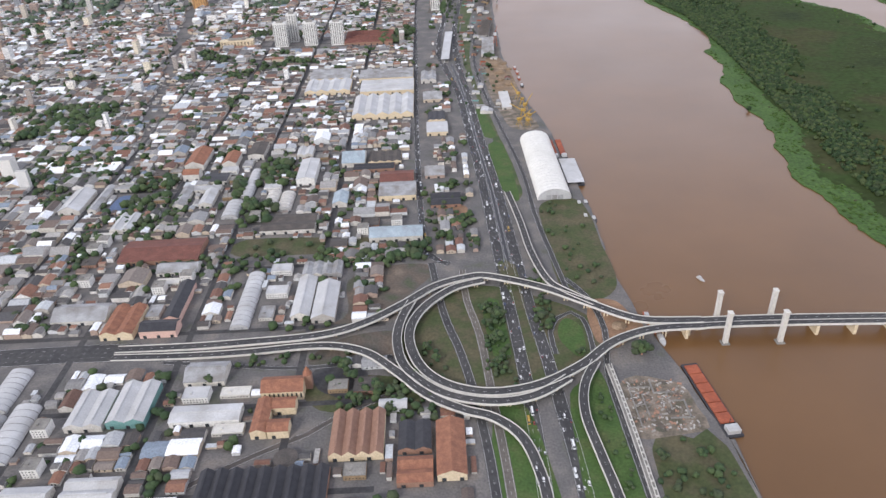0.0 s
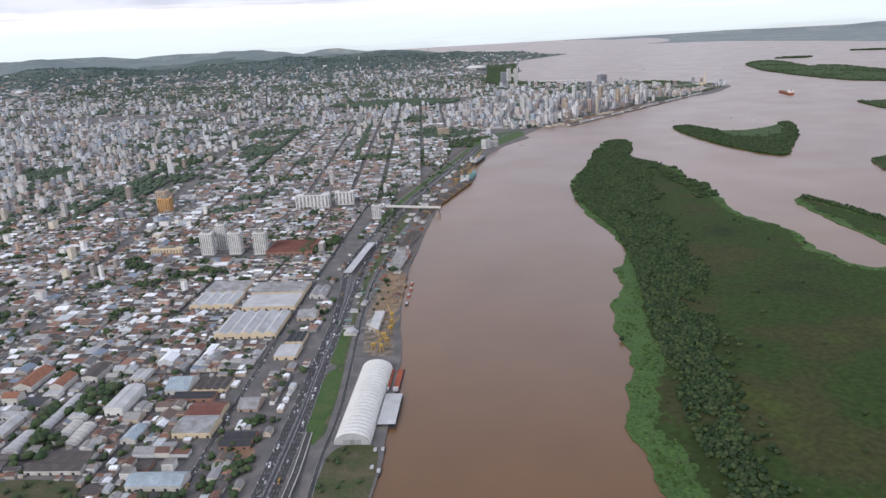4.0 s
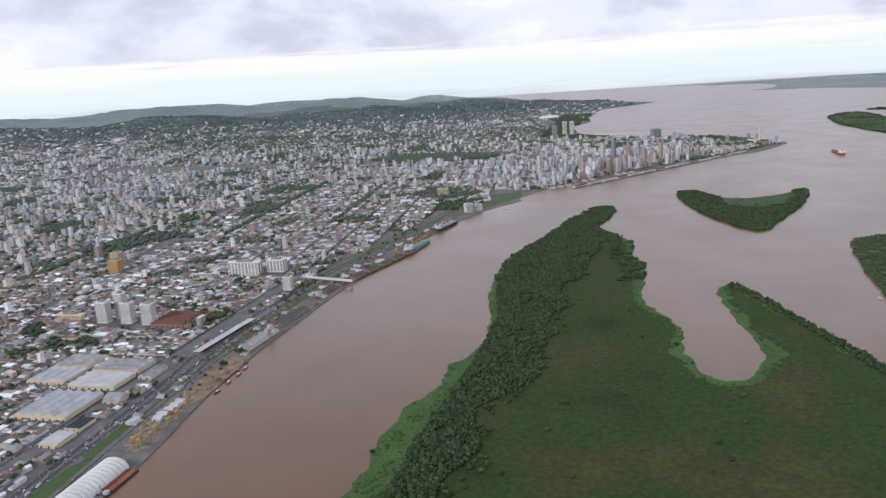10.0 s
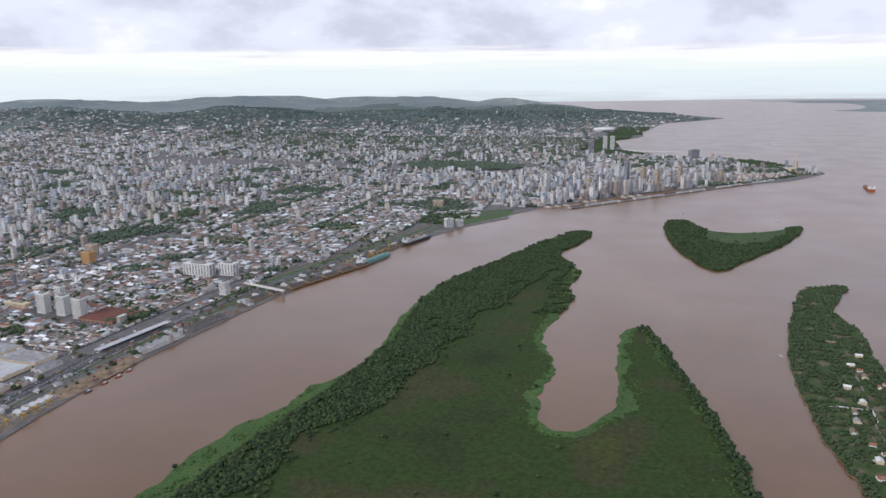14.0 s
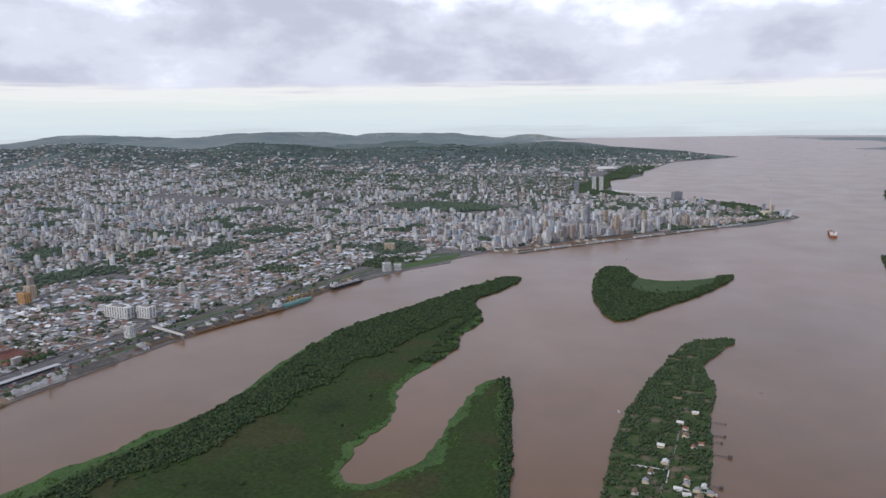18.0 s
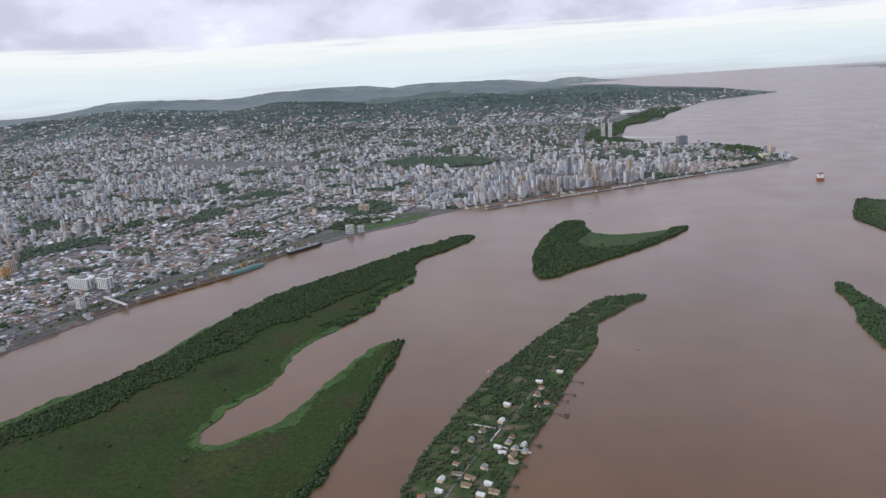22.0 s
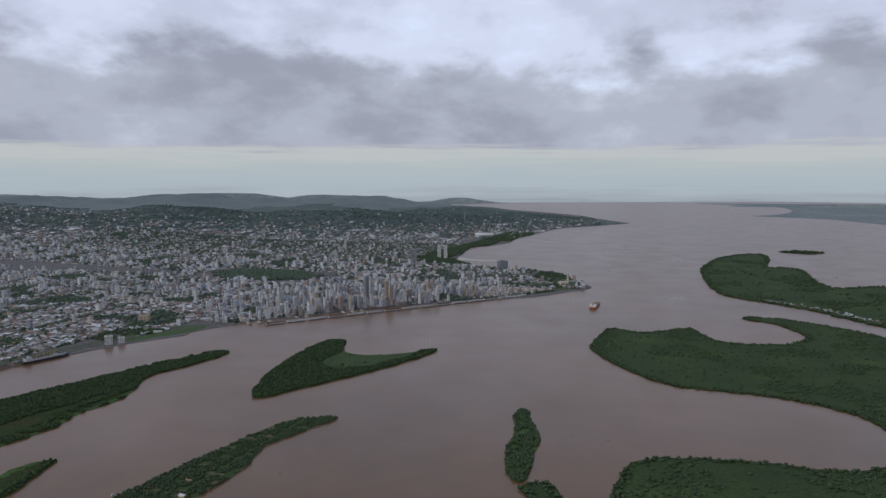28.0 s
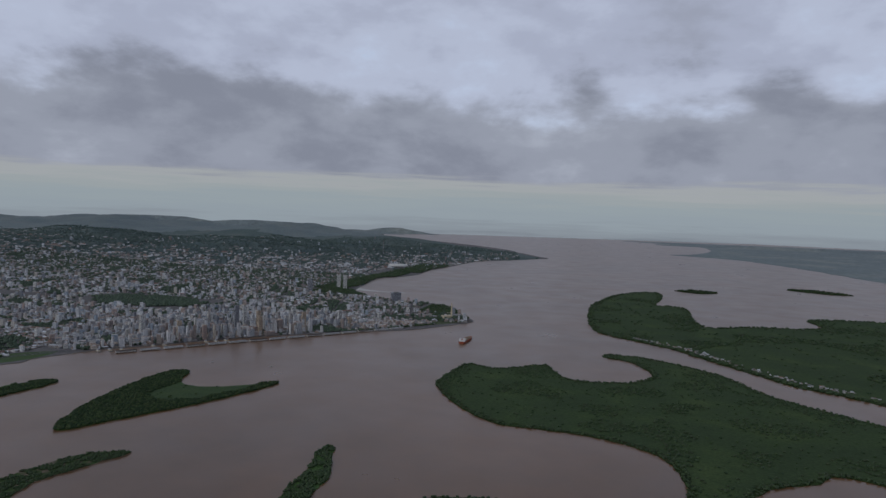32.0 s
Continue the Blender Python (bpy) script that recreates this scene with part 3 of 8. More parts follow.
# islands: a bright reed fringe on the water, darker marsh within, woods along the old banks
BIG = shore([(112, 40), (114, 120), (112, 169), (109, 198), (116, 229), (116, 262), (120, 288), (127, 309), (126, 326), (136, 353), (133, 392), (125, 440), (127, 515), (144, 575), (163, 650), (177, 689), (195, 690), (191, 640), (183, 604), (206, 557), (206, 514),
             (213, 485), (209, 422), (223, 381), (223, 348), (231, 322), (243, 321), (254, 345), (251, 384), (248, 436), (255, 448), (262, 445), (279, 392), (292, 350), (301, 318), (306, 280), (312, 200), (318, 40)], 2.5, 2.2)
HEART = shore([(266, 650), (256, 704), (253, 757), (270, 768), (286, 735), (307, 724), (334, 734), (365, 764), (364, 738), (344, 678), (316, 620), (300, 587), (286, 596)], 4, 1.5)
HOUSES = shore([(372, 568), (356, 562), (343, 548), (336, 510), (330, 470), (326, 425), (326, 378), (330, 340), (337, 300), (342, 240), (376, 240), (374, 300), (369, 340), (366, 375), (366, 402), (363, 435), (364, 471), (357, 504), (360, 523), (367, 547)], 4, 1.6)
THIN = shore([(477, 619), (485, 621), (494, 597), (503, 578), (506, 550), (509, 520), (506, 509), (497, 520), (489, 550), (487, 577)], 3, 1.2)
DELTA = shore([(499, 812), (497, 860), (505, 912), (538, 902), (580, 940), (594, 914), (616, 882), (662, 890), (686, 918), (688, 942), (668, 990), (637, 1008), (646, 1028), (691, 1018), (754, 965), (796, 886), (867, 816), (960, 700), (990, 560), (820, 678), (780, 662), (742, 628),
               (690, 500), (640, 440), (594, 461), (551, 467), (532, 476), (519, 488), (508, 505), (521, 513), (532, 495), (541, 481), (551, 490), (553, 520), (560, 556), (585, 572), (629, 579), (665, 581), (692, 597), (704, 612), (705, 640), (697, 672), (683, 690), (645, 708), (596, 712), (571, 716), (533, 754)], 5, 1.8)
ILHA = shore([(590, 1429), (597, 1531), (631, 1690), (702, 1775), (716, 1667), (703, 1545), (750, 1520), (757, 1349), (777, 1303), (831, 1335), (935, 1374), (942, 1470), (1096, 1490), (1300, 1350), (1200, 900), (1000, 780), (892, 884), (860, 914), (819, 942), (761, 1024), (716, 1088), (670, 1131), (625, 1174), (604, 1250)], 7, 2.5)
ISLET_A = shore([(745, 1835), (790, 1880), (835, 1845), (800, 1800)], 6, 2)
ISLET_B = shore([(1000, 2010), (1060, 2050), (1130, 1970), (1080, 1950)], 8, 2)


# houses on the narrow island, thicker towards its south end
HOMES = np.array([(353.5, 418), (356.4, 437), (347, 453), (362, 362), (358.4, 357.5), (363, 357), (344.8, 343.6), (344.5, 331.4), (348.2, 337.6), (342.8, 362), (361.9, 335.8), (354.8, 331.6), (342.5, 319.4), (362.4, 327.8), (365, 353), (357.9, 365.2), (364, 366), (366, 331.5), (357.9, 399.6), (348.3, 381), (340, 352.6),
                  (356, 345), (347, 325), (358, 318), (364, 310), (349, 311), (357, 303), (345, 298), (363, 296), (352, 288), (366, 284), (346, 279), (359, 274), (351, 262), (366, 258), (354, 410), (361, 404), (345, 396),
                  (343.7, 371), (366.5, 361), (355, 361), (354, 336.5), (357.5, 370), (350.6, 423)])


def island(name, outline, label, tint=REED):
    return sheet(name, outline, 0.28, 1.0, tint, label, "island", SAND if name == "house_island" else tint)


island("marsh_island", BIG, "long marshy river island with a bright green reed fringe")
island("leaf_island", HEART, "small green leaf-shaped wooded river island")
island("house_island", HOUSES, "narrow wooded island with weekend houses and piers", YARDS)
island("thin_island", THIN, "thin strip of green wooded river island")
island("delta_island", DELTA, "large dark green delta island round a curved bay", MARSH)
island("far_island", ILHA, "low green delta island with huts along its bank", MARSH)
island("islet", ISLET_A, "small green islet of reeds in the river", MARSH)
island("islet", ISLET_B, "small green islet of reeds in the river", MARSH)


REED_TUFT = material("reed_tufts", [(0.034, 0.052, 0.017), (0.042, 0.060, 0.019), (0.054, 0.072, 0.022), (0.052, 0.058, 0.025)], 0.95, 0.1, random_by="island", fine=2.0, bump=0.8)


def thicket(name, outline, gap, test, radius, mat, label, shapes=None, tall=1.0, base=0.25):
    p = scatter(outline, gap)
    d = edge_distance(outline, p)
    chance = test(p, d)
    p = p[rng.uniform(0, 1, len(p)) < chance]
    r = rng.uniform(radius[0], radius[1], len(p))
    return woods(name, p, r, base, mat, label, shapes=shapes, tall=tall)


def big_bank(p, d):
    """Woods along the city side of the marsh island, wider towards its head."""
    west = p[:, 0] - np.interp(p[:, 1], [40, 200, 262, 326, 392, 440, 515, 575, 689], [112, 111, 117, 127, 133, 126, 128, 145, 180])
    start = np.interp(p[:, 1], [40, 230, 330, 400, 480, 690], [15, 14, 8, 4, 1, 0.5])
    width = np.interp(p[:, 1], [40, 200, 300, 400, 480, 520, 560, 690], [14, 15, 20, 30, 44, 50, 50, 40]) * (1 + 0.5 * patch(p, 30, 2.0))
    core = (west > start) & (west < start + width)
    east = (p[:, 1] > 455) & (d < 14)
    gapfill = patch(p, 12, 5.0) > -0.36
    spit = (p[:, 0] > 230) & (d < 5) & (p[:, 0] > np.interp(p[:, 1], [40, 350, 448], [300, 280, 254]))
    fringe = np.clip(1 - (west - start - width) / 9, 0, 1) ** 2 * (west > start) * (patch(p, 5, 3.0) > 0.02)
    return np.where((core & gapfill) | (east & (patch(p, 9, 8) > 0.0)), 1.0, np.where(spit, 0.75, np.maximum(0.0008, 0.55 * fringe)))


def meadow(name, outline, cell, test, mat, label, z=0.34, relief=0.22):
    """A gently uneven sheet of grass within an outline, with a ragged edge."""
    lo, hi = outline.min(0), outline.max(0)
    nx, ny = int((hi[0] - lo[0]) / cell) + 2, int((hi[1] - lo[1]) / cell) + 2
    gx, gy = np.meshgrid(lo[0] + np.arange(nx) * cell, lo[1] + np.arange(ny) * cell)
    p = np.stack([gx.ravel(), gy.ravel()], 1) + rng.uniform(-0.35, 0.35, (nx * ny, 2)) * cell
    d = edge_distance(outline, p)
    ok = inside(outline, p) & test(p, d)
    zz = z + relief * (0.5 + 0.5 * patch(p, 5.0, 9.0)) + relief * 0.6 * patch(p, 1.7, 4.0)
    zz = np.where(ok, zz, 0.1)
    i = np.arange(nx * ny).reshape(ny, nx)
    q = np.stack([i[:-1, :-1], i[:-1, 1:], i[1:, 1:], i[1:, :-1]], -1).reshape(-1, 4)
    q = q[ok[q].all(1)]
    used, q = np.unique(q, return_inverse=True)
    ob = new(name, mesh_of(name, np.c_[p, zz][used], q.reshape(-1, 4), mat, smooth=True))
    return tagged(ob, label, "grass", kind="stuff")


meadow("marsh_grass", BIG, 1.7, lambda p, d: d > 3.5 + 5 * patch(p, 26, 1.0) + np.where((p[:, 0] < 150) & (p[:, 1] < 330), 7, 0), MARSH, "dark green marsh grass inside the reed fringe")
MEADOW = material("island_meadow", [(0.030, 0.056, 0.016), (0.040, 0.072, 0.020), (0.052, 0.082, 0.024)], 0.95, 0.06, bump=0.9, fine=1.0, grained=(0.65, 1.35))
meadow("meadow_grass", HEART, 1.8, lambda p, d: d > 1.6 + 1.5 * patch(p, 9, 1.0), MEADOW, "green meadow grass on the leaf-shaped island")
meadow("scrub", DELTA, 2.6, lambda p, d: d > 2.5 + 3 * patch(p, 20, 1.0), SCRUB, "dark green scrub and marsh on the delta island", relief=0.5)
meadow("scrub", ILHA, 5.0, lambda p, d: d > 4 + 5 * patch(p, 40, 1.0), SCRUB, "dark green scrub on the far delta island", relief=0.6)
thicket("reed_tufts", BIG, 1.7, lambda p, d: np.where((patch(p, 22, 6.1) + 0.5 * patch(p, 6, 2.7) > 0.12) & (d > 7), 0.30, 0.0), (0.22, 0.55), REED_TUFT, "uneven tufts of reed and grass on the marsh island", CROWNS_FAR, 0.55, 0.2)
REED_MIX = material("reed_clumps", [(0.046, 0.086, 0.022), (0.056, 0.102, 0.025), (0.048, 0.078, 0.022), (0.066, 0.112, 0.030)], 0.95, 0.1, random_by="island", fine=2.0, bump=0.8, spec=0.1)
thicket("reed_clumps", BIG, 1.15, lambda p, d: np.where((d > 0.8) & (d < 13), 0.5 * np.exp(-((d - 5.0) / 4.5) ** 2) * (patch(p, 8, 3.7) > -0.1), 0.0), (0.3, 0.75), REED_MIX, "clumps of reed between the bright fringe and the marsh", CROWNS_FAR, 0.5, 0.15)
thicket("island_woods", BIG, 0.98, big_bank, (0.42, 1.05), LEAF, "dense dark green woods along the marsh island's bank", CROWNS_FAR, 1.0)
thicket("island_woods", HEART, 1.3, lambda p, d: np.where((p[:, 0] > 288 + 4 * patch(p, 6, 1)) & (p[:, 0] < 353) & (p[:, 1] > np.interp(p[:, 0], [286, 307, 334, 356], [688, 672, 690, 736]) + 7 * patch(p, 12, 3)), 0.012, 0.93), (0.55, 1.25), LEAF, "dark green woods round the leaf-shaped island", CROWNS_FAR)
thicket("island_woods", HOUSES, 1.05, lambda p, d: np.where(p[:, 1] > 440, 0.9, np.where(p[:, 1] > 385, np.where(d < 5, 0.85, 0.6), np.where(d < 4, 0.7, 0.34))) * (patch(p, 7, 4) > -0.22) * (np.abs(p[:, 0] - 352) > 1.0) * (np.hypot(p[:, :1] - HOMES[:, 0], p[:, 1:2] - HOMES[:, 1]).min(1) > 2.2), (0.35, 0.85), DELTA_LEAF, "trees between the houses on the narrow island", CROWNS_FAR)
thicket("island_woods", THIN, 1.1, lambda p, d: np.where(patch(p, 8, 2) > -0.2, 0.8, 0.1), (0.45, 1.05), DELTA_LEAF, "dark green bushes on the thin island", CROWNS_FAR)
thicket("island_woods", DELTA, 2.3, lambda p, d: np.where(d < 6 + 4 * patch(p, 15, 2), 0.85, np.where(patch(p, 40, 6) > 0.12, 0.5, 0.05)), (0.7, 1.5), DELTA_LEAF, "dark green woods and marsh scrub on the delta island", CROWNS_FAR, 0.7)
thicket("island_woods", ILHA, 4.2, lambda p, d: np.where(d < 9, 0.7, np.where(patch(p, 70, 7) > 0.2, 0.6, 0.03)), (1.4, 2.8), DELTA_LEAF, "dark green woods on the far delta island", CROWNS_FAR, 0.55)
thicket("island_woods", ISLET_A, 5.0, lambda p, d: np.full(len(p), 0.6), (1.5, 3.0), LEAF, "bushes on the small islet", CROWNS_FAR, 0.6)
thicket("island_woods", ISLET_B, 5.0, lambda p, d: np.full(len(p), 0.6), (1.5, 3.0), LEAF, "bushes on the small islet", CROWNS_FAR, 0.6)


# ---- the city ----
def lots(x0, y0, x1, y1, small, wide=2.1):
    """Cuts a block into building plots."""
    w, h = x1 - x0, y1 - y0
    limit = small * rng.uniform(0.8, wide)
    if max(w, h) < limit or (w < small * 0.8 and h < small * 1.6):
        return [(x0, y0, x1, y1)]
    cut = rng.uniform(0.36, 0.64)
    if w > h:
        m = x0 + w * cut
        return lots(x0, y0, m, y1, small, wide) + lots(m, y0, x1, y1, small, wide)
    m = y0 + h * cut
    return lots(x0, y0, x1, m, small, wide) + lots(x0, m, x1, y1, small, wide)


def district(x0, y0, x1, y1, bx, by, street, small):
    """Plots of a grid of streets."""
    out, x = [], x0
    while x < x1:
        w, y = bx * rng.uniform(0.75, 1.3), y0
        while y < y1:
            h = by * rng.uniform(0.75, 1.3)
            out += lots(x, y, x + w - street, y + h - street, small)
            y += h
        x += w
    return np.array(out)


def buildings(name, plots, heights, turn, pivot, base, label, wall, roof, gable, group=""):
    """Many buildings as one mesh: walls and a flat or pitched roof each, turned together round a pivot."""
    n = len(plots)
    x0, y0, x1, y1 = plots.T
    base = np.zeros(n) + base
    h = heights
    pitched = gable
    along = (x1 - x0) > (y1 - y0)
    rise_ = np.where(pitched, np.minimum(x1 - x0, y1 - y0) * rng.uniform(0.12, 0.3, n), 0.0)
    mx, my = (x0 + x1) / 2, (y0 + y1) / 2
    e = np.where(pitched, 0.06, 0.0)
    ax, ay = np.where(along, x0, mx), np.where(along, my, y0)
    bx_, by_ = np.where(along, x1, mx), np.where(along, my, y1)
    z0 = base - 0.4
    v = np.stack([np.stack(c, 1) for c in (
        (x0, y0, z0), (x1, y0, z0), (x1, y1, z0), (x0, y1, z0),
        (x0, y0, base + h), (x1, y0, base + h), (x1, y1, base + h), (x0, y1, base + h),
        (ax, ay, base + h + rise_), (bx_, by_, base + h + rise_),
        (x0 - e, y0 - e, base + h + .01), (x1 + e, y0 - e, base + h + .01), (x1 + e, y1 + e, base + h + .01), (x0 - e, y1 + e, base + h + .01),
        (ax, ay, base + h + rise_ + .05), (bx_, by_, base + h + rise_ + .05))], 1)
    c, s = math.cos(turn), math.sin(turn)
    p = v[..., :2] - pivot
    v[..., 0], v[..., 1] = p[..., 0] * c - p[..., 1] * s + pivot[0], p[..., 0] * s + p[..., 1] * c + pivot[1]
    faces, mats = [], []
    walls4 = [[0, 1, 5, 4], [1, 2, 6, 5], [2, 3, 7, 6], [3, 0, 4, 7]]
    for i in range(n):
        o = i * 16
        for q in walls4:
            faces.append([o + k for k in q])
            mats.append(0)
        if pitched[i]:
            if along[i]:
                tri, slopes = [[4, 7, 8][::-1], [5, 6, 9]], [[10, 11, 15, 14], [12, 13, 14, 15]]
            else:
                tri, slopes = [[4, 5, 8], [6, 7, 9]], [[11, 12, 15, 14], [13, 10, 14, 15]]
            for q in tri:
                faces.append([o + k for k in q])
                mats.append(0)
            for q in slopes:
                faces.append([o + k for k in q])
                mats.append(1)
        else:
            faces.append([o + 10, o + 11, o + 12, o + 13])
            mats.append(1)
    ob = new(name, mesh_of(name, v.reshape(-1, 3), faces, [wall, roof], mats))
    return tagged(ob, label, "buildings", kind="stuff")


def grid_plots(xs, ys, street, small, wide):
    """Plots of blocks between given street lines."""
    out = []
    for xa, xb in zip(xs, xs[1:]):
        for ya, yb in zip(ys, ys[1:]):
            out += lots(xa + street / 2, ya + street / 2, xb - street / 2, yb - street / 2, small, wide)
    return np.array(out)


STREET_X = [-332, -307, -282, -257, -231, -206, -181, -157, -132.5, -108, -83, -58.5, -31.5, -9]
STREET_Y = [38, 62, 84, 106, 131, 157.5, 181.5, 206, 232, 254, 286, 325, 347, 371, 395, 420, 445, 470]
KEEP_OUT = []  # level boxes (x0, y0, x1, y1) that stay free for things built one by one


def free(plots, turn, pivot):
    c, s = math.cos(turn), math.sin(turn)
    m = np.stack([(plots[:, 0] + plots[:, 2]) / 2, (plots[:, 1] + plots[:, 3]) / 2], 1) - pivot
    m = np.stack([m[:, 0] * c - m[:, 1] * s, m[:, 0] * s + m[:, 1] * c], 1) + pivot
    wide, deep = (plots[:, 2] - plots[:, 0]) * 0.5, (plots[:, 3] - plots[:, 1]) * 0.5
    half = np.maximum(wide, deep)
    ok = inside(MAINLAND, m) & (edge_distance(line, m) > half + 1.5)
    for x0, y0, x1, y1 in KEEP_OUT:
        ok &= ~((m[:, 0] > x0 - wide) & (m[:, 0] < x1 + wide) & (m[:, 1] > y0 - deep) & (m[:, 1] < y1 + deep))
    return ok, m
KEEP_OUT += [(-420, 112, -130, 128), (-13, -400, 60, 156), (10, 155, 60, 240), (7, 240, 60, 300), (1, 300, 60, 400), (6, 400, 62, 470), (-130, 119, 0, 129), (8, 460, 70, 520), (20, 520, 90, 600), (34, 590, 120, 740), (70, 730, 116, 800), (330, 1250, 460, 1400),
             (-190, 1085, 30, 1215), (60, 1395, 260, 1900), (20, 1790, 160, 2000),
             (-52, 130, -24, 155), (-40, 95, -10, 115), (-46, 82, 4, 104), (-57, 111, -45, 120), (-72, 128, -60, 152), (-96, 106, -87, 121), (-34, 256, -8, 322), (-57, 288, -35, 324), (-23, 166, -5, 179),
             (-47, 362, -19, 390), (-84, 364, -44, 378), (-58, 464, -18, 482), (-2, 430, 6, 439), (-4, 240, 4, 263), (-5, 205, 2, 214), (-4, 185, 7, 195), (-6, 275, 3, 285), (-7, 299, 1, 313), (-9, 155, -3, 470), (-170, 565, -140, 582),
             (-88, 161, -64, 174), (-96, 179, -88.5, 190), (-117, 192, -108, 208), (-107, 192, -84, 219), (-84, 220, -78, 236), (-73, 220, -67, 230), (-84, 212, -68, 217), (-66, 226, -59, 239), (-82, 192, -68, 206),
             (-66, 184, -57, 218), (-55, 187, -44, 202), (-47, 204, -38, 221), (-52, 174, -35, 185), (-59, 161, -34, 173), (-60, 210, -47, 227), (-75, 155, -63, 161), (-20, 167, -5, 174), (-19, 191, -7, 211), (-29, 212, -12, 228), (-33, 216, -24, 228), (-33, 188, -27, 198), (-49, 225, -42, 235),
             (-88, 93, -81.5, 109), (-92, 91, -85.5, 106), (-79.5, 81.5, -70, 87.5), (-69, 82.5, -58.5, 89), (-75.5, 100.5, -67, 111.5), (-67, 101, -59, 113.5), (-55.5, 100.5, -40.5, 107), (-93.5, 135.5, -79.5, 143.5)]
here = (0.0, 0.0)
# the low quarter by the river, houses and sheds
plots = np.r_[grid_plots(STREET_X, STREET_Y, 1.7, 2.3, 3.1), district(-3.4, 160, 12, 474, 13, 20, 2.0, 2.8)]
ok, mid = free(plots, 0, here)
plots, mid = plots[ok], mid[ok]
shrink_by = rng.uniform(0.03, 0.22, len(plots))[:, None] * [1, 1, -1, -1]
plots = plots + shrink_by
size = np.minimum(plots[:, 2] - plots[:, 0], plots[:, 3] - plots[:, 1])
built = (size > 0.9) & (rng.uniform(0, 1, len(plots)) < 0.90) & (patch(mid, 15, 3.3) > -0.46)
yards = mid[~built]
plots, mid, size = plots[built], mid[built], size[built]
tall = rng.uniform(0.55, 1.2, len(plots)) + 0.10 * size
some = rng.uniform(0, 1, len(plots)) < np.where((mid[:, 0] > -115) & (mid[:, 1] < 230), 0.0, 0.006) + 0.05 * np.clip((-mid[:, 0] - 90) / 200, 0, 1)
tall = np.where(some, rng.uniform(2.5, 8, len(plots)), tall)
near = (mid[:, 0] > -72) & (mid[:, 1] > 84) & (mid[:, 1] < 176) & ~some
LOW_PLOTS = plots
NEAR_PLOTS, NEAR_TALL = plots[near], tall[near]
buildings("low_houses", plots[~near & ~some], tall[~near & ~some], 0, here, 0.45, "dense low houses and sheds with tin and clay roofs", WALL_MANY, ROOF_MANY, rng.uniform(0, 1, (~near & ~some).sum()) < 0.72)
buildings("apartment_blocks", plots[some], tall[some], 0, here, 0.45, "pale apartment blocks among low houses", TOWER_WALL, TOWER_ROOF, np.zeros(some.sum(), bool))
yards = np.concatenate([yards + rng.uniform(-1.4, 1.4, yards.shape) for _ in range(3)] + [mid[rng.uniform(0, 1, len(mid)) < 0.10] + (1.3, 1.3)])
woods("street_trees", yards, rng.uniform(0.5, 1.35, len(yards)), 0.4, STREET_LEAF, "leafy trees in yards and streets of the low quarter")


def lone_towers(rects, heights, turn, pivot, where):
    """Towers along the waterfront, each a thing of its own; like sizes share their meshes."""
    made = {}
    c, s = math.cos(turn), math.sin(turn)
    for (x0, y0, x1, y1), h in zip(rects, heights):
        px, py = (x0 + x1) / 2 - pivot[0], (y0 + y1) / 2 - pivot[1]
        at = pose(px * c - py * s + pivot[0], px * s + py * c + pivot[1], 0.45, 0, 0, math.degrees(turn))
        key = (round((x1 - x0) * 1.5) / 1.5, round((y1 - y0) * 1.5) / 1.5, round(h / 1.5) * 1.5)
        if key in made:
            copy_thing(made[key], at)
            continue
        w, d, t = key[0] / 2, key[1] / 2, max(3.0, key[2])
        high = "tall slim tower of the " + where if t > 12 else "mid-rise block of the " + where if t > 6 else "low block of the " + where
        thing = tagged(new("town_tower", None), high + " with rows of windows", "tower", group="towers of the " + where)
        bm = bmesh.new()
        box(bm, -w, -d, -0.5, w, d, t)
        part("wall", bm, LONE_WALL, thing)
        bm = bmesh.new()
        box(bm, -w - 0.06, -d - 0.06, t, w + 0.06, d + 0.06, t + 0.22)
        part("parapet", bm, TOWER_ROOF, thing)
        bm = bmesh.new()
        box(bm, -w * 0.5, -d * 0.45, t + 0.22, w * 0.45, d * 0.5, t + 1.0)
        part("plant_room", bm, LONE_WALL, thing)
        thing.matrix_basis = at
        made[key] = thing


LONE_WALL = windowed("waterfront_walls", [(0.48, 0.46, 0.43), (0.60, 0.59, 0.57), (0.40, 0.34, 0.28), (0.68, 0.67, 0.66), (0.30, 0.25, 0.22), (0.52, 0.46, 0.38), (0.26, 0.27, 0.29), (0.58, 0.58, 0.58), (0.34, 0.26, 0.22), (0.40, 0.41, 0.42), (0.64, 0.63, 0.60)], "object")


# far towers: walls made less white and cooler, in place of haze
FAR_TOWER = windowed("far_tower_walls", [(0.58, 0.59, 0.60), (0.52, 0.48, 0.42), (0.40, 0.41, 0.42), (0.70, 0.70, 0.70), (0.30, 0.29, 0.29), (0.64, 0.65, 0.66), (0.26, 0.22, 0.20), (0.46, 0.43, 0.39), (0.20, 0.21, 0.23), (0.36, 0.41, 0.46), (0.38, 0.30, 0.26), (0.54, 0.54, 0.54), (0.28, 0.29, 0.31), (0.60, 0.58, 0.54), (0.46, 0.48, 0.50)], "island")


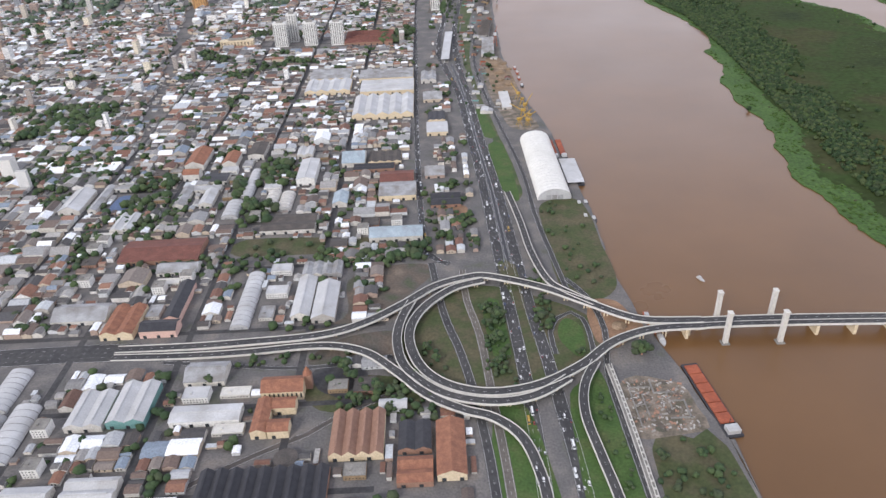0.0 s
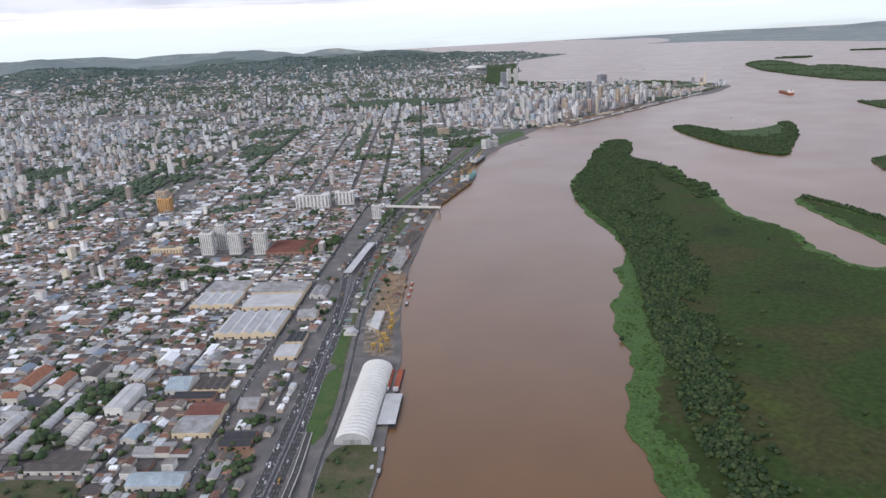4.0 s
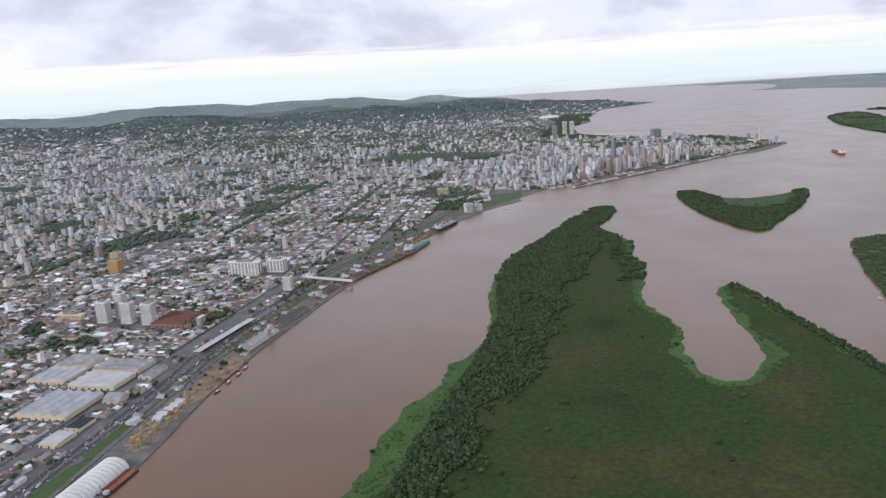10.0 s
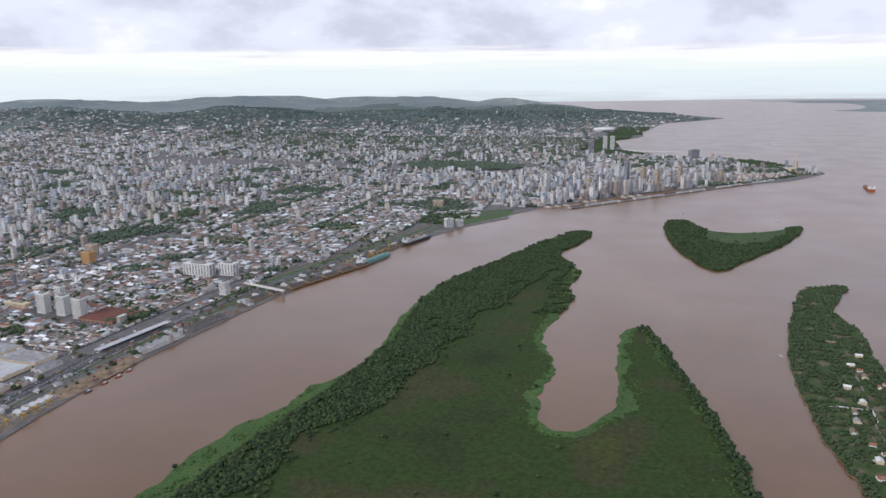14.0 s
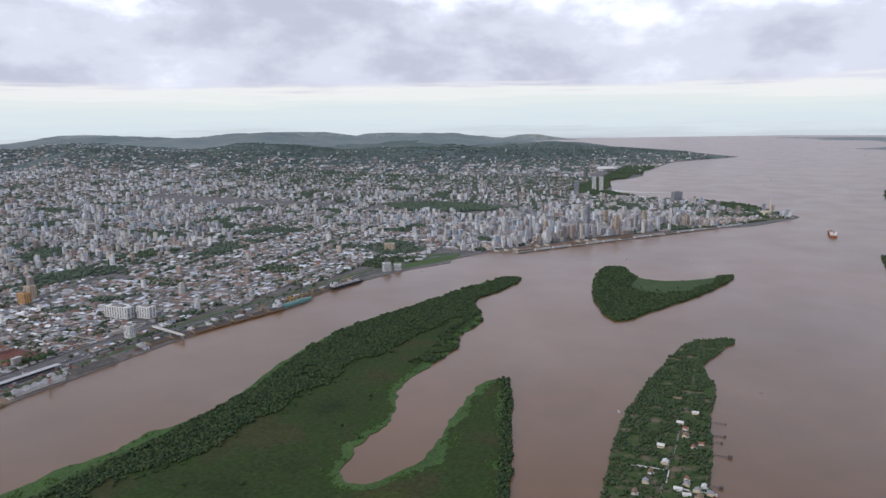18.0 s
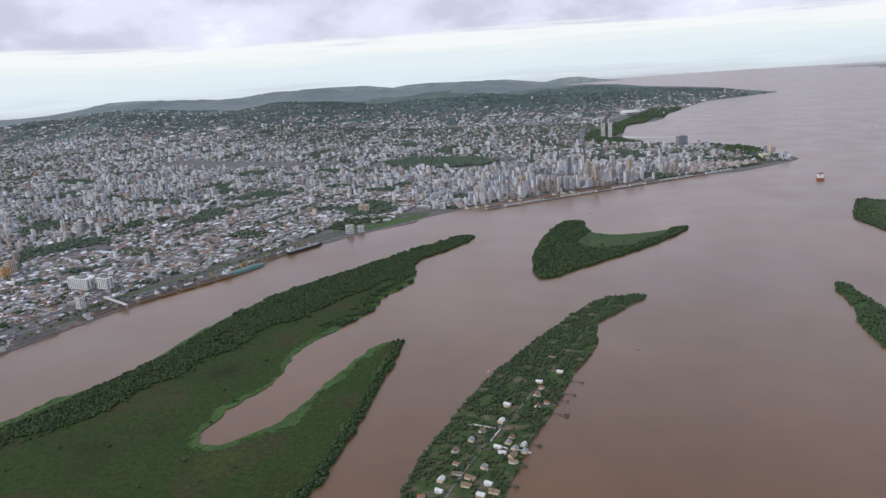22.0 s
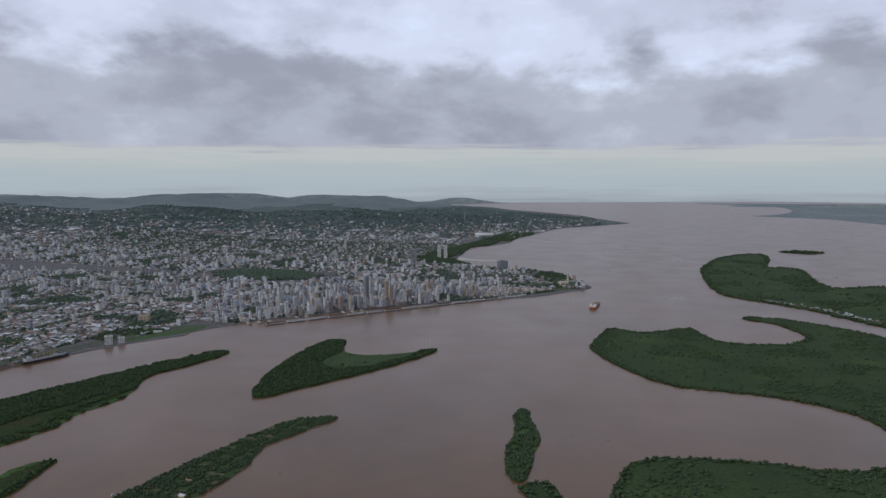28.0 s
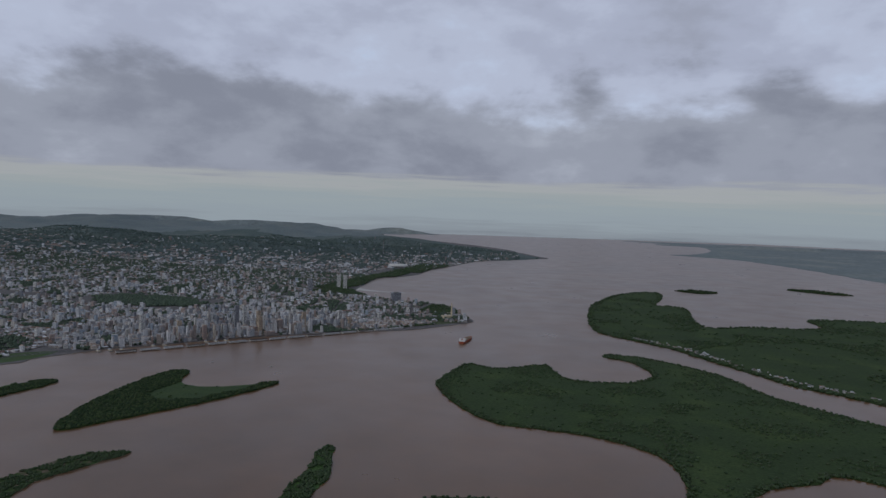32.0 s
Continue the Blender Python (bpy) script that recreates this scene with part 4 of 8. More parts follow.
def quarter(x0, y0, x1, y1, turn, pivot, bx, small, density, towers, top, keep, label, single=0, old=False, leaf=CITY_LEAF):
    """A quarter farther off: low houses, blocks and towers, trees between them."""
    p = district(x0, y0, x1, y1, bx, bx, 3.2, small)
    ok, m = free(p, turn, pivot)
    ok &= keep(m)
    # some streets are lined with trees
    px = (p[:, 0] + p[:, 2]) / 2
    walks = np.arange(x0 + bx * 1.3, x1, bx * 3.1)
    on_walk = (np.abs(px[:, None] - walks).min(1) < 2.0 + small * 0.22) & (patch(m, 170, 8.8) > -0.12)
    rows_of_trees = m[ok & on_walk]
    ok &= ~on_walk
    p, m = p[ok], m[ok]
    p = p + rng.uniform(0.1, 0.5, len(p))[:, None] * [1, 1, -1, -1]
    s = np.minimum(p[:, 2] - p[:, 0], p[:, 3] - p[:, 1])
    green = (patch(m, 45, 4.4) > 0.36) | (s < 1.0)
    b = (rng.uniform(0, 1, len(p)) < density(m)) & ~green
    trees = np.r_[m[~b], rows_of_trees, rows_of_trees]
    t3 = np.c_[trees, hill_height(trees) - 0.45]
    t3 = np.concatenate([t3 + np.c_[rng.uniform(-2.2, 2.2, (len(t3), 2)), np.zeros(len(t3))] for _ in range(2 if small < 5 else 1)])
    if len(t3) > 16000:
        t3 = t3[rng.uniform(0, 1, len(t3)) < 16000 / len(t3)]
    trees = t3
    woods("city_trees", t3, rng.uniform(0.9, 2.2, len(trees)) * (1.0 if small < 5 else 1.35), 0.3, leaf, "dark green trees between the buildings", shapes=CROWNS_FAR)
    p, m, s = p[b], m[b], s[b]
    g = hill_height(m)
    is_tower = rng.uniform(0, 1, len(p)) < towers(m)
    hgt = np.where(is_tower, (0.22 + 0.78 * rng.uniform(0, 1, len(p)) ** 2.1) * top(m), rng.uniform(0.8, 2.0, len(p)))
    # towers stand slim on their plots
    cx, cy = (p[:, 0] + p[:, 2]) / 2, (p[:, 1] + p[:, 3]) / 2
    widest = 3.0 if old else 2.3
    w = np.clip((p[:, 2] - p[:, 0]) / 2, 0.7, widest)
    d = np.clip((p[:, 3] - p[:, 1]) / 2, 0.7, widest)
    slim = np.stack([cx - w, cy - d, cx + w, cy + d], 1)
    buildings("city_houses", p[~is_tower], hgt[~is_tower], turn, pivot, g[~is_tower], label + ", low houses", FAR_WALL, FAR_ROOF, rng.uniform(0, 1, (~is_tower).sum()) < 0.6)
    if single:
        a, b = near_point(m)
        b = b if old else np.hypot(m[:, 0] - 60, m[:, 1] - 520)
        front = is_tower & (np.argsort(np.argsort(np.where(is_tower, b, 1e9))) < single)
        lone_towers(slim[front], hgt[front], turn, pivot, "old town" if old else "city quarter")
        is_tower &= ~front
    buildings("city_towers", slim[is_tower], hgt[is_tower], turn, pivot, g[is_tower], label + ", apartment towers", FAR_TOWER, TOWER_ROOF, np.zeros(is_tower.sum(), bool))


slope = math.atan2(1176 - 740, 442 - 108)


def near_point(m):
    """How far a place lies inside the old town on the point."""
    u = np.array([math.cos(slope), math.sin(slope)])
    q = m - (108, 737)
    return q @ u, q @ np.array([-u[1], u[0]])


def old_town(m):
    a, b = near_point(m)
    return (a > 40) & (a < 500) & (b > 13) & (b < 185 - 0.14 * a) & (m[:, 0] > 20)


quarter(60, 700, 700, 960, slope, (108, 737), 24, 3.9, lambda m: np.full(len(m), 0.84), lambda m: np.full(len(m), 0.62), lambda m: 7 + 10.5 * np.clip((near_point(m)[0] - 30) / 160, 0, 1) - 11.5 * np.clip((near_point(m)[0] - 310) / 120, 0, 1), old_town, "old town on the point", 240, True)
quarter(-700, 470, 340, 1120, 0.10, (0, 700), 28, 4.2, lambda m: 0.74 + 0.14 * (m[:, 0] > -150), lambda m: 0.012 + 0.27 * np.clip(np.maximum((-170 - m[:, 0]) / 130, (m[:, 1] - 835 + 0.15 * m[:, 0]) / 80), 0, 1), lambda m: np.full(len(m), 10.5), lambda m: ~old_town(m), "mixed city quarter", 150)
quarter(-700, 30, -330, 470, 0.0, (0, 0), 26, 4.0, lambda m: np.full(len(m), 0.78), lambda m: np.full(len(m), 0.14), lambda m: np.full(len(m), 9.5), lambda m: m[:, 0] < -332, "mixed city quarter")
quarter(-1000, 1000, 330, 2050, 0.3, (-200, 1400), 34, 5.6, lambda m: 0.72 - 0.25 * np.clip((m[:, 1] - 1350) / 400, 0, 1), lambda m: np.clip(0.34 - (m[:, 1] - 1120) / 1300, 0.05, 0.32), lambda m: np.full(len(m), 11.5), lambda m: ~old_town(m) & (m[:, 1] < 1762) & (m[:, 1] > 1120 - 0.1 * m[:, 0]) & (m[:, 0] > -905), "dense city quarter")
quarter(-1700, 300, -700, 1500, -0.1, (-1100, 900), 40, 7.0, lambda m: np.full(len(m), 0.66), lambda m: np.full(len(m), 0.16), lambda m: np.full(len(m), 11.0), lambda m: m[:, 0] < -702, "outer city quarter")
# suburb trees take the hills' leaf colours, with their painted haze
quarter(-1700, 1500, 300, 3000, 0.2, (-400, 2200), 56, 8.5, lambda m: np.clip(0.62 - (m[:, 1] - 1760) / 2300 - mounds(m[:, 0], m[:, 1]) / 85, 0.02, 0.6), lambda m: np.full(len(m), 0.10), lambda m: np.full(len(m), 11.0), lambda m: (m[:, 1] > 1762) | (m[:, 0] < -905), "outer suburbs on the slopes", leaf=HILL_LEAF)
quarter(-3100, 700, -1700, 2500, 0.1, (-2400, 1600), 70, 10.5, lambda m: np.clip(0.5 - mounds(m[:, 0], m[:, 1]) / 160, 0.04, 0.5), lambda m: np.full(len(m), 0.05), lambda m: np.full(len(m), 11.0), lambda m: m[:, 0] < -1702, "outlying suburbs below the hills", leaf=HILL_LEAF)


# ---- roads and ground patches by the river ----
GROUND = 0.45


def area(name, outline, mat, label, category, z=0.47, step=3.0, rough=0.25):
    o = shore(outline, step, rough)
    top = np.c_[o, np.full(len(o), z)]
    faces = []
    for a, b, c in tessellate_polygon([[Vector(v) for v in top]]):
        u, v = o[b] - o[a], o[c] - o[a]
        faces.append([a, b, c] if u[0] * v[1] - u[1] * v[0] > 0 else [a, c, b])
    return tagged(new(name, mesh_of(name, top, faces, mat)), label, category, kind="structure")


def sides(path):
    """Unit vectors to the left of a line of points, level."""
    t = np.gradient(path[:, :2], axis=0)
    t /= np.maximum(np.linalg.norm(t, axis=1), 1e-6)[:, None]
    return np.stack([-t[:, 1], t[:, 0]], 1)


def strip(path, left, right, lift, thick):
    """A band along a path between two offsets, as a closed solid."""
    s = sides(path)
    a, b = path[:, :2] + s * left, path[:, :2] + s * right
    z = path[:, 2] + lift
    n = len(path)
    v = np.concatenate([np.c_[a, z], np.c_[b, z], np.c_[b, z - thick], np.c_[a, z - thick]])
    f = []
    for i in range(n - 1):
        for k in range(4):
            p, q = k * n, ((k + 1) % 4) * n
            f.append([p + i, q + i, q + i + 1, p + i + 1])
    f += [[0, 3 * n, 2 * n, n], [n - 1, 2 * n - 1, 3 * n - 1, 4 * n - 1]]
    return v, f


def joined(pieces, name, mat):
    v, f, at = [], [], 0
    for pv, pf in pieces:
        v.append(pv)
        f += [[i + at for i in q] for q in pf]
        at += len(pv)
    return mesh_of(name, np.concatenate(v), f, mat)


def dashes(path, offset, lift, every=2.4, long=0.7, wide=0.05):
    d = np.r_[0, np.cumsum(np.linalg.norm(np.diff(path[:, :2], axis=0), axis=1))]
    out = []
    for a in np.arange(0.3, d[-1] - long, every):
        u = np.array([a, a + long])
        p = np.stack([np.interp(u, d, path[:, k]) for k in range(3)], 1)
        if np.linalg.norm(p[1] - p[0]) > 0.1:
            out.append(strip(p, offset + wide / 2, offset - wide / 2, lift, 0.01))
    return out


ROAD_COUNT = []  # each road lies a hair above the last
LANES = []  # lines that traffic follows: path, offset to the left


def road(points, width, label, lanes=2, mat=ASPHALT, name="road", traffic=True, z=0.49, edges=True):
    ROAD_COUNT.append(1)
    z += len(ROAD_COUNT) * 0.0008 - 0.02
    path = spline([(x, y, z) for x, y in points], step=5.0)
    ob = tagged(new(name, joined([strip(path, width / 2, -width / 2, 0, 0.02)], name, mat)), label, "road", kind="structure")
    for k in range(1, lanes):
        part("lane_marking", joined(dashes(path, width * (k / lanes - 0.5), 0.012), "lane_marking", PAINT), None, ob)["kind"] = "stuff"
    for side in (1, -1) if edges else ():
        part("edge_line", joined([strip(path, side * (width / 2 - 0.12), side * (width / 2 - 0.18), 0.012, 0.01) if side > 0 else strip(path, -width / 2 + 0.18, -width / 2 + 0.12, 0.012, 0.01)], "edge_line", PAINT), None, ob)
    if traffic:
        for k in range(lanes):
            LANES.append((path, width * ((k + 0.5) / lanes - 0.5), 1))
    return ob


def viaduct(points, width, label, piers=True, both=True):
    """A raised road: deck, two pale barriers, lane lines and a row of piers."""
    path = spline(points, step=1.6)
    thing = new("viaduct", None)
    thing.location = (path[0][0], path[0][1], 0)
    tagged(thing, label, "viaduct", group="viaducts of the interchange")
    path = path - np.array([path[0][0], path[0][1], 0])
    org = np.array([thing.location[0], thing.location[1], 0])
    part("deck", joined([strip(path, width / 2, -width / 2, 0, 0.28)], "deck", ASPHALT), None, thing, "dark asphalt deck")
    part("barrier", joined([strip(path, width / 2 + 0.10, width / 2 - 0.02, 0.2, 0.5)], "barrier", PALE_CONCRETE), None, thing, "pale concrete barrier")
    part("barrier", joined([strip(path, -width / 2 + 0.02, -width / 2 - 0.10, 0.2, 0.5)], "barrier", PALE_CONCRETE), None, thing, "pale concrete barrier")
    part("lane_marking", joined(dashes(path, 0.0, 0.012), "lane_marking", PAINT), None, thing, "white dashed line")["kind"] = "stuff"
    if piers:
        d = np.r_[0, np.cumsum(np.linalg.norm(np.diff(path[:, :2], axis=0), axis=1))]
        for a in np.arange(2.0, d[-1], 5.2):
            p = [np.interp(a, d, path[:, k]) for k in range(3)]
            if p[2] < 1.15:
                continue
            bm = bmesh.new()
            for s in (-0.5, 0.5):
                tube(bm, p[0] + s * 0.7, p[1], -0.6, p[2] - 0.4, 0.16, 0.16, 8)
            box(bm, p[0] - 0.7, p[1] - 0.2, p[2] - 0.5, p[0] + 0.7, p[1] + 0.2, p[2] - 0.27)
            part("pier", bm, CREAM, thing, "cream concrete pier")
    LANES.append((path + org, width * 0.25, 2))
    LANES.append((path + org, -width * 0.25, 2))
    return thing


PALE_EARTH = material("pale_earth", [(0.20, 0.165, 0.13), (0.27, 0.23, 0.19), (0.13, 0.11, 0.085), (0.10, 0.095, 0.065)], 0.95, 0.4, fine=3.0)
ORANGE_EARTH = material("orange_clay", [(0.24, 0.145, 0.088), (0.30, 0.185, 0.115), (0.19, 0.12, 0.08)], 0.95, 0.25, fine=2.5)
QUAY_STONE = material("worn_quay", [(0.13, 0.115, 0.10), (0.17, 0.15, 0.13), (0.10, 0.092, 0.08)], 0.9, 0.15, fine=1.5)
TOWER_WHITE = material("white_tower_render", [(0.58, 0.57, 0.54), (0.66, 0.65, 0.62)], 0.85, 0.4)
TOWER_PALE = material("pale_shed_wall", [(0.50, 0.48, 0.44), (0.58, 0.56, 0.52), (0.44, 0.41, 0.37)], 0.85, 0.5)
area("grass_verge", [(-11, 112), (-8, 134), (2, 143), (12, 144), (26, 136), (34, 128), (34, 120), (24, 110), (8, 104), (-3, 108)], DRY_GRASS, "worn grass and earth inside the interchange loop", "grass")
area("earth_lot", [(-40, 128), (-24, 130), (-14, 136), (-6, 146), (-2, 154), (-12, 156), (-24, 150), (-24, 134)], EARTH, "bare trodden earth beside the viaduct", "yard", 0.466)
area("earth_lot", [(-30, 118), (-13, 118), (-11, 128), (-24, 126)], EARTH, "bare earth between the viaduct arms", "yard", 0.466)
area("earth_lot", [(-29, 115), (-25, 118), (-18, 116), (-17, 112), (-20.5, 106.5), (-24, 108), (-27, 110)], ASPHALT, "dark cinder yard beside the church", "yard", 0.478)
area("grass_verge", [(9.8, 118), (8.6, 136), (12.4, 138), (13.4, 118)], GRASS, "green bushes strip inside the loop", "grass", 0.476)
area("grass_verge", [(27.8, 129.6), (30.0, 126.2), (29.6, 118.8), (27.6, 116.4), (24.9, 121.2), (24.6, 125.3), (25.9, 128.7)], GRASS, "small green grass island", "grass", 0.482, 1.0, 0.05)
area("grass_verge", [(13.7, 154), (17.9, 153), (18.6, 132), (19.4, 110), (16.9, 110), (16.6, 132)], DRY_GRASS, "yellow-green median between the carriageways", "grass", 0.474)
area("grass_verge", [(7, 60), (8, 100), (14, 103), (17, 90), (18, 60)], GRASS, "green grass strip beside the ramp", "grass", 0.472)
area("grass_verge", [(22.5, 60), (23, 100), (26, 108), (31, 112), (32, 90), (31, 60)], GRASS, "green grass under the ramps", "grass", 0.474)
area("grass_verge", [(-30, 113), (-12, 113), (-6, 106), (-8, 102), (-26, 104)], DRY_GRASS, "scrubby grass under the viaduct", "grass")
area("grass_verge", [(17.4, 205), (17.6, 231), (22.2, 231), (23.6, 210), (23.4, 188), (20.5, 192)], GRASS, "bright green verge beside the highway", "grass")
area("grass_verge", [(16.6, 238), (14.8, 266), (17.0, 268), (20.5, 245), (21.0, 238)], GRASS, "bright green verge beside the highway", "grass")
area("grass_verge", [(21.6, 192), (19.6, 232), (17.4, 268), (15.4, 300), (13.6, 330), (14.2, 372), (17.0, 410), (21, 440), (24.5, 436), (20.6, 400), (18.6, 360), (16.6, 322), (18.4, 280), (21.0, 250), (24.4, 210), (24.8, 192)], VERGE, "worn grass and earth between highway and riverside road", "grass", 0.464)
area("earth_lot", [(27.6, 245), (24.5, 262), (22, 284), (21, 330), (24, 334), (28, 330), (33, 284), (35, 262), (37, 244)], PALE_EARTH, "trodden pale earth of the riverside yards", "yard", 0.466)
area("dry_field", [(29, 138), (28, 172), (30, 186), (41, 186), (42.2, 160), (41, 140)], DRY_GRASS, "dry grass on the river bank", "grass")
area("dry_field", [(36, 40), (36, 90), (44, 92), (49.5, 90), (50, 40)], DRY_GRASS, "dry grass field on the river bank", "grass")
area("clay_yard", [(32.5, 121), (32, 127), (32.5, 132), (35, 136.6), (40, 135.4), (42, 130), (43.8, 124.8), (39, 120.5), (35.5, 118.4)], ORANGE_EARTH, "bare orange clay under the bridge ramps", "yard", 0.476, 2.0)
area("clay_yard", [(24.5, 284), (24, 330), (31.5, 330), (34.0, 284)], SAND, "orange sand yard on the quay", "yard")
area("rubble_yard", [(34, 93), (33.6, 100), (33.8, 107), (38, 109.5), (43, 108), (46.5, 106), (47.3, 100), (48, 94.5), (41, 93)], PALE_EARTH, "pale earth and broken concrete of a cleared yard", "yard", 0.476)
area("quay_apron", [(24, 335), (26, 425), (39, 520), (55, 632), (62, 634), (44.5, 523), (35, 440), (31.5, 338)], QUAY_STONE, "grey worn concrete quay apron", "quay", 0.468)
area("park_lawn", [(50, 690), (54, 730), (68, 764), (96, 790), (103, 776), (104, 758), (100, 742), (82, 704), (74, 696)], GRASS, "green park lawn behind the quay", "grass")
area("dry_field", [(-56, 164), (-56, 172), (-34, 172), (-8, 168), (-8, 160), (-34, 163)], DRY_GRASS, "scrubby open lot between sheds", "grass")
for k, (da, db, what, cover) in enumerate(((-6.2, -2.2, "green strip between railway and highway", GRASS), (6.4, 9.4, "worn green strip beside the highway", VERGE), (-12.0, -8.0, "gravel railway yard with sidings", EARTH))):
    mids = spline([(4.4, 385), (9.5, 425), (14, 462), (26, 530), (40, 600), (50, 655), (58, 700), (66, 725)][(0 if k == 1 else 1):], step=8.0)
    sv = sides(mids)
    edge_a, edge_b = mids - sv * da, mids - sv * db
    area("grass_verge" if k < 2 else "railway_yard", [tuple(q) for q in edge_a] + [tuple(q) for q in edge_b[::-1]], cover, what, "grass" if k < 2 else "yard", 0.462 + 0.003 * k, 3.0, 0.35)
area("clay_yard", [(2, 630), (6, 660), (20, 716), (30, 722), (26, 690), (14, 640)], EARTH, "bare car yard beside the railway", "yard", 0.464)
area("clay_yard", [(-0.6, 180), (0.0, 186.4), (7.0, 186.4), (6.8, 180.6)], ORANGE_EARTH, "orange earth lot beside the street", "yard", 0.479, 1.0)
area("park_lawn", [(398, 1140), (424, 1168), (438, 1190), (402, 1256), (362, 1330), (335, 1330), (350, 1260), (375, 1190)], VERGE, "worn green park ground on the point", "grass", 0.474, 6.0, 0.8)
area("earth_lot", [(428, 1165), (437, 1178), (442, 1190), (430, 1204), (424, 1186)], EARTH, "bare brown earth at the tip of the point", "yard", 0.48, 4.0, 0.4)
# pale sheet over the water: a sandy spit plus painted bright reflection
area("beach", [(118, 1570), (128, 1520), (180, 1485), (238, 1482), (236, 1476), (170, 1470), (122, 1490), (108, 1540)], PALE_CONCRETE, "pale sandy spit in the bay, water's reflection painted in", "beach", 0.3)

road([(13.5, 40), (15.4, 81), (15.6, 110), (15.0, 133), (14.2, 165), (13.4, 195), (12.0, 232), (9.4, 285), (3.8, 330), (2.6, 352), (4.4, 385), (9.5, 425), (14, 462), (26, 530), (40, 600), (50, 655), (58, 700), (72, 745), (95, 788), (118, 822), (160, 868), (210, 925), (262, 985)], 2.9, "dark asphalt highway with white lane lines", 3)
road([(21.6, 40), (22.2, 81), (21.6, 100), (20.8, 118), (19.6, 135), (18.6, 165), (17.6, 195), (15.4, 232), (13.0, 285), (11.0, 330), (11.2, 375), (14.0, 415), (18.5, 458), (30, 526), (44, 596), (54, 651), (62, 696), (76, 741), (99, 784), (122, 818), (163, 864)], 2.9, "dark asphalt highway with white lane lines", 3)
road([(16.8, 152), (16.4, 165), (15.5, 200), (13.7, 235), (11.2, 288), (8.0, 325)], 1.3, "dark railway bed between the carriageways", 1, DARK, "railway", False)
road([(1.5, 155), (-3.6, 160), (-5.7, 178), (-7.4, 235), (-8.4, 300), (-8.9, 374), (-9.4, 453), (-2, 520), (14, 600), (26, 660), (40, 720)], 2.0, "grey asphalt frontage street", 2)
road([(-56, 77), (-48, 86), (-41, 90.4), (-34.4, 94.2), (-27.4, 97.8), (-21.5, 102.4), (-13, 107), (-4, 110)], 1.5, "overgrown railway line on dark ballast", 1, OLD_ROOF, "railway", False)
road([(29.5, 140), (28.0, 160), (26.8, 180), (26.6, 208), (23.0, 250), (20.4, 280), (18.6, 320), (20.5, 360), (22, 400)], 1.5, "narrow brown-grey riverside road", 1)
road([(-420, 118), (-200, 121.6), (-102, 125.0), (-74, 125.2), (-56, 123.8)], 6.2, "wide grey asphalt avenue leading to the viaduct", 4)
road([(-62, 121.0), (-50, 119.2), (-30, 116.9), (-12, 119.4)], 1.4, "side lane of the avenue", 1)
road([(7.4, 50), (7.0, 82), (5.4, 102), (2.8, 119), (-0.6, 134), (-3.2, 156)], 2.0, "grey lower road through the interchange", 2)
road([(10.0, 50), (9.6, 82), (8.6, 102), (7.2, 125), (5.0, 139), (4.6, 152)], 1.8, "worn brown-grey lower road through the interchange", 2, QUAY_STONE)
road([(33, 40), (32.8, 80), (32.5, 96), (32.6, 111), (35, 125), (33.5, 138), (29.5, 146)], 1.5, "narrow asphalt road beside the ramp", 2)
road([(23.0, 117.5), (22.9, 124.8), (25.2, 130.0), (28.6, 132.0), (30.9, 129.4), (31.4, 124), (31.0, 117)], 1.3, "turning road round a grass island", 1, ASPHALT, traffic=False)
for x in STREET_X[:-1]:
    road([(x, 30), (x, 110), (x, 170), (x, 300), (x, 468)], 1.5, "grey asphalt street of the low quarter", 1, traffic=x > -110, edges=False)
for y in STREET_Y:
    road([(-330, y), (-100, y), (-10 if y > 132 else -14, y)], 1.3, "grey cross street of the low quarter", 1, traffic=False, z=0.4864, edges=False)

viaduct([(-74, 126.1, 0.56), (-58, 125.8, 0.72), (-45.7, 125.9, 1.05), (-28.3, 126.5, 1.7), (-18.7, 130.0, 1.9), (-10.1, 136.3, 2.0), (-2.3, 143.2, 2.0), (5.8, 146.4, 2.0), (11.1, 146.3, 2.0), (22.5, 140.8, 2.1), (31.8, 133.7, 2.3), (39.3, 127.5, 2.5), (45, 124.9, 2.6), (56, 123.8, 2.75)], 2.1, "curved raised asphalt road sweeping onto the bridge")
viaduct([(9.5, 144.6, 2.01), (1.6, 141.6, 2.0), (-5.6, 133.8, 1.97), (-8.4, 124.8, 1.95), (-6.2, 114.8, 1.93), (-0.7, 108.3, 1.93), (7.9, 105.3, 1.95), (17.9, 106.7, 2.0), (27.7, 112.0, 2.2), (35.1, 118.2, 2.4), (44.4, 121.7, 2.6), (56, 121.9, 2.75)], 2.0, "raised loop road curling round the interchange")
viaduct([(-8.0, 137.4, 1.96), (-10.4, 130, 1.95), (-11.0, 122, 1.93), (-8.7, 113.4, 1.92), (-1.6, 105.9, 1.92), (7.7, 102.7, 1.93), (16.4, 103.6, 1.97), (24, 108.2, 2.08)], 1.9, "outer raised loop road with pale barriers")
viaduct([(-74, 123.3, 0.56), (-58, 122.6, 0.72), (-45.1, 122.4, 1.05), (-27.9, 122.7, 1.7), (-18.2, 119.8, 1.85), (-11.4, 113.4, 1.86), (-4.6, 105.6, 1.86), (2.3, 101.0, 1.8), (8.2, 98.6, 1.6), (13.1, 93.4, 1.15), (15.4, 84, 0.62), (15.6, 74, 0.52)], 1.9, "raised ramp running down to the highway")
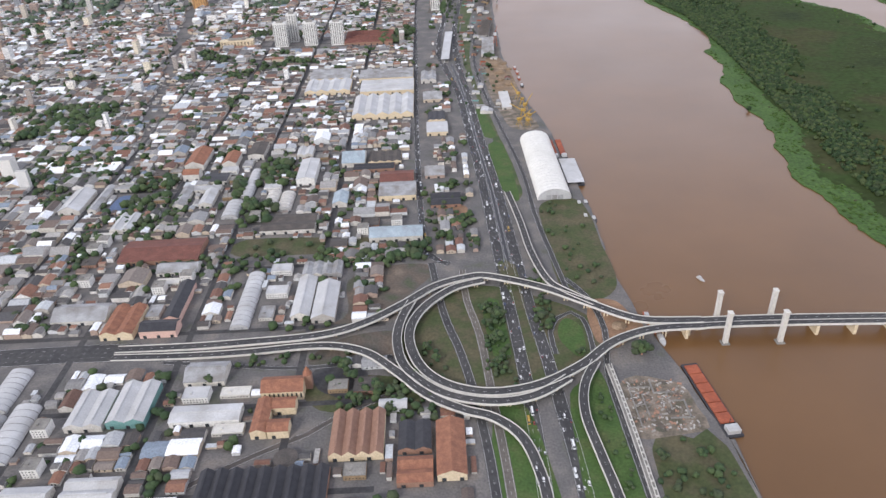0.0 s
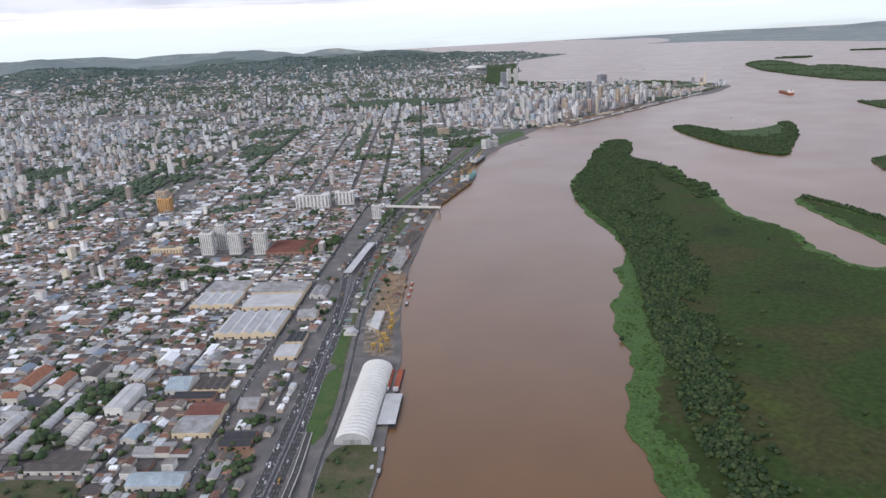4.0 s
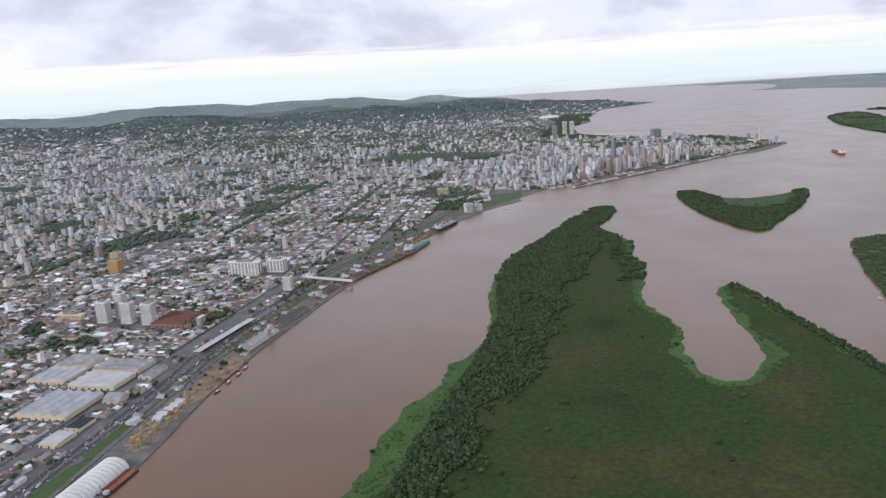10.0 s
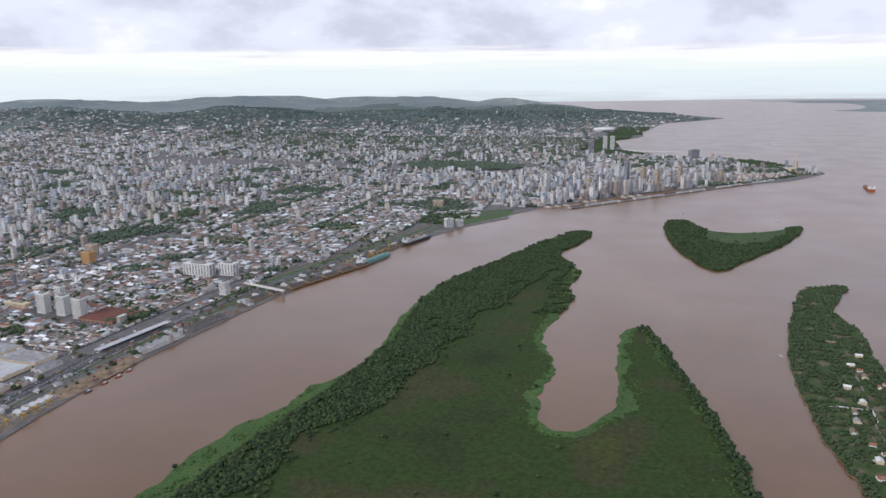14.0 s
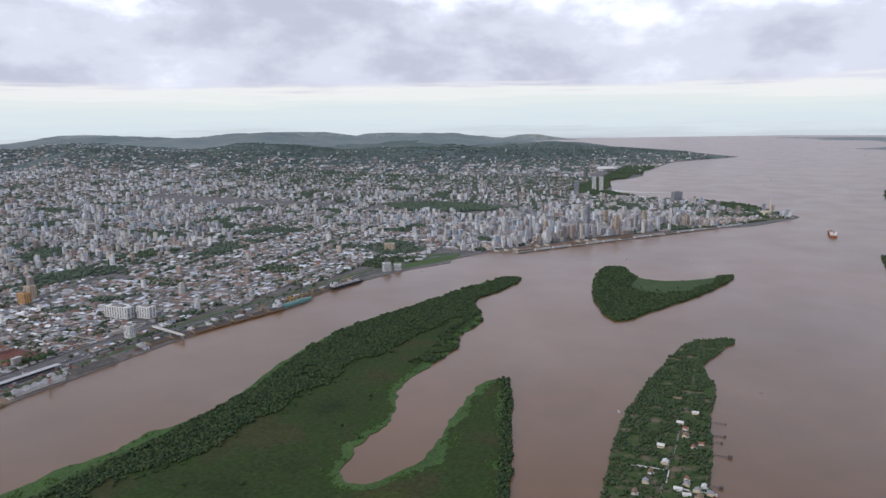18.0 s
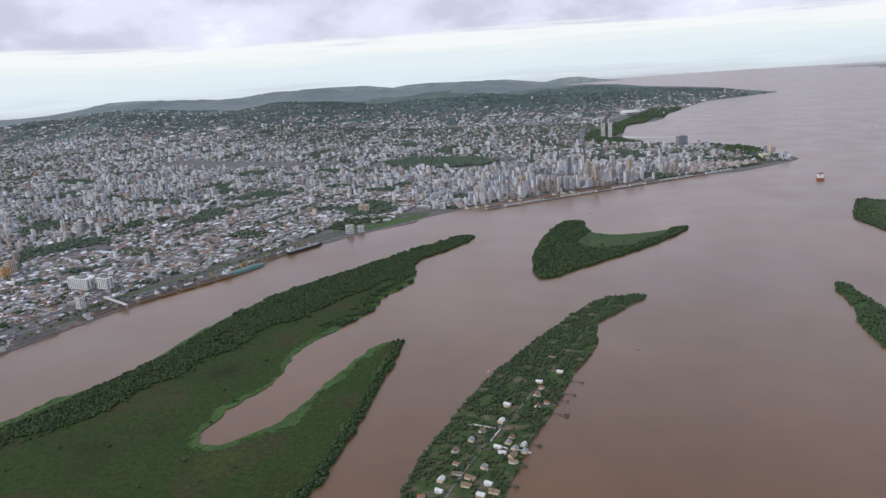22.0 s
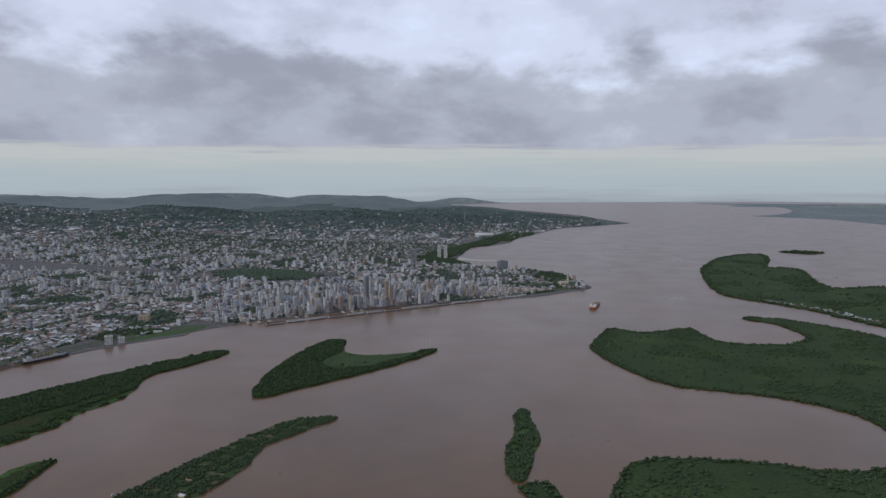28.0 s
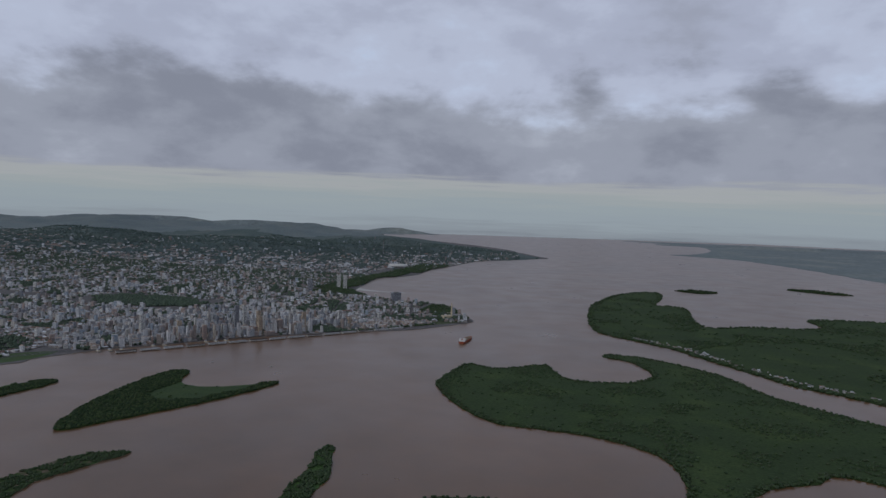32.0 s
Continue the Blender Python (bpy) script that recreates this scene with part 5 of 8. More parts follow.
viaduct([(20.4, 194, 0.55), (21.9, 175, 1.2), (22.7, 157.5, 1.8), (24.9, 143.8, 2.1), (28.5, 138.2, 2.2), (34.3, 132.4, 2.36)], 1.6, "raised ramp rising beside the highway")
viaduct([(30.4, 112.6, 2.22), (26.8, 106, 1.95), (25.5, 98.3, 1.6), (26.5, 88.3, 1.1), (27.6, 78.9, 0.7), (28.6, 60, 0.52)], 1.7, "curved raised ramp coming down from the bridge")

# a footway with white rails and cross slats beside the river ramp
footway = tagged(new("footway", None), "narrow footway with white rails and cross slats", "footway")
footway.location = (33.3, 60, 0)
line_of = spline([(0, -10, 0.62), (0.2, 10, 0.64), (0.3, 30, 0.7), (0.1, 44, 0.76), (-0.2, 53, 0.8)], step=3)
part("deck", joined([strip(line_of, 0.62, -0.62, 0, 0.2)], "deck", CONCRETE), None, footway)
for side in (0.62, -0.06, -0.62):
    part("rail", joined([strip(line_of, side + 0.05, side - 0.05, 0.2, 0.3)], "rail", PALE_CONCRETE), None, footway, "white rail")
for y in np.arange(-8, 52, 1.6):
    bm = bmesh.new()
    x = float(np.interp(y, line_of[:, 1], line_of[:, 0]))
    box(bm, x + 0.01, y, 0.85, x + 0.58, y + 0.35, 0.93)
    part("slat", bm, PALE_CONCRETE, footway)

# the lift bridge
bridge = tagged(new("lift_bridge", None), "concrete lift bridge with four pale towers over the river", "bridge")
bridge.location = (56, 122.8, 0)


def at_bridge(p):
    return np.array(p, float) - np.array([56, 122.8, 0])


for k, y in enumerate((123.75, 121.95)):
    p = spline([at_bridge(q) for q in [(56, y, 2.75), (66, y - 0.3, 2.9), (80, y - 0.9, 2.9), (100, y - 2.0, 2.8), (125, y - 3.4, 2.4), (160, y - 5.4, 1.4)]], step=3)
    part("deck", joined([strip(p, 0.88, -0.88, 0, 0.4)], "deck", ASPHALT), None, bridge, "dark asphalt deck")
    part("lane_marking", joined(dashes(p, 0.0, 0.012), "lane_marking", PAINT), None, bridge)["kind"] = "stuff"
    s = 1 if k == 0 else -1
    part("parapet", joined([strip(p, 0.96, 0.86, 0.2, 0.5) if s > 0 else strip(p, -0.86, -0.96, 0.2, 0.5)], "parapet", PALE_CONCRETE), None, bridge, "pale concrete parapet")
    LANES.append((p + np.array([56, 122.8, 0]), 0.42, 2))
    LANES.append((p + np.array([56, 122.8, 0]), -0.42, 2))
p = spline([at_bridge(q) for q in [(52, 122.9, 2.68), (66, 122.5, 2.92), (100, 120.8, 2.82), (160, 117.4, 1.42)]], step=3)
part("median", joined([strip(p, 0.05, -0.05, 0.06, 0.2)], "median", PALE_CONCRETE), None, bridge)
for x, y in ((59.6, 118.9), (60.2, 126.4), (71.2, 118.4), (72.2, 126.2)):
    bm = bmesh.new()
    cx, cy, _ = at_bridge((x, y, 0))
    for s in (-1, 1):
        box(bm, cx + s * 0.34 - 0.13, cy - 0.52, -0.5, cx + s * 0.34 + 0.13, cy + 0.52, 8.0, 0.05)
    box(bm, cx - 0.38, cy - 0.36, -0.5, cx + 0.38, cy + 0.36, 7.8, 0.05)
    tower = part("lift_tower", bm, PALE_CONCRETE, bridge, "pale concrete lift tower")
    bm = bmesh.new()
    box(bm, cx - 0.56, cy - 0.62, 7.95, cx + 0.56, cy + 0.62, 8.3, 0.05)
    part("tower_head", bm, PALE_CONCRETE, tower, "pale machine room head")
    bm = bmesh.new()
    box(bm, cx - 0.9, cy - 0.85, -0.6, cx + 0.9, cy + 0.85, 0.3, 0.08)
    part("footing", bm, CONCRETE, tower, "grey concrete footing in the water")
for x in (52, 80, 88, 96, 104, 112):
    bm = bmesh.new()
    cx, cy, _ = at_bridge((x, 122.8 - max(0, x - 66) * 0.055, 0))
    box(bm, cx - 0.35, cy - 1.9, -0.6, cx + 0.35, cy + 1.9, 2.35, 0.08)
    part("pier", bm, CREAM, bridge, "cream concrete bridge pier")


# ---- sheds, halls and houses ----
def gabled(bm_wall, bm_roof, x0, y0, x1, y1, h, rise, axis="x", over=0.12):
    """Walls with gables into one bmesh and two sloping roof slabs into another; the ridge runs along the axis."""
    if axis == "x":
        m = (y0 + y1) / 2
        pts = [(x0, y0, 0), (x0, y1, 0), (x0, y1, h), (x0, m, h + rise), (x0, y0, h)]
        pts2 = [(x1, y, z) for _, y, z in pts]
        slopes = [((x0 - over, y0 - over, h - over * rise / max(0.1, m - y0)), (x0 - over, m, h + rise), (x1 + over, m, h + rise), (x1 + over, y0 - over, h - over * rise / max(0.1, m - y0))),
                  ((x0 - over, m, h + rise), (x0 - over, y1 + over, h - over * rise / max(0.1, m - y0)), (x1 + over, y1 + over, h - over * rise / max(0.1, m - y0)), (x1 + over, m, h + rise))]
    else:
        m = (x0 + x1) / 2
        pts = [(x0, y0, 0), (x1, y0, 0), (x1, y0, h), (m, y0, h + rise), (x0, y0, h)]
        pts2 = [(x, y1, z) for x, _, z in pts]
        low = h - over * rise / max(0.1, m - x0)
        slopes = [((x0 - over, y0 - over, low), (m, y0 - over, h + rise), (m, y1 + over, h + rise), (x0 - over, y1 + over, low)),
                  ((m, y0 - over, h + rise), (x1 + over, y0 - over, low), (x1 + over, y1 + over, low), (m, y1 + over, h + rise))]
    a, b = [bm_wall.verts.new(p) for p in pts], [bm_wall.verts.new(p) for p in pts2]
    bm_wall.faces.new(a)
    bm_wall.faces.new(b[::-1])
    for i in range(5):
        if i not in (2, 3):
            bm_wall.faces.new((a[i], a[(i + 1) % 5], b[(i + 1) % 5], b[i]))
    for s in slopes:
        up = [bm_roof.verts.new((x, y, z + 0.06)) for x, y, z in s]
        dn = [bm_roof.verts.new((x, y, z)) for x, y, z in s]
        bm_roof.faces.new(up)
        bm_roof.faces.new(dn[::-1])
        for i in range(4):
            bm_roof.faces.new((up[i], up[(i + 1) % 4], dn[(i + 1) % 4], dn[i]))
    bmesh.ops.recalc_face_normals(bm_wall, faces=bm_wall.faces)
    bmesh.ops.recalc_face_normals(bm_roof, faces=bm_roof.faces)


HALL_RECTS = []  # ground taken by halls and sheds


def shed(x0, y0, x1, y1, h, label, bays=1, axis="y", roof=GREY_METAL, wall=HOUSE_WALL, rise=None, name="shed", vents=True, turn=0.0):
    """A hall of one or more gabled bays, with doors along its front and roof vents."""
    thing = tagged(new(name, None), label, name.replace("_", " "))
    HALL_RECTS.append((x0, y0, x1, y1))
    thing.matrix_world = pose((x0 + x1) / 2, (y0 + y1) / 2, GROUND, 0, 0, turn)
    w, d = (x1 - x0) / 2, (y1 - y0) / 2
    across = 2 * (w if axis == "y" else d) / bays
    rise = rise if rise is not None else across * 0.22
    for k in range(bays):
        bw, br = bmesh.new(), bmesh.new()
        if axis == "y":
            gabled(bw, br, -w + k * across, -d, -w + (k + 1) * across, d, h, rise, "y", 0.1 if bays == 1 else 0.0)
        else:
            gabled(bw, br, -w, -d + k * across, w, -d + (k + 1) * across, h, rise, "x", 0.1 if bays == 1 else 0.0)
        part("wall", bw, wall, thing)
        part("roof", br, roof, thing)
        if vents:
            bm = bmesh.new()
            c = -w + (k + 0.5) * across if axis == "y" else -d + (k + 0.5) * across
            if axis == "y":
                box(bm, c - 0.18, -d * 0.8, h + rise, c + 0.18, d * 0.8, h + rise + 0.2)
            else:
                box(bm, -w * 0.8, c - 0.18, h + rise, w * 0.8, c + 0.18, h + rise + 0.2)
            part("ridge_vent", bm, roof, thing)
    for u in np.arange(-w + 0.8, w - 0.5, 3.1):
        bm = bmesh.new()
        box(bm, u, -d - 0.05, 0, u + 0.75, -d + 0.02, min(0.8, h * 0.6))
        part("door", bm, GLASS, thing, "dark shed door")
    return thing


def arch_hall(x0, y0, x1, y1, h, label, ribs, mat, name="hall", wall=WHITE_METAL, steps=18, waist=0.985):
    """A long hall with a rounded roof, bulging between its ribs, closed by flat end walls."""
    thing = tagged(new(name, None), label, name.replace("_", " "))
    HALL_RECTS.append((x0, y0, x1, y1))
    thing.location = ((x0 + x1) / 2, y0, GROUND)
    w, length = (x1 - x0) / 2, y1 - y0
    prof = [(-math.cos(math.pi * i / steps), math.sin(math.pi * i / steps) ** 0.85) for i in range(steps + 1)]
    bay = length / ribs
    rows = []
    for r in range(ribs):
        for q, bulge in ((0.0, waist), (0.12, 1.0), (0.5, 1.012), (0.88, 1.0)):
            rows.append(((r + q) * bay, bulge))
    rows.append((length, waist))
    vs = [(a * w * b, y, c * h * b) for y, b in rows for a, c in prof]
    m = steps + 1
    fs = [[r * m + i, r * m + i + 1, (r + 1) * m + i + 1, (r + 1) * m + i] for r in range(len(rows) - 1) for i in range(steps)]
    part("membrane", mesh_of("membrane", vs, fs, mat, smooth=True), None, thing, "ribbed rounded roof skin")
    for r in range(ribs + 1):
        pv = []
        y = min(max(r * bay, 0.02), length - 0.02)
        for s in (-0.10, 0.10):
            pv += [(a * w * (waist + 0.01), y + s, c * h * (waist + 0.01) + 0.02) for a, c in prof]
        part("rib", mesh_of("rib", pv, [[i, i + 1, m + i + 1, m + i] for i in range(steps)], GREY_METAL), None, thing)
    for y in (0.06, length - 0.06):
        ev = [(a * w * 0.98, y, c * h * 0.98) for a, c in prof]
        e = part("end_wall", mesh_of("end_wall", ev, [list(range(m))], wall), None, thing, "flat arched end wall")
        for u in (-0.5, -0.15, 0.2):
            bm = bmesh.new()
            box(bm, u * w, y - 0.04, 0, u * w + 0.3 * w, y + 0.04, h * 0.42)
            part("gate", bm, GREY_METAL, e, "grey sheet gate")
    return thing


arch_hall(28.8, 187.6, 38.9, 233.0, 3.6, "huge white membrane hall with ribbed rounded roof", 24, WHITE, "membrane_hall", waist=0.95)
arch_hall(-50.0, 131.3, -45.6, 153.6, 1.6, "long white sheet-metal hall with a rounded roof", 12, WHITE_METAL)
arch_hall(-94.5, 107.3, -89.4, 119.6, 1.6, "grey-white hall with a rounded roof", 8, WHITE_METAL)
shed(-36.2, 133.8, -31.8, 150.0, 1.3, "white-roofed factory hall beside the avenue", 1, "y", WHITE_METAL)
shed(-31.2, 132.4, -25.8, 147.0, 1.5, "pale factory hall with a grey-white metal roof", 1, "y", WHITE_METAL)
shed(-36.0, 151.0, -26.0, 157.0, 1.3, "row of four small grey-roofed sheds by the street", 4, "y", GREY_METAL)
shed(-55.0, 112.6, -46.6, 118.8, 1.3, "grey-roofed warehouse by the avenue", 1, "x", GREY_METAL)
shed(-22.6, 90.6, -12.6, 101.8, 1.4, "old brick works with four brown ridged roofs", 4, "y", BRICKWORK, CREAM, 1.0)
shed(-45.0, 78.0, -22.0, 88.8, 1.2, "dark sawtooth-roofed factory behind the church", 9, "y", DARK, BRICKWORK, 0.8)
shed(-2.9, 85.0, 2.3, 98.0, 1.6, "old house with a long orange clay-tiled roof", 1, "y", CLAY, CREAM, name="clay_roofed_house", vents=False)
shed(-10.0, 84.0, -3.6, 90.0, 1.2, "brown clay-roofed row of old sheds", 2, "x", CLAY, BRICKWORK, vents=False)
shed(-10.0, 91.5, -3.8, 98.6, 1.1, "dark-roofed old brick workshop building", 2, "y", DARK, BRICKWORK, vents=False)
shed(-14.0, 102.5, -8.6, 105.2, 1.0, "small shed with a pale metal roof", 1, "x", WHITE_METAL, vents=False)
shed(-70.0, 129.8, -61.6, 134.0, 2.0, "pink rendered building with a dark roof", 1, "x", DARK, PINK, name="pink_building", vents=False)
shed(-66.0, 134.6, -62.4, 150.0, 1.8, "long dark-roofed wing of the pink building", 1, "y", DARK, PINK, vents=False)
shed(-79.0, 129.6, -71.5, 141.0, 1.6, "old building with an orange clay roof round a court", 2, "y", CLAY, CREAM, name="clay_roofed_house", vents=False)
shed(-32.5, 260.0, -8.9, 282.0, 1.8, "big cream factory hall with five pale ridged roofs", 5, "y", WHITE_METAL, CREAM, 1.2)
shed(-31.5, 288.0, -9.0, 303.0, 1.7, "wide flat-pitched white factory roof", 3, "x", WHITE_METAL, CREAM, 0.4)
shed(-33.0, 305.0, -9.4, 318.0, 1.7, "long pale grey factory roof", 4, "x", GREY_METAL, CREAM, 0.5)
shed(-55.0, 291.0, -36.0, 306.0, 1.6, "factory hall with rounded pale ridges", 4, "y", WHITE_METAL, CREAM, 0.9)
shed(-55.0, 308.0, -37.0, 322.0, 1.6, "grey-roofed factory hall with ridges", 3, "x", GREY_METAL, CREAM, 0.6)
shed(-20.0, 167.6, -5.4, 173.6, 1.6, "white warehouse with a blue-grey front roof", 1, "x", BLUE_METAL, TOWER_PALE)
shed(-45.0, 364.5, -20.5, 386.0, 1.6, "wide rust-red roofed factory", 6, "x", MAROON, BRICKWORK, 0.7)
shed(-3.8, 241.0, 3.8, 251.0, 1.5, "pale office building by the highway", 1, "x", WHITE_METAL, CREAM, 0.3)
shed(-3.4, 253.0, 3.2, 262.0, 1.4, "dark striped roof of a depot", 3, "y", DARK, CREAM, 0.3)
shed(-4.6, 206.0, 1.6, 213.0, 1.1, "grey-roofed workshop by the highway", 1, "x", GREY_METAL)
shed(-3.0, 186.0, 6.0, 194.0, 0.9, "low dark-roofed yard building", 2, "x", DARK, BRICKWORK, vents=False)
shed(-5.0, 276.0, 2.6, 284.0, 1.4, "grey hall beside the frontage street", 1, "x", GREY_METAL)
shed(-6.0, 300.0, 0.6, 312.0, 1.4, "grey hall beside the frontage street", 2, "y", GREY_METAL)
shed(23.6, 334.0, 29.6, 362.0, 1.3, "row of old riverside warehouses with steep grey gables", 5, "x", GREY_METAL, TOWER_PALE, 1.3, turn=-5)
shed(25.4, 368.0, 30.4, 396.0, 1.3, "row of old riverside warehouses with brown gables", 6, "x", OLD_ROOF, CONCRETE, 1.2, turn=-8)
shed(25.6, 264.0, 29.4, 282.0, 0.9, "row of small white-roofed site sheds", 5, "x", WHITE_METAL, vents=False)
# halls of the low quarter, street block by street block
shed(-86.6, 161.6, -65.2, 172.6, 1.3, "long brown-red roofed hall in the low quarter", 1, "x", MAROON, BRICKWORK, 1.0, vents=False)
shed(-95.4, 179.4, -89.2, 189.2, 1.2, "white hall with two narrow ridges", 2, "y", WHITE_METAL, TOWER_PALE)
shed(-116.0, 192.6, -109.4, 206.4, 1.4, "broad white-roofed storage hall", 1, "y", WHITE_METAL, TOWER_PALE)
shed(-107.0, 192.6, -104.4, 209.4, 1.3, "narrow grey school wing beside a court", 1, "y", GREY_METAL, TOWER_PALE, vents=False)
shed(-104.0, 206.8, -96.8, 209.8, 1.3, "narrow grey school wing behind a court", 1, "x", GREY_METAL, TOWER_PALE, vents=False)
area("sports_court", [(-101.4, 194.6), (-101.2, 203.6), (-96.2, 203.2), (-96.0, 195.2)], material("blue_court", [(0.09, 0.13, 0.22), (0.11, 0.15, 0.25)], 0.8, 0.5), "faded blue sports court", "court", 0.48, 2.0, 0.05)
shed(-85.4, 220.8, -79.0, 234.6, 2.0, "old clay-roofed mill with pale walls", 1, "y", CLAY, TOWER_PALE, vents=False)
shed(-72.6, 220.6, -68.0, 229.6, 2.2, "clay-roofed mill wing with pale walls", 1, "y", CLAY, TOWER_PALE, vents=False)
shed(-83.6, 212.6, -78.4, 217.0, 2.4, "pale corner house with an orange tiled roof", 1, "x", CLAY, TOWER_PALE, name="clay_roofed_house", vents=False)
shed(-76.4, 209.0, -68.6, 215.2, 1.2, "low hall with a black flat-pitched roof", 1, "x", DARK, TOWER_PALE, 0.3, vents=False)
shed(-65.4, 227.0, -60.0, 237.8, 2.0, "dark-roofed block with pale side walls", 1, "y", OLD_ROOF, TOWER_PALE, 0.5, vents=False)
shed(-81.2, 192.8, -77.8, 206.0, 1.3, "grey wing of a works round a yard", 1, "y", GREY_METAL, TOWER_PALE, vents=False)
shed(-77.4, 203.0, -69.0, 206.2, 1.3, "grey back wing of a works", 1, "x", GREY_METAL, TOWER_PALE, vents=False)
shed(-73.4, 192.8, -69.4, 202.6, 1.4, "bright white hall beside a works yard", 1, "y", WHITE_METAL, TOWER_PALE, vents=False)
arch_hall(-62.0, 197.4, -58.4, 217.0, 1.5, "long pale hall with a rounded roof", 9, WHITE_METAL)
arch_hall(-65.0, 185.0, -59.8, 195.0, 1.6, "short pale hall with a rounded roof", 5, WHITE_METAL)
arch_hall(-53.6, 189.0, -49.4, 200.8, 1.5, "pale ribbed hall, one of a pair", 6, TOWER_PALE)
arch_hall(-49.2, 188.4, -44.8, 199.4, 1.5, "pale ribbed hall, one of a pair", 6, TOWER_PALE)
shed(-45.4, 204.8, -39.6, 219.8, 2.6, "tall white workshop with a pale metal roof", 1, "y", WHITE_METAL, TOWER_WHITE, 0.6)
shed(-51.4, 174.8, -35.8, 184.2, 1.2, "wide old hall with a black roof", 2, "x", OLD_ROOF, TOWER_PALE, 0.5, vents=False)
shed(-74.4, 155.6, -63.8, 160.6, 1.1, "low hall with a pale grey roof", 1, "x", GREY_METAL, TOWER_PALE, vents=False)
shed(-18.6, 191.8, -7.4, 201.2, 1.8, "cream factory with a grey-white pitched roof", 1, "x", GREY_METAL, CREAM, 0.9, vents=False)
shed(-18.8, 202.0, -8.2, 209.6, 1.6, "factory wing with a dark maroon roof", 1, "x", MAROON, CREAM, 0.8, vents=False)
shed(-28.0, 212.4, -14.6, 217.0, 1.3, "black-roofed old works building", 2, "x", DARK, BRICKWORK, 0.5, vents=False)
shed(-23.6, 218.0, -12.6, 226.8, 1.2, "roofless brown old works with ridged bays", 4, "y", OLD_ROOF, CREAM, 0.5, vents=False)
shed(-32.2, 217.4, -24.6, 227.2, 1.6, "shed with a broad blue-grey metal roof", 1, "x", BLUE_METAL, TOWER_PALE, vents=False)
shed(-32.4, 189.2, -28.0, 196.8, 1.3, "small shed with a blue-grey metal roof", 1, "y", BLUE_METAL, TOWER_PALE, vents=False)
shed(-48.6, 226.4, -43.2, 233.6, 1.3, "pair of pale ridged sheds", 2, "y", WHITE_METAL, TOWER_PALE, vents=False)
arch_hall(-88.0, 93.4, -82.5, 108.5, 1.6, "grey-white hall with a rounded roof", 8, WHITE_METAL)
arch_hall(-91.4, 91.4, -88.2, 105.8, 1.4, "narrow grey-white hall with a rounded roof", 8, GREY_METAL)
shed(-79.0, 82.0, -70.5, 87.0, 1.3, "pale metal-roofed shed in the low quarter", 1, "x", WHITE_METAL, TOWER_PALE)
shed(-68.4, 83.0, -59.0, 88.5, 1.3, "pale metal-roofed shed in the low quarter", 2, "x", WHITE_METAL, TOWER_PALE)
shed(-75.0, 101.0, -67.6, 111.0, 1.4, "pale grey warehouse with a ridged roof", 2, "y", WHITE_METAL, TOWER_PALE)
shed(-67.0, 101.5, -59.5, 113.0, 1.6, "warehouse with teal walls and a pale roof", 2, "y", WHITE_METAL, TEAL)
shed(-54.6, 101.0, -41.0, 105.4, 1.5, "long white box-like store by the avenue", 1, "x", WHITE_METAL, TOWER_WHITE, 0.4)
shed(-93.0, 136.0, -80.0, 143.0, 1.3, "long grey-roofed hall by the avenue", 1, "x", GREY_METAL, TOWER_PALE)

for k in range(7):
    a, b = 28 + k * 4.1, 432 + k * 15.5
    shed(a - 3.0, b - 6.6, a + 3.0, b + 6.6, 1.3, "long dark-roofed port warehouse with ochre ends", 1, "y", OLD_ROOF, OCHRE, 0.9, name="port_warehouse", turn=-12 if k > 1 else -8)
for k in range(5):
    a, b = 46 + k * 2.2, 545 + k * 18
    shed(a - 2.6, b - 7, a + 2.6, b + 7, 1.3, "dark-roofed port warehouse with an ochre front", 1, "y", OLD_ROOF, OCHRE, 0.9, name="port_warehouse", turn=-9)
for x, y in ((66, 728), (73, 738), (70, 752)):
    shed(x - 4, y - 2.6, x + 4, y + 2.6, 1.0, "white-roofed low hall on the quay", 1, "x", WHITE_METAL, vents=False, turn=35)

# the station: a long pale canopy on columns between the carriageways
station = tagged(new("station_canopy", None), "long pale railway station roof between the highway lanes", "station")
station.matrix_world = pose(6.8, 352, GROUND, 0, 0, -4)
bm = bmesh.new()
box(bm, -1.9, -24, 1.7, 1.9, 24, 1.95, 0.05)
part("roof", bm, WHITE_METAL, station)
bm = bmesh.new()
box(bm, -1.5, -24, 0, 1.5, 24, 0.25)
part("platform", bm, CONCRETE, station)
bm = bmesh.new()
box(bm, -1.3, -20, 0.25, 1.3, 20, 1.5)
part("hall", bm, GLASS, station)
for y in np.arange(-22, 23, 4.4):
    for x in (-1.6, 1.6):
        bm = bmesh.new()
        tube(bm, x, y, 0.2, 1.75, 0.12, 0.12, 6)
        part("column", bm, CONCRETE, station)


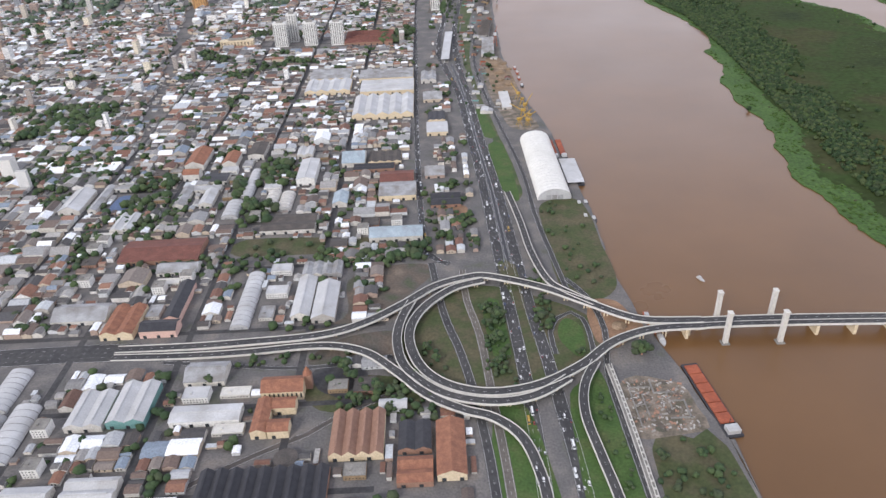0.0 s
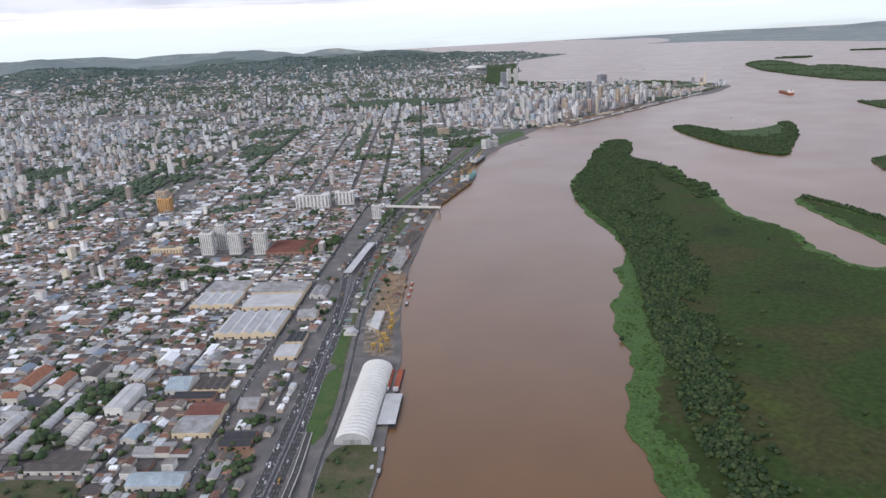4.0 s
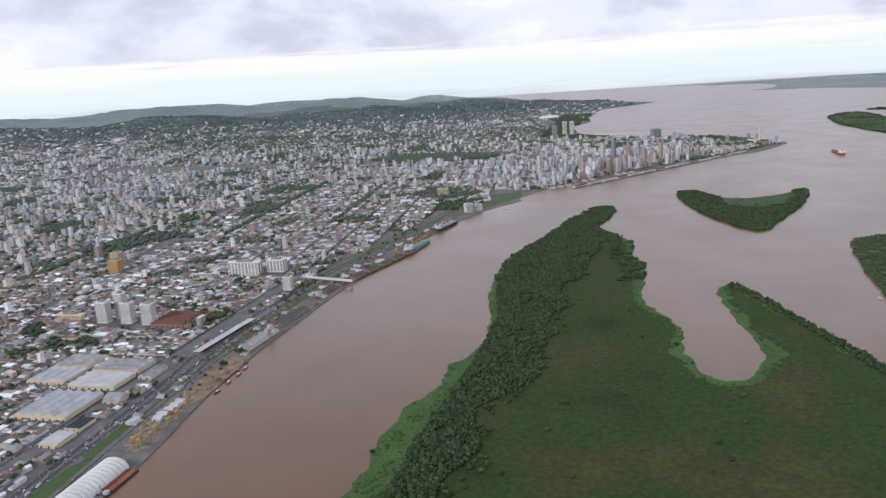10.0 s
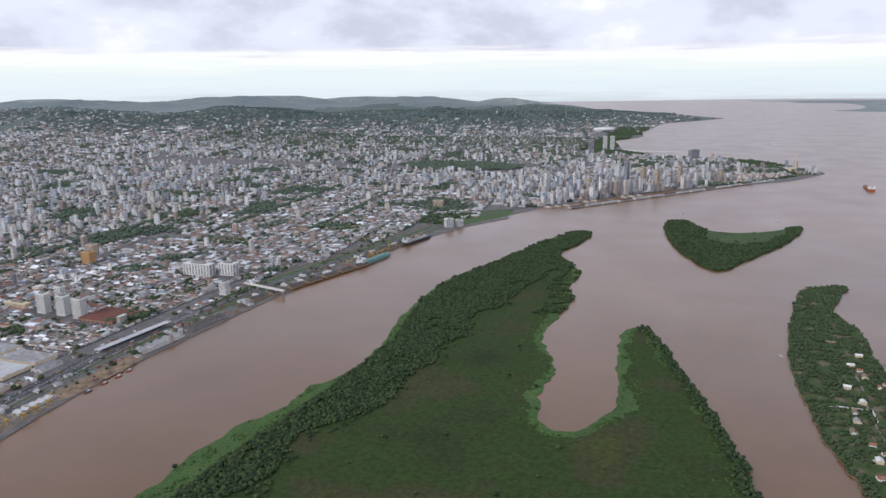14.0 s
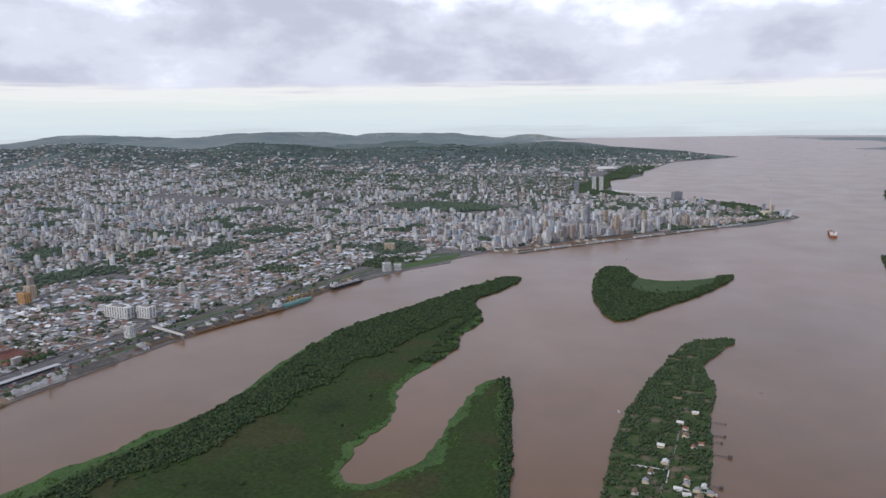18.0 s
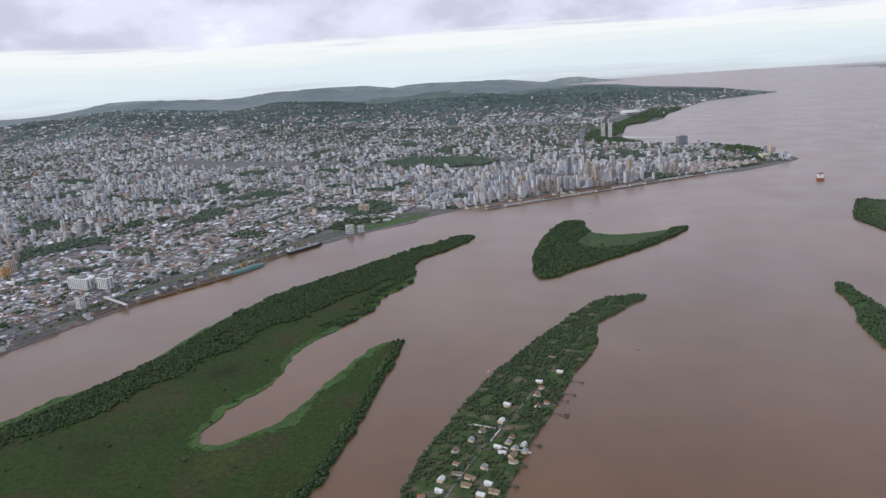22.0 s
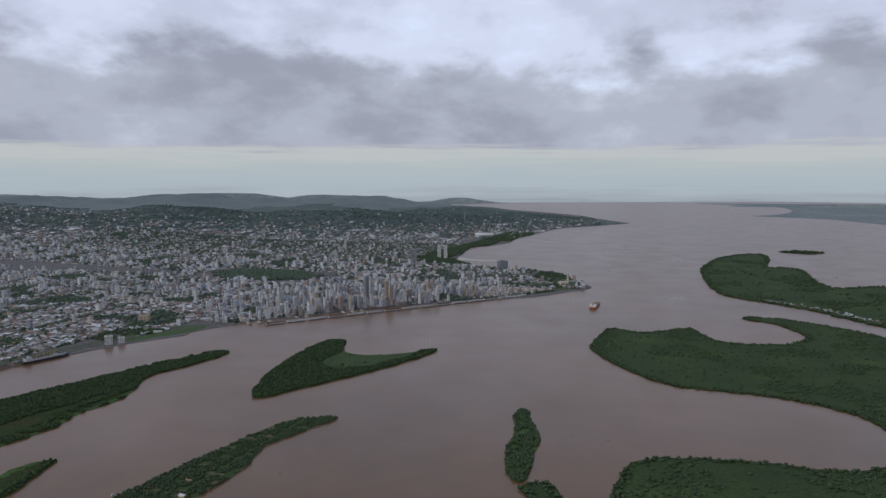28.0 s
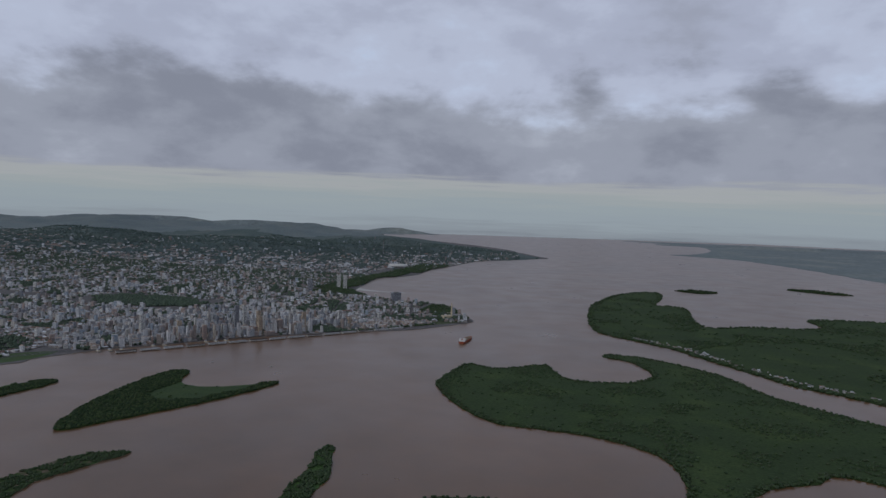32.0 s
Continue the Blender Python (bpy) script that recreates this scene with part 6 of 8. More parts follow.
def tower_block(x, y, wx, wy, h, label, wall=CREAM, turn=0.0, strips=5, name="apartment_tower", glass=GLASS, z=GROUND):
    """A tower with upright window bands, a parapet and a plant room on its roof."""
    thing = tagged(new(name, None), label, "tower")
    thing.matrix_world = pose(x, y, z, 0, 0, turn)
    bm = bmesh.new()
    box(bm, -wx / 2, -wy / 2, -0.5, wx / 2, wy / 2, h)
    part("wall", bm, wall, thing)
    for s in (-1, 1):
        for k in range(strips):
            u = -wx / 2 + (k + 0.5) * wx / strips
            bm = bmesh.new()
            for f in np.arange(0.7, h - 0.4, 0.62):
                box(bm, u - wx / strips * 0.26, s * wy / 2 - 0.03, f, u + wx / strips * 0.26, s * wy / 2 + 0.03, f + 0.34)
            part("window_column", bm, glass, thing, "column of dark windows")["kind"] = "stuff"
        for k in range(max(2, int(strips * wy / wx))):
            n = max(2, int(strips * wy / wx))
            v = -wy / 2 + (k + 0.5) * wy / n
            bm = bmesh.new()
            for f in np.arange(0.7, h - 0.4, 0.62):
                box(bm, s * wx / 2 - 0.03, v - wy / n * 0.24, f, s * wx / 2 + 0.03, v + wy / n * 0.24, f + 0.34)
            part("window_column", bm, glass, thing, "column of dark windows")["kind"] = "stuff"
    bm = bmesh.new()
    box(bm, -wx / 2 - 0.05, -wy / 2 - 0.05, h, wx / 2 + 0.05, wy / 2 + 0.05, h + 0.25)
    part("parapet", bm, wall, thing)
    bm = bmesh.new()
    box(bm, -wx * 0.25, -wy * 0.25, h + 0.25, wx * 0.25, wy * 0.25, h + 1.1)
    part("plant_room", bm, CONCRETE, thing)
    return thing


TOWER_TAN = material("tan_tower_render", [(0.46, 0.37, 0.27), (0.52, 0.42, 0.31)], 0.85, 0.4)
TOWER_GREY = material("grey_tower_render", [(0.24, 0.25, 0.27), (0.30, 0.31, 0.33)], 0.7, 0.4)
for x, y, h in ((-77.5, 371, 11.6), (-62.5, 371, 11.3), (-48.6, 369.5, 11.2)):
    tower_block(x, y, 6.6, 4.6, h, "white apartment tower with dark window columns", TOWER_WHITE, 0, 6)
tower_block(-72.5, 379, 5.0, 4.6, 14.0, "tall pale apartment tower behind the white ones", TOWER_WHITE, 0, 4)
tower_block(-45.5, 470.5, 22.0, 7.0, 8.0, "long white industrial block with window columns", TOWER_WHITE, 0, 9, "white_block")
tower_block(-25.5, 476.5, 12.0, 6.5, 8.2, "white industrial block beside the street", TOWER_WHITE, 0, 5, "white_block")
tower_block(2.2, 434.5, 5.2, 4.6, 8.0, "white silo tower beside the highway", TOWER_WHITE, 0, 4, "silo_tower")
tower_block(-146.0, 471, 8.0, 6.0, 9.5, "ochre apartment tower among low houses", material("ochre_render", [(0.50, 0.27, 0.10), (0.55, 0.32, 0.14)], 0.85, 0.4), 0, 5)
tower_block(-152.0, 481, 7.0, 6.0, 12.5, "tan apartment tower among low houses", TOWER_TAN, 0, 4)
tower_block(-101.0, 373, 17.0, 4.0, 3.4, "low cream apartment row with many windows", CREAM, 0, 10, "apartment_row")
tower_block(20.0, 777, 11.0, 7.0, 7.6, "cream office block near the quay", TOWER_TAN, 20, 7, "office_block")
tower_block(66.0, 681, 7.0, 5.5, 7.6, "white grain silo building on the quay", TOWER_WHITE, 45, 4, "silo_building")
tower_block(73.5, 689, 6.0, 4.5, 5.4, "pale silo wing on the quay", TOWER_WHITE, 45, 4, "silo_building")
tower_block(92, 1380, 8, 8, 27, "tall grey office tower over the park", TOWER_GREY, 20, 5)
tower_block(104, 1480, 7, 7, 27, "tall white twin office tower over the park", TOWER_WHITE, 20, 4)
tower_block(118, 1478, 7, 7, 27, "tall white twin office tower over the park", TOWER_WHITE, 20, 4)
tower_block(268, 1352, 16, 9, 15, "broad dark office block by the shore", TOWER_GREY, 40, 8, "office_block")
for x, y, h, wall in ((196, 968, 36, TOWER_GREY), (232, 962, 25, TOWER_TAN), (110, 905, 26, TOWER_WHITE), (285, 1078, 21, TOWER_WHITE), (306, 1062, 15, TOWER_TAN), (160, 905, 22, TOWER_TAN), (214, 990, 27, TOWER_TAN), (256, 1030, 23, TOWER_TAN), (140, 930, 24, TOWER_WHITE), (330, 1110, 16, TOWER_WHITE), (182, 1010, 29, TOWER_WHITE), (226, 1060, 24, TOWER_WHITE)):
    tower_block(x, y, 4.8, 4.4, h * 0.92, "tall old-town tower with rows of windows", wall, 53, 5)

# the footbridge with the conveyor, from the silo tower to the quay
conv = tagged(new("conveyor_bridge", None), "pale covered conveyor bridge over the highway to the quay", "conveyor bridge")
conv.matrix_world = pose(23, 447, GROUND, 0, 0, -14)
bm = bmesh.new()
box(bm, -18, -0.7, 2.6, 18, 0.7, 3.8, 0.08)
part("gallery", bm, PALE_CONCRETE, conv)
for x in (-14, -6, 3, 11, 17):
    bm = bmesh.new()
    box(bm, x - 0.3, -0.6, 0, x + 0.3, 0.6, 2.6)
    part("trestle", bm, CONCRETE, conv)

# church with its bell tower, and the convent behind it
church = tagged(new("church", None), "cream church with an orange clay roof and pointed bell tower", "church")
church.matrix_world = pose(-33.2, 109.6, GROUND, 0, 0, 0)
bw, br = bmesh.new(), bmesh.new()
gabled(bw, br, -4.6, -2.3, 3.8, 2.3, 2.3, 1.3, "x")
part("nave", bw, CREAM, church)
part("roof", br, CLAY, church)
bm = bmesh.new()
box(bm, 3.6, 0.6, 0, 5.2, 2.2, 3.6, 0.04)
t = part("bell_tower", bm, BRICKWORK, church)
bm = bmesh.new()
tube(bm, 4.4, 1.4, 3.6, 5.6, 1.0, 0.02, 8)
part("spire", bm, CLAY, t, "pointed orange spire")
for u in np.arange(-4.0, 3.4, 0.9):
    for s in (-1, 1):
        bm = bmesh.new()
        box(bm, u, s * 2.3 - 0.03, 0.6, u + 0.35, s * 2.3 + 0.03, 1.8)
        part("window", bm, GLASS, church)
shed(-38.0, 97.0, -35.0, 106.0, 1.9, "cream convent wing with a clay-tiled roof", 1, "y", CLAY, CREAM, name="convent", vents=False)
shed(-34.8, 97.0, -30.8, 100.2, 1.9, "cream convent wing with a clay-tiled roof", 1, "x", CLAY, CREAM, name="convent", vents=False)
shed(-34.8, 103.2, -30.4, 106.2, 1.9, "brown-roofed convent wing behind the church", 1, "x", CLAY, CREAM, name="convent", vents=False)

# single houses of the quarter nearest to the interchange
protos = {}
for i, (x0, y0, x1, y1) in enumerate(NEAR_PLOTS):
    w, d = x1 - x0, y1 - y0
    key = (round(min(w, 7) * 1.5), round(min(d, 7) * 1.5), i % 2)
    m = pose((x0 + x1) / 2, (y0 + y1) / 2, GROUND, 0, 0, 180 * (i % 2))
    if key in protos:
        copy_thing(protos[key], m)
        continue
    ww, dd, h = key[0] / 3 * 0.98, key[1] / 3 * 0.98, 0.55 + 0.05 * min(key[0], key[1]) + (0.3 if key[2] else 0)
    big = max(key[0], key[1]) > 6
    h_label = ("small warehouse with a pitched metal roof" if big else "small house with a pitched roof") + (" and pale walls" if key[2] else " and worn walls")
    thing = tagged(new("warehouse" if big else "house", None), h_label, "warehouse" if big else "house", group="houses of the low quarter")
    bw, br = bmesh.new(), bmesh.new()
    gabled(bw, br, -ww, -dd, ww, dd, h, min(ww, dd) * (0.22 if big else 0.36), "x" if ww > dd else "y", 0.08)
    part("wall", bw, HOUSE_WALL, thing)
    part("roof", br, HOUSE_ROOF, thing)
    for u in ((-0.5, 0.1) if not big else (-0.6, -0.2, 0.2)):
        bm = bmesh.new()
        box(bm, u * ww, -dd - 0.03, 0.25, u * ww + 0.3, -dd + 0.03, 0.6)
        part("window", bm, GLASS, thing)
    thing.matrix_basis = m
    protos[key] = thing


# sheds and lean-tos that fill the yards between the halls
taken = np.concatenate([LOW_PLOTS, np.array(HALL_RECTS), np.array([(4.4, -400, 60, 156), (-13, 103, 60, 156), (-130, 113.5, 0, 129.5), (-420, 112, -120, 128.5), (-38, 106, -27, 113), (-9.5, 155, -3, 470), (-101.5, 194, -95.5, 204), (-58, 161, -34, 172), (-24, 126, -10, 156), (-50, 84, -44.5, 90), (-45, 88.5, -38, 93), (-39, 91.5, -31, 96.5), (-32, 94.5, -24, 101), (-26, 98, -18, 106)])])

# flat-roofed blocks and workshops between the halls
def flat_block(w, d, h, label, wall, roof):
    thing = tagged(new("workshop", None), label, "workshop", group="flat blocks of the low quarter")
    bm = bmesh.new()
    box(bm, -w, -d, -0.2, w, d, h)
    part("wall", bm, wall, thing)
    bm = bmesh.new()
    box(bm, -w + 0.1, -d + 0.1, h, w - 0.1, d - 0.1, h + 0.03)
    for x0, y0, x1, y1 in ((-w, -d, w, -d + 0.1), (-w, d - 0.1, w, d), (-w, -d + 0.1, -w + 0.1, d - 0.1), (w - 0.1, -d + 0.1, w, d - 0.1)):
        box(bm, x0, y0, h, x1, y1, h + 0.14)
    box(bm, -w * 0.5, -d * 0.3, h + 0.03, -w * 0.5 + 0.5, -d * 0.3 + 0.4, h + 0.4)
    part("roof", bm, roof, thing)
    bm = bmesh.new()
    for u in np.arange(-w + 0.35, w - 0.4, 0.62):
        for z in np.arange(0.25, h - 0.3, 0.62):
            box(bm, u, -d - 0.03, z + 0.05, u + 0.26, -d + 0.02, z + 0.26)
    part("window_row", bm, GLASS, thing, "row of dark windows")
    return thing


blocks = [flat_block(2.6, 1.7, 1.5, "two-storey white block with a flat roof", TOWER_WHITE, WHITE_METAL), flat_block(1.6, 2.4, 0.9, "low grey workshop with a flat metal roof", TOWER_PALE, GREY_METAL), flat_block(2.0, 1.5, 1.1, "low ochre workshop with a flat concrete roof", OCHRE, CONCRETE),
          flat_block(3.0, 1.3, 0.8, "long low shed with a pale flat roof", TOWER_PALE, PALE_CONCRETE), flat_block(1.5, 1.5, 2.2, "narrow pale block of three storeys", TOWER_WHITE, CONCRETE), flat_block(2.2, 2.2, 0.9, "broad brick workshop with a dark flat roof", BRICKWORK, OLD_ROOF)]
half = [(2.6, 1.7), (1.6, 2.4), (2.0, 1.5), (3.0, 1.3), (1.5, 1.5), (2.2, 2.2)]
set_once, count = [False] * 6, 0
for k in range(1500):
    cx, cy, kind = rng.uniform(-100, -12), rng.uniform(70, 112) if k % 2 else rng.uniform(130, 230), int(rng.integers(0, 6))
    a, b = half[kind]
    if count >= 54 or min(abs(cx - q) for q in STREET_X) < a + 0.85 or min(abs(cy - q) for q in STREET_Y) < b + 0.75:
        continue
    if np.any((taken[:, 0] < cx + a + 0.15) & (taken[:, 2] > cx - a - 0.15) & (taken[:, 1] < cy + b + 0.15) & (taken[:, 3] > cy - b - 0.15)):
        continue
    taken = np.r_[taken, [(cx - a, cy - b, cx + a, cy + b)]]
    m = pose(cx, cy, GROUND)
    if set_once[kind]:
        copy_thing(blocks[kind], m)
    else:
        blocks[kind].matrix_basis, set_once[kind] = m, True
    count += 1
fill = []
for k in range(9000):
    cx, cy = rng.uniform(-135, -9.5) if k % 9 else rng.uniform(-13, 4.2), rng.uniform(58, 330) if k % 9 else rng.uniform(62, 103)
    a, b = (rng.uniform(0.55, 1.5), rng.uniform(0.45, 1.1)) if k % 2 else (rng.uniform(0.45, 1.1), rng.uniform(0.55, 1.9))
    if min(abs(cx - q) for q in STREET_X) < a + 0.85 or min(abs(cy - q) for q in STREET_Y) < b + 0.75:
        continue
    if np.any((taken[:, 0] < cx + a + 0.12) & (taken[:, 2] > cx - a - 0.12) & (taken[:, 1] < cy + b + 0.12) & (taken[:, 3] > cy - b - 0.12)):
        continue
    if patch(np.array([(cx, cy)]), 11, 6.6)[0] < -0.36:
        continue
    fill.append((cx - a, cy - b, cx + a, cy + b))
    taken = np.r_[taken, [fill[-1]]]
fill = np.array(fill)
buildings("yard_sheds", fill, rng.uniform(0.4, 0.95, len(fill)), 0, here, 0.45, "small sheds and lean-tos in the yards", WALL_MANY, ROOF_MANY, rng.uniform(0, 1, len(fill)) < 0.6)
spots = np.stack([rng.uniform(-135, -9.5, 2600), rng.uniform(60, 330, 2600)], 1)
spots = spots[patch(spots, 12, 1.9) > 0.2]
clear = ~np.array([np.any((taken[:, 0] < x + 0.3) & (taken[:, 2] > x - 0.3) & (taken[:, 1] < y + 0.3) & (taken[:, 3] > y - 0.3)) for x, y in spots])
spots = spots[clear]
woods("yard_trees", spots, rng.uniform(0.5, 1.3, len(spots)), 0.4, STREET_LEAF, "green trees in the yards between the halls")


# ---- by the water: yards, boats, ships ----
def hull(bm, length, beam, depth, bow=0.25, stern=0.06, rake=0.6):
    """A ship's hull with a pointed bow, along +y from 0."""
    ring_ = []
    for q in (0.0, stern, 0.3, 1 - bow, 1 - bow * 0.45, 1.0):
        half = beam / 2 * (0.8 if q == 0 else 1.0 if q <= 1 - bow else 0.72 if q < 1 else 0.02)
        y = q * length
        ring_.append([bm.verts.new(p) for p in ((-half, y + (rake if q == 1 else 0), depth), (half, y + (rake if q == 1 else 0), depth), (half * 0.85, y, -0.4), (-half * 0.85, y, -0.4))])
    for a, b in zip(ring_, ring_[1:]):
        for i in range(4):
            bm.faces.new((a[i], a[(i + 1) % 4], b[(i + 1) % 4], b[i]))
    bm.faces.new(ring_[0][::-1])
    bm.faces.new(ring_[-1])
    bmesh.ops.recalc_face_normals(bm, faces=bm.faces)


def ship(x, y, turn, length, beam, label, paint, deck, cranes, name="cargo_ship", house=WHITE_METAL):
    thing = tagged(new(name, None), label, "ship")
    thing.matrix_world = pose(x, y, 0, 0, 0, turn)
    bm = bmesh.new()
    hull(bm, length, beam, 2.0)
    part("hull", bm, paint, thing)
    bm = bmesh.new()
    box(bm, -beam * 0.42, length * 0.06, 2.0, beam * 0.42, length * 0.86, 2.12)
    part("deck", bm, deck, thing)
    for k in range(5):
        bm = bmesh.new()
        y0 = length * (0.24 + 0.12 * k)
        box(bm, -beam * 0.3, y0, 2.12, beam * 0.3, y0 + length * 0.09, 2.6, 0.05)
        part("hatch", bm, deck, thing)
    bm = bmesh.new()
    box(bm, -beam * 0.44, length * 0.05, 2.1, beam * 0.44, length * 0.17, 4.6, 0.08)
    box(bm, -beam * 0.5, length * 0.10, 4.6, beam * 0.5, length * 0.16, 5.5, 0.08)
    h = part("bridge_house", bm, house, thing, "pale bridge house")
    bm = bmesh.new()
    box(bm, -beam * 0.46, length * 0.158, 4.9, beam * 0.46, length * 0.163, 5.3)
    part("window_band", bm, GLASS, h)
    bm = bmesh.new()
    tube(bm, 0, length * 0.07, 4.6, 6.4, 0.7, 0.55, 8)
    part("funnel", bm, paint, thing)
    for k in range(cranes):
        yk = length * (0.30 + 0.15 * k)
        bm = bmesh.new()
        tube(bm, 0, yk, 2.1, 5.6, 0.35, 0.28, 8)
        c = part("deck_crane", bm, YELLOW, thing, "yellow deck crane")
        bm = bmesh.new()
        bar(bm, (0, yk, 5.2), (beam * 0.35, yk + 5.0, 7.4), 0.26)
        part("jib", bm, YELLOW, c)
    return thing


ship(51.2, 524, -9, 42, 6.5, "teal cargo ship with yellow deck cranes at the quay", TEAL, TEAL, 4)
ship(55.5, 598, -13, 40, 6.5, "dark cargo ship moored at the quay", DARK, GREY_METAL, 3)
ship(470, 1018, -1, 46, 8.0, "rust-red cargo ship with a white bridge house at anchor", RUST, SAND, 0, house=TOWER_WHITE)


def barge(x, y, turn, length, beam, label):
    thing = tagged(new("barge", None), label, "barge")
    thing.matrix_world = pose(x, y, 0, 0, 0, turn)
    bm = bmesh.new()
    box(bm, -beam / 2, 0, -0.4, beam / 2, length, 0.5, 0.08)
    part("hull", bm, DARK, thing, "dark steel hull")
    for k in range(6):
        bm = bmesh.new()
        a = length * (0.16 + 0.135 * k)
        box(bm, -beam * 0.40, a, 0.5, beam * 0.40, a + length * 0.125, 0.82, 0.05)
        part("hatch_cover", bm, RUST, thing, "orange-red hatch cover")
    bm = bmesh.new()
    box(bm, -beam * 0.36, length * 0.02, 0.5, beam * 0.36, length * 0.11, 1.5, 0.06)
    part("wheelhouse", bm, WHITE_METAL, thing, "white wheelhouse")
    bm = bmesh.new()
    tube(bm, 0, length * 0.13, 0.5, 2.4, 0.07, 0.05, 6)
    part("mast", bm, DARK, thing)
    return thing


barge(51.8, 92.0, 6, 20.5, 3.4, "long orange-red river barge moored at the bank")
for k, x in enumerate((38.9, 41.8)):
    barge(x, 216.8, 0, 15.4, 2.3, "rusty red cargo barge beside the white hall")


def boat(x, y, turn, length, label, paint):
    thing = tagged(new("boat", None), label, "boat", group="small boats")
    thing.matrix_world = pose(x, y, 0, 0, 0, turn)
    bm = bmesh.new()
    hull(bm, length, length * 0.34, 0.32, 0.35, 0.06, 0.2)
    part("hull", bm, paint, thing)
    bm = bmesh.new()
    box(bm, -length * 0.11, length * 0.2, 0.32, length * 0.11, length * 0.55, 0.85, 0.05)
    part("cabin", bm, WHITE_METAL, thing, "white cabin")
    bm = bmesh.new()
    tube(bm, 0, length * 0.3, 0.85, 1.5, 0.03, 0.02, 5)
    part("mast", bm, DARK, thing)
    return thing


boat(62.0, 144.2, 205, 2.3, "small white boat under way on the river", WHITE_METAL)
for x, y, paint, what in ((41.0, 178.5, RUST, "red"), (43.0, 177.0, DARK, "dark"), (40.6, 186.5, GREY_METAL, "grey"), (42.6, 186.8, DARK, "dark"), (36.6, 311.0, RUST, "red"), (36.4, 303.0, RUST, "red"), (36.6, 293.5, DARK, "dark"),
                          (45.6, 131.0, RUST, "red"), (45.8, 127.0, RUST, "red"), (46.6, 122.8, WHITE_METAL, "white"), (36.2, 318.0, RUST, "red")):
    boat(x, y, 180, 4.0, what + " workboat moored at the bank", paint)
boat(322.6, 426, 20, 3.0, "white boat anchored beside the island", WHITE_METAL)
for x, y in ((268, 812), (330, 818), (96, 842), (128, 815), (190, 880), (214, 905), (176, 862)):
    boat(x, y, 120, 3.4, "small white boat out on the river", WHITE_METAL)

dock = tagged(new("floating_dock", None), "white-roofed floating dock beside the membrane hall", "dock")
dock.location = (41.9, 205.4, 0)
bm = bmesh.new()
box(bm, -2.7, -9, -0.4, 2.7, 9, 0.4, 0.06)
part("pontoon", bm, DARK, dock)
bm = bmesh.new()
box(bm, -2.6, -8.8, 1.25, 2.6, 8.8, 1.4, 0.04)
part("roof", bm, WHITE_METAL, dock, "flat white roof")
for x in (-2.3, 2.3):
    for y in np.arange(-8, 8.1, 4):
        bm = bmesh.new()
        tube(bm, x, y, 0.4, 1.3, 0.1, 0.1, 6)
        part("post", bm, DARK, dock)


def yard_crane(x, y, turn, h, label):
    thing = tagged(new("yard_crane", None), label, "crane", group="yellow cranes on the quay")
    thing.matrix_world = pose(x, y, GROUND, 0, 0, turn)
    for sx in (-0.8, 0.8):
        for sy in (-0.8, 0.8):
            bm = bmesh.new()
            bar(bm, (sx, sy, 0), (sx * 0.4, sy * 0.4, h), 0.14)
            part("leg", bm, YELLOW, thing)
    bm = bmesh.new()
    box(bm, -0.6, -0.8, h, 0.6, 0.8, h + 0.8, 0.05)
    part("cab", bm, YELLOW, thing)
    bm = bmesh.new()
    bar(bm, (0, 0.6, h + 0.5), (0, 5.0, h + 3.2), 0.2)
    bar(bm, (0, 0.6, h + 0.2), (0, 5.0, h + 3.1), 0.1)
    part("jib", bm, YELLOW, thing)
    return thing


for x, y, turn in ((33.2, 246, 20), (34.4, 251, 200), (32.6, 256, 90), (34.2, 262, -40), (33.8, 268, 160), (33.0, 275, 30), (30.2, 247, -70)):
    yard_crane(x, y, turn, 2.2, "yellow lattice crane standing on the quay yard")
for x, y, turn in ((49, 548, -60), (53, 575, -80), (46, 518, -100)):
    yard_crane(x, y, turn, 4.4, "tall yellow harbour crane on the quay")


def heap(x, y, r, h, mat, label):
    bm = bmesh.new()
    made = bmesh.ops.create_icosphere(bm, subdivisions=3, radius=1.0)["verts"]
    for v in made:
        k = 1 + 0.3 * noise.noise(v.co * 2 + Vector((x, y, 0)))
        v.co = Vector((v.co.x * r * k, v.co.y * r * k, max(-0.1, v.co.z) * h * k))
    ob = part("sand_heap", bm, mat)
    ob.location = (x, y, GROUND)
    return tagged(ob, label, "heap", group="heaps on the quay")


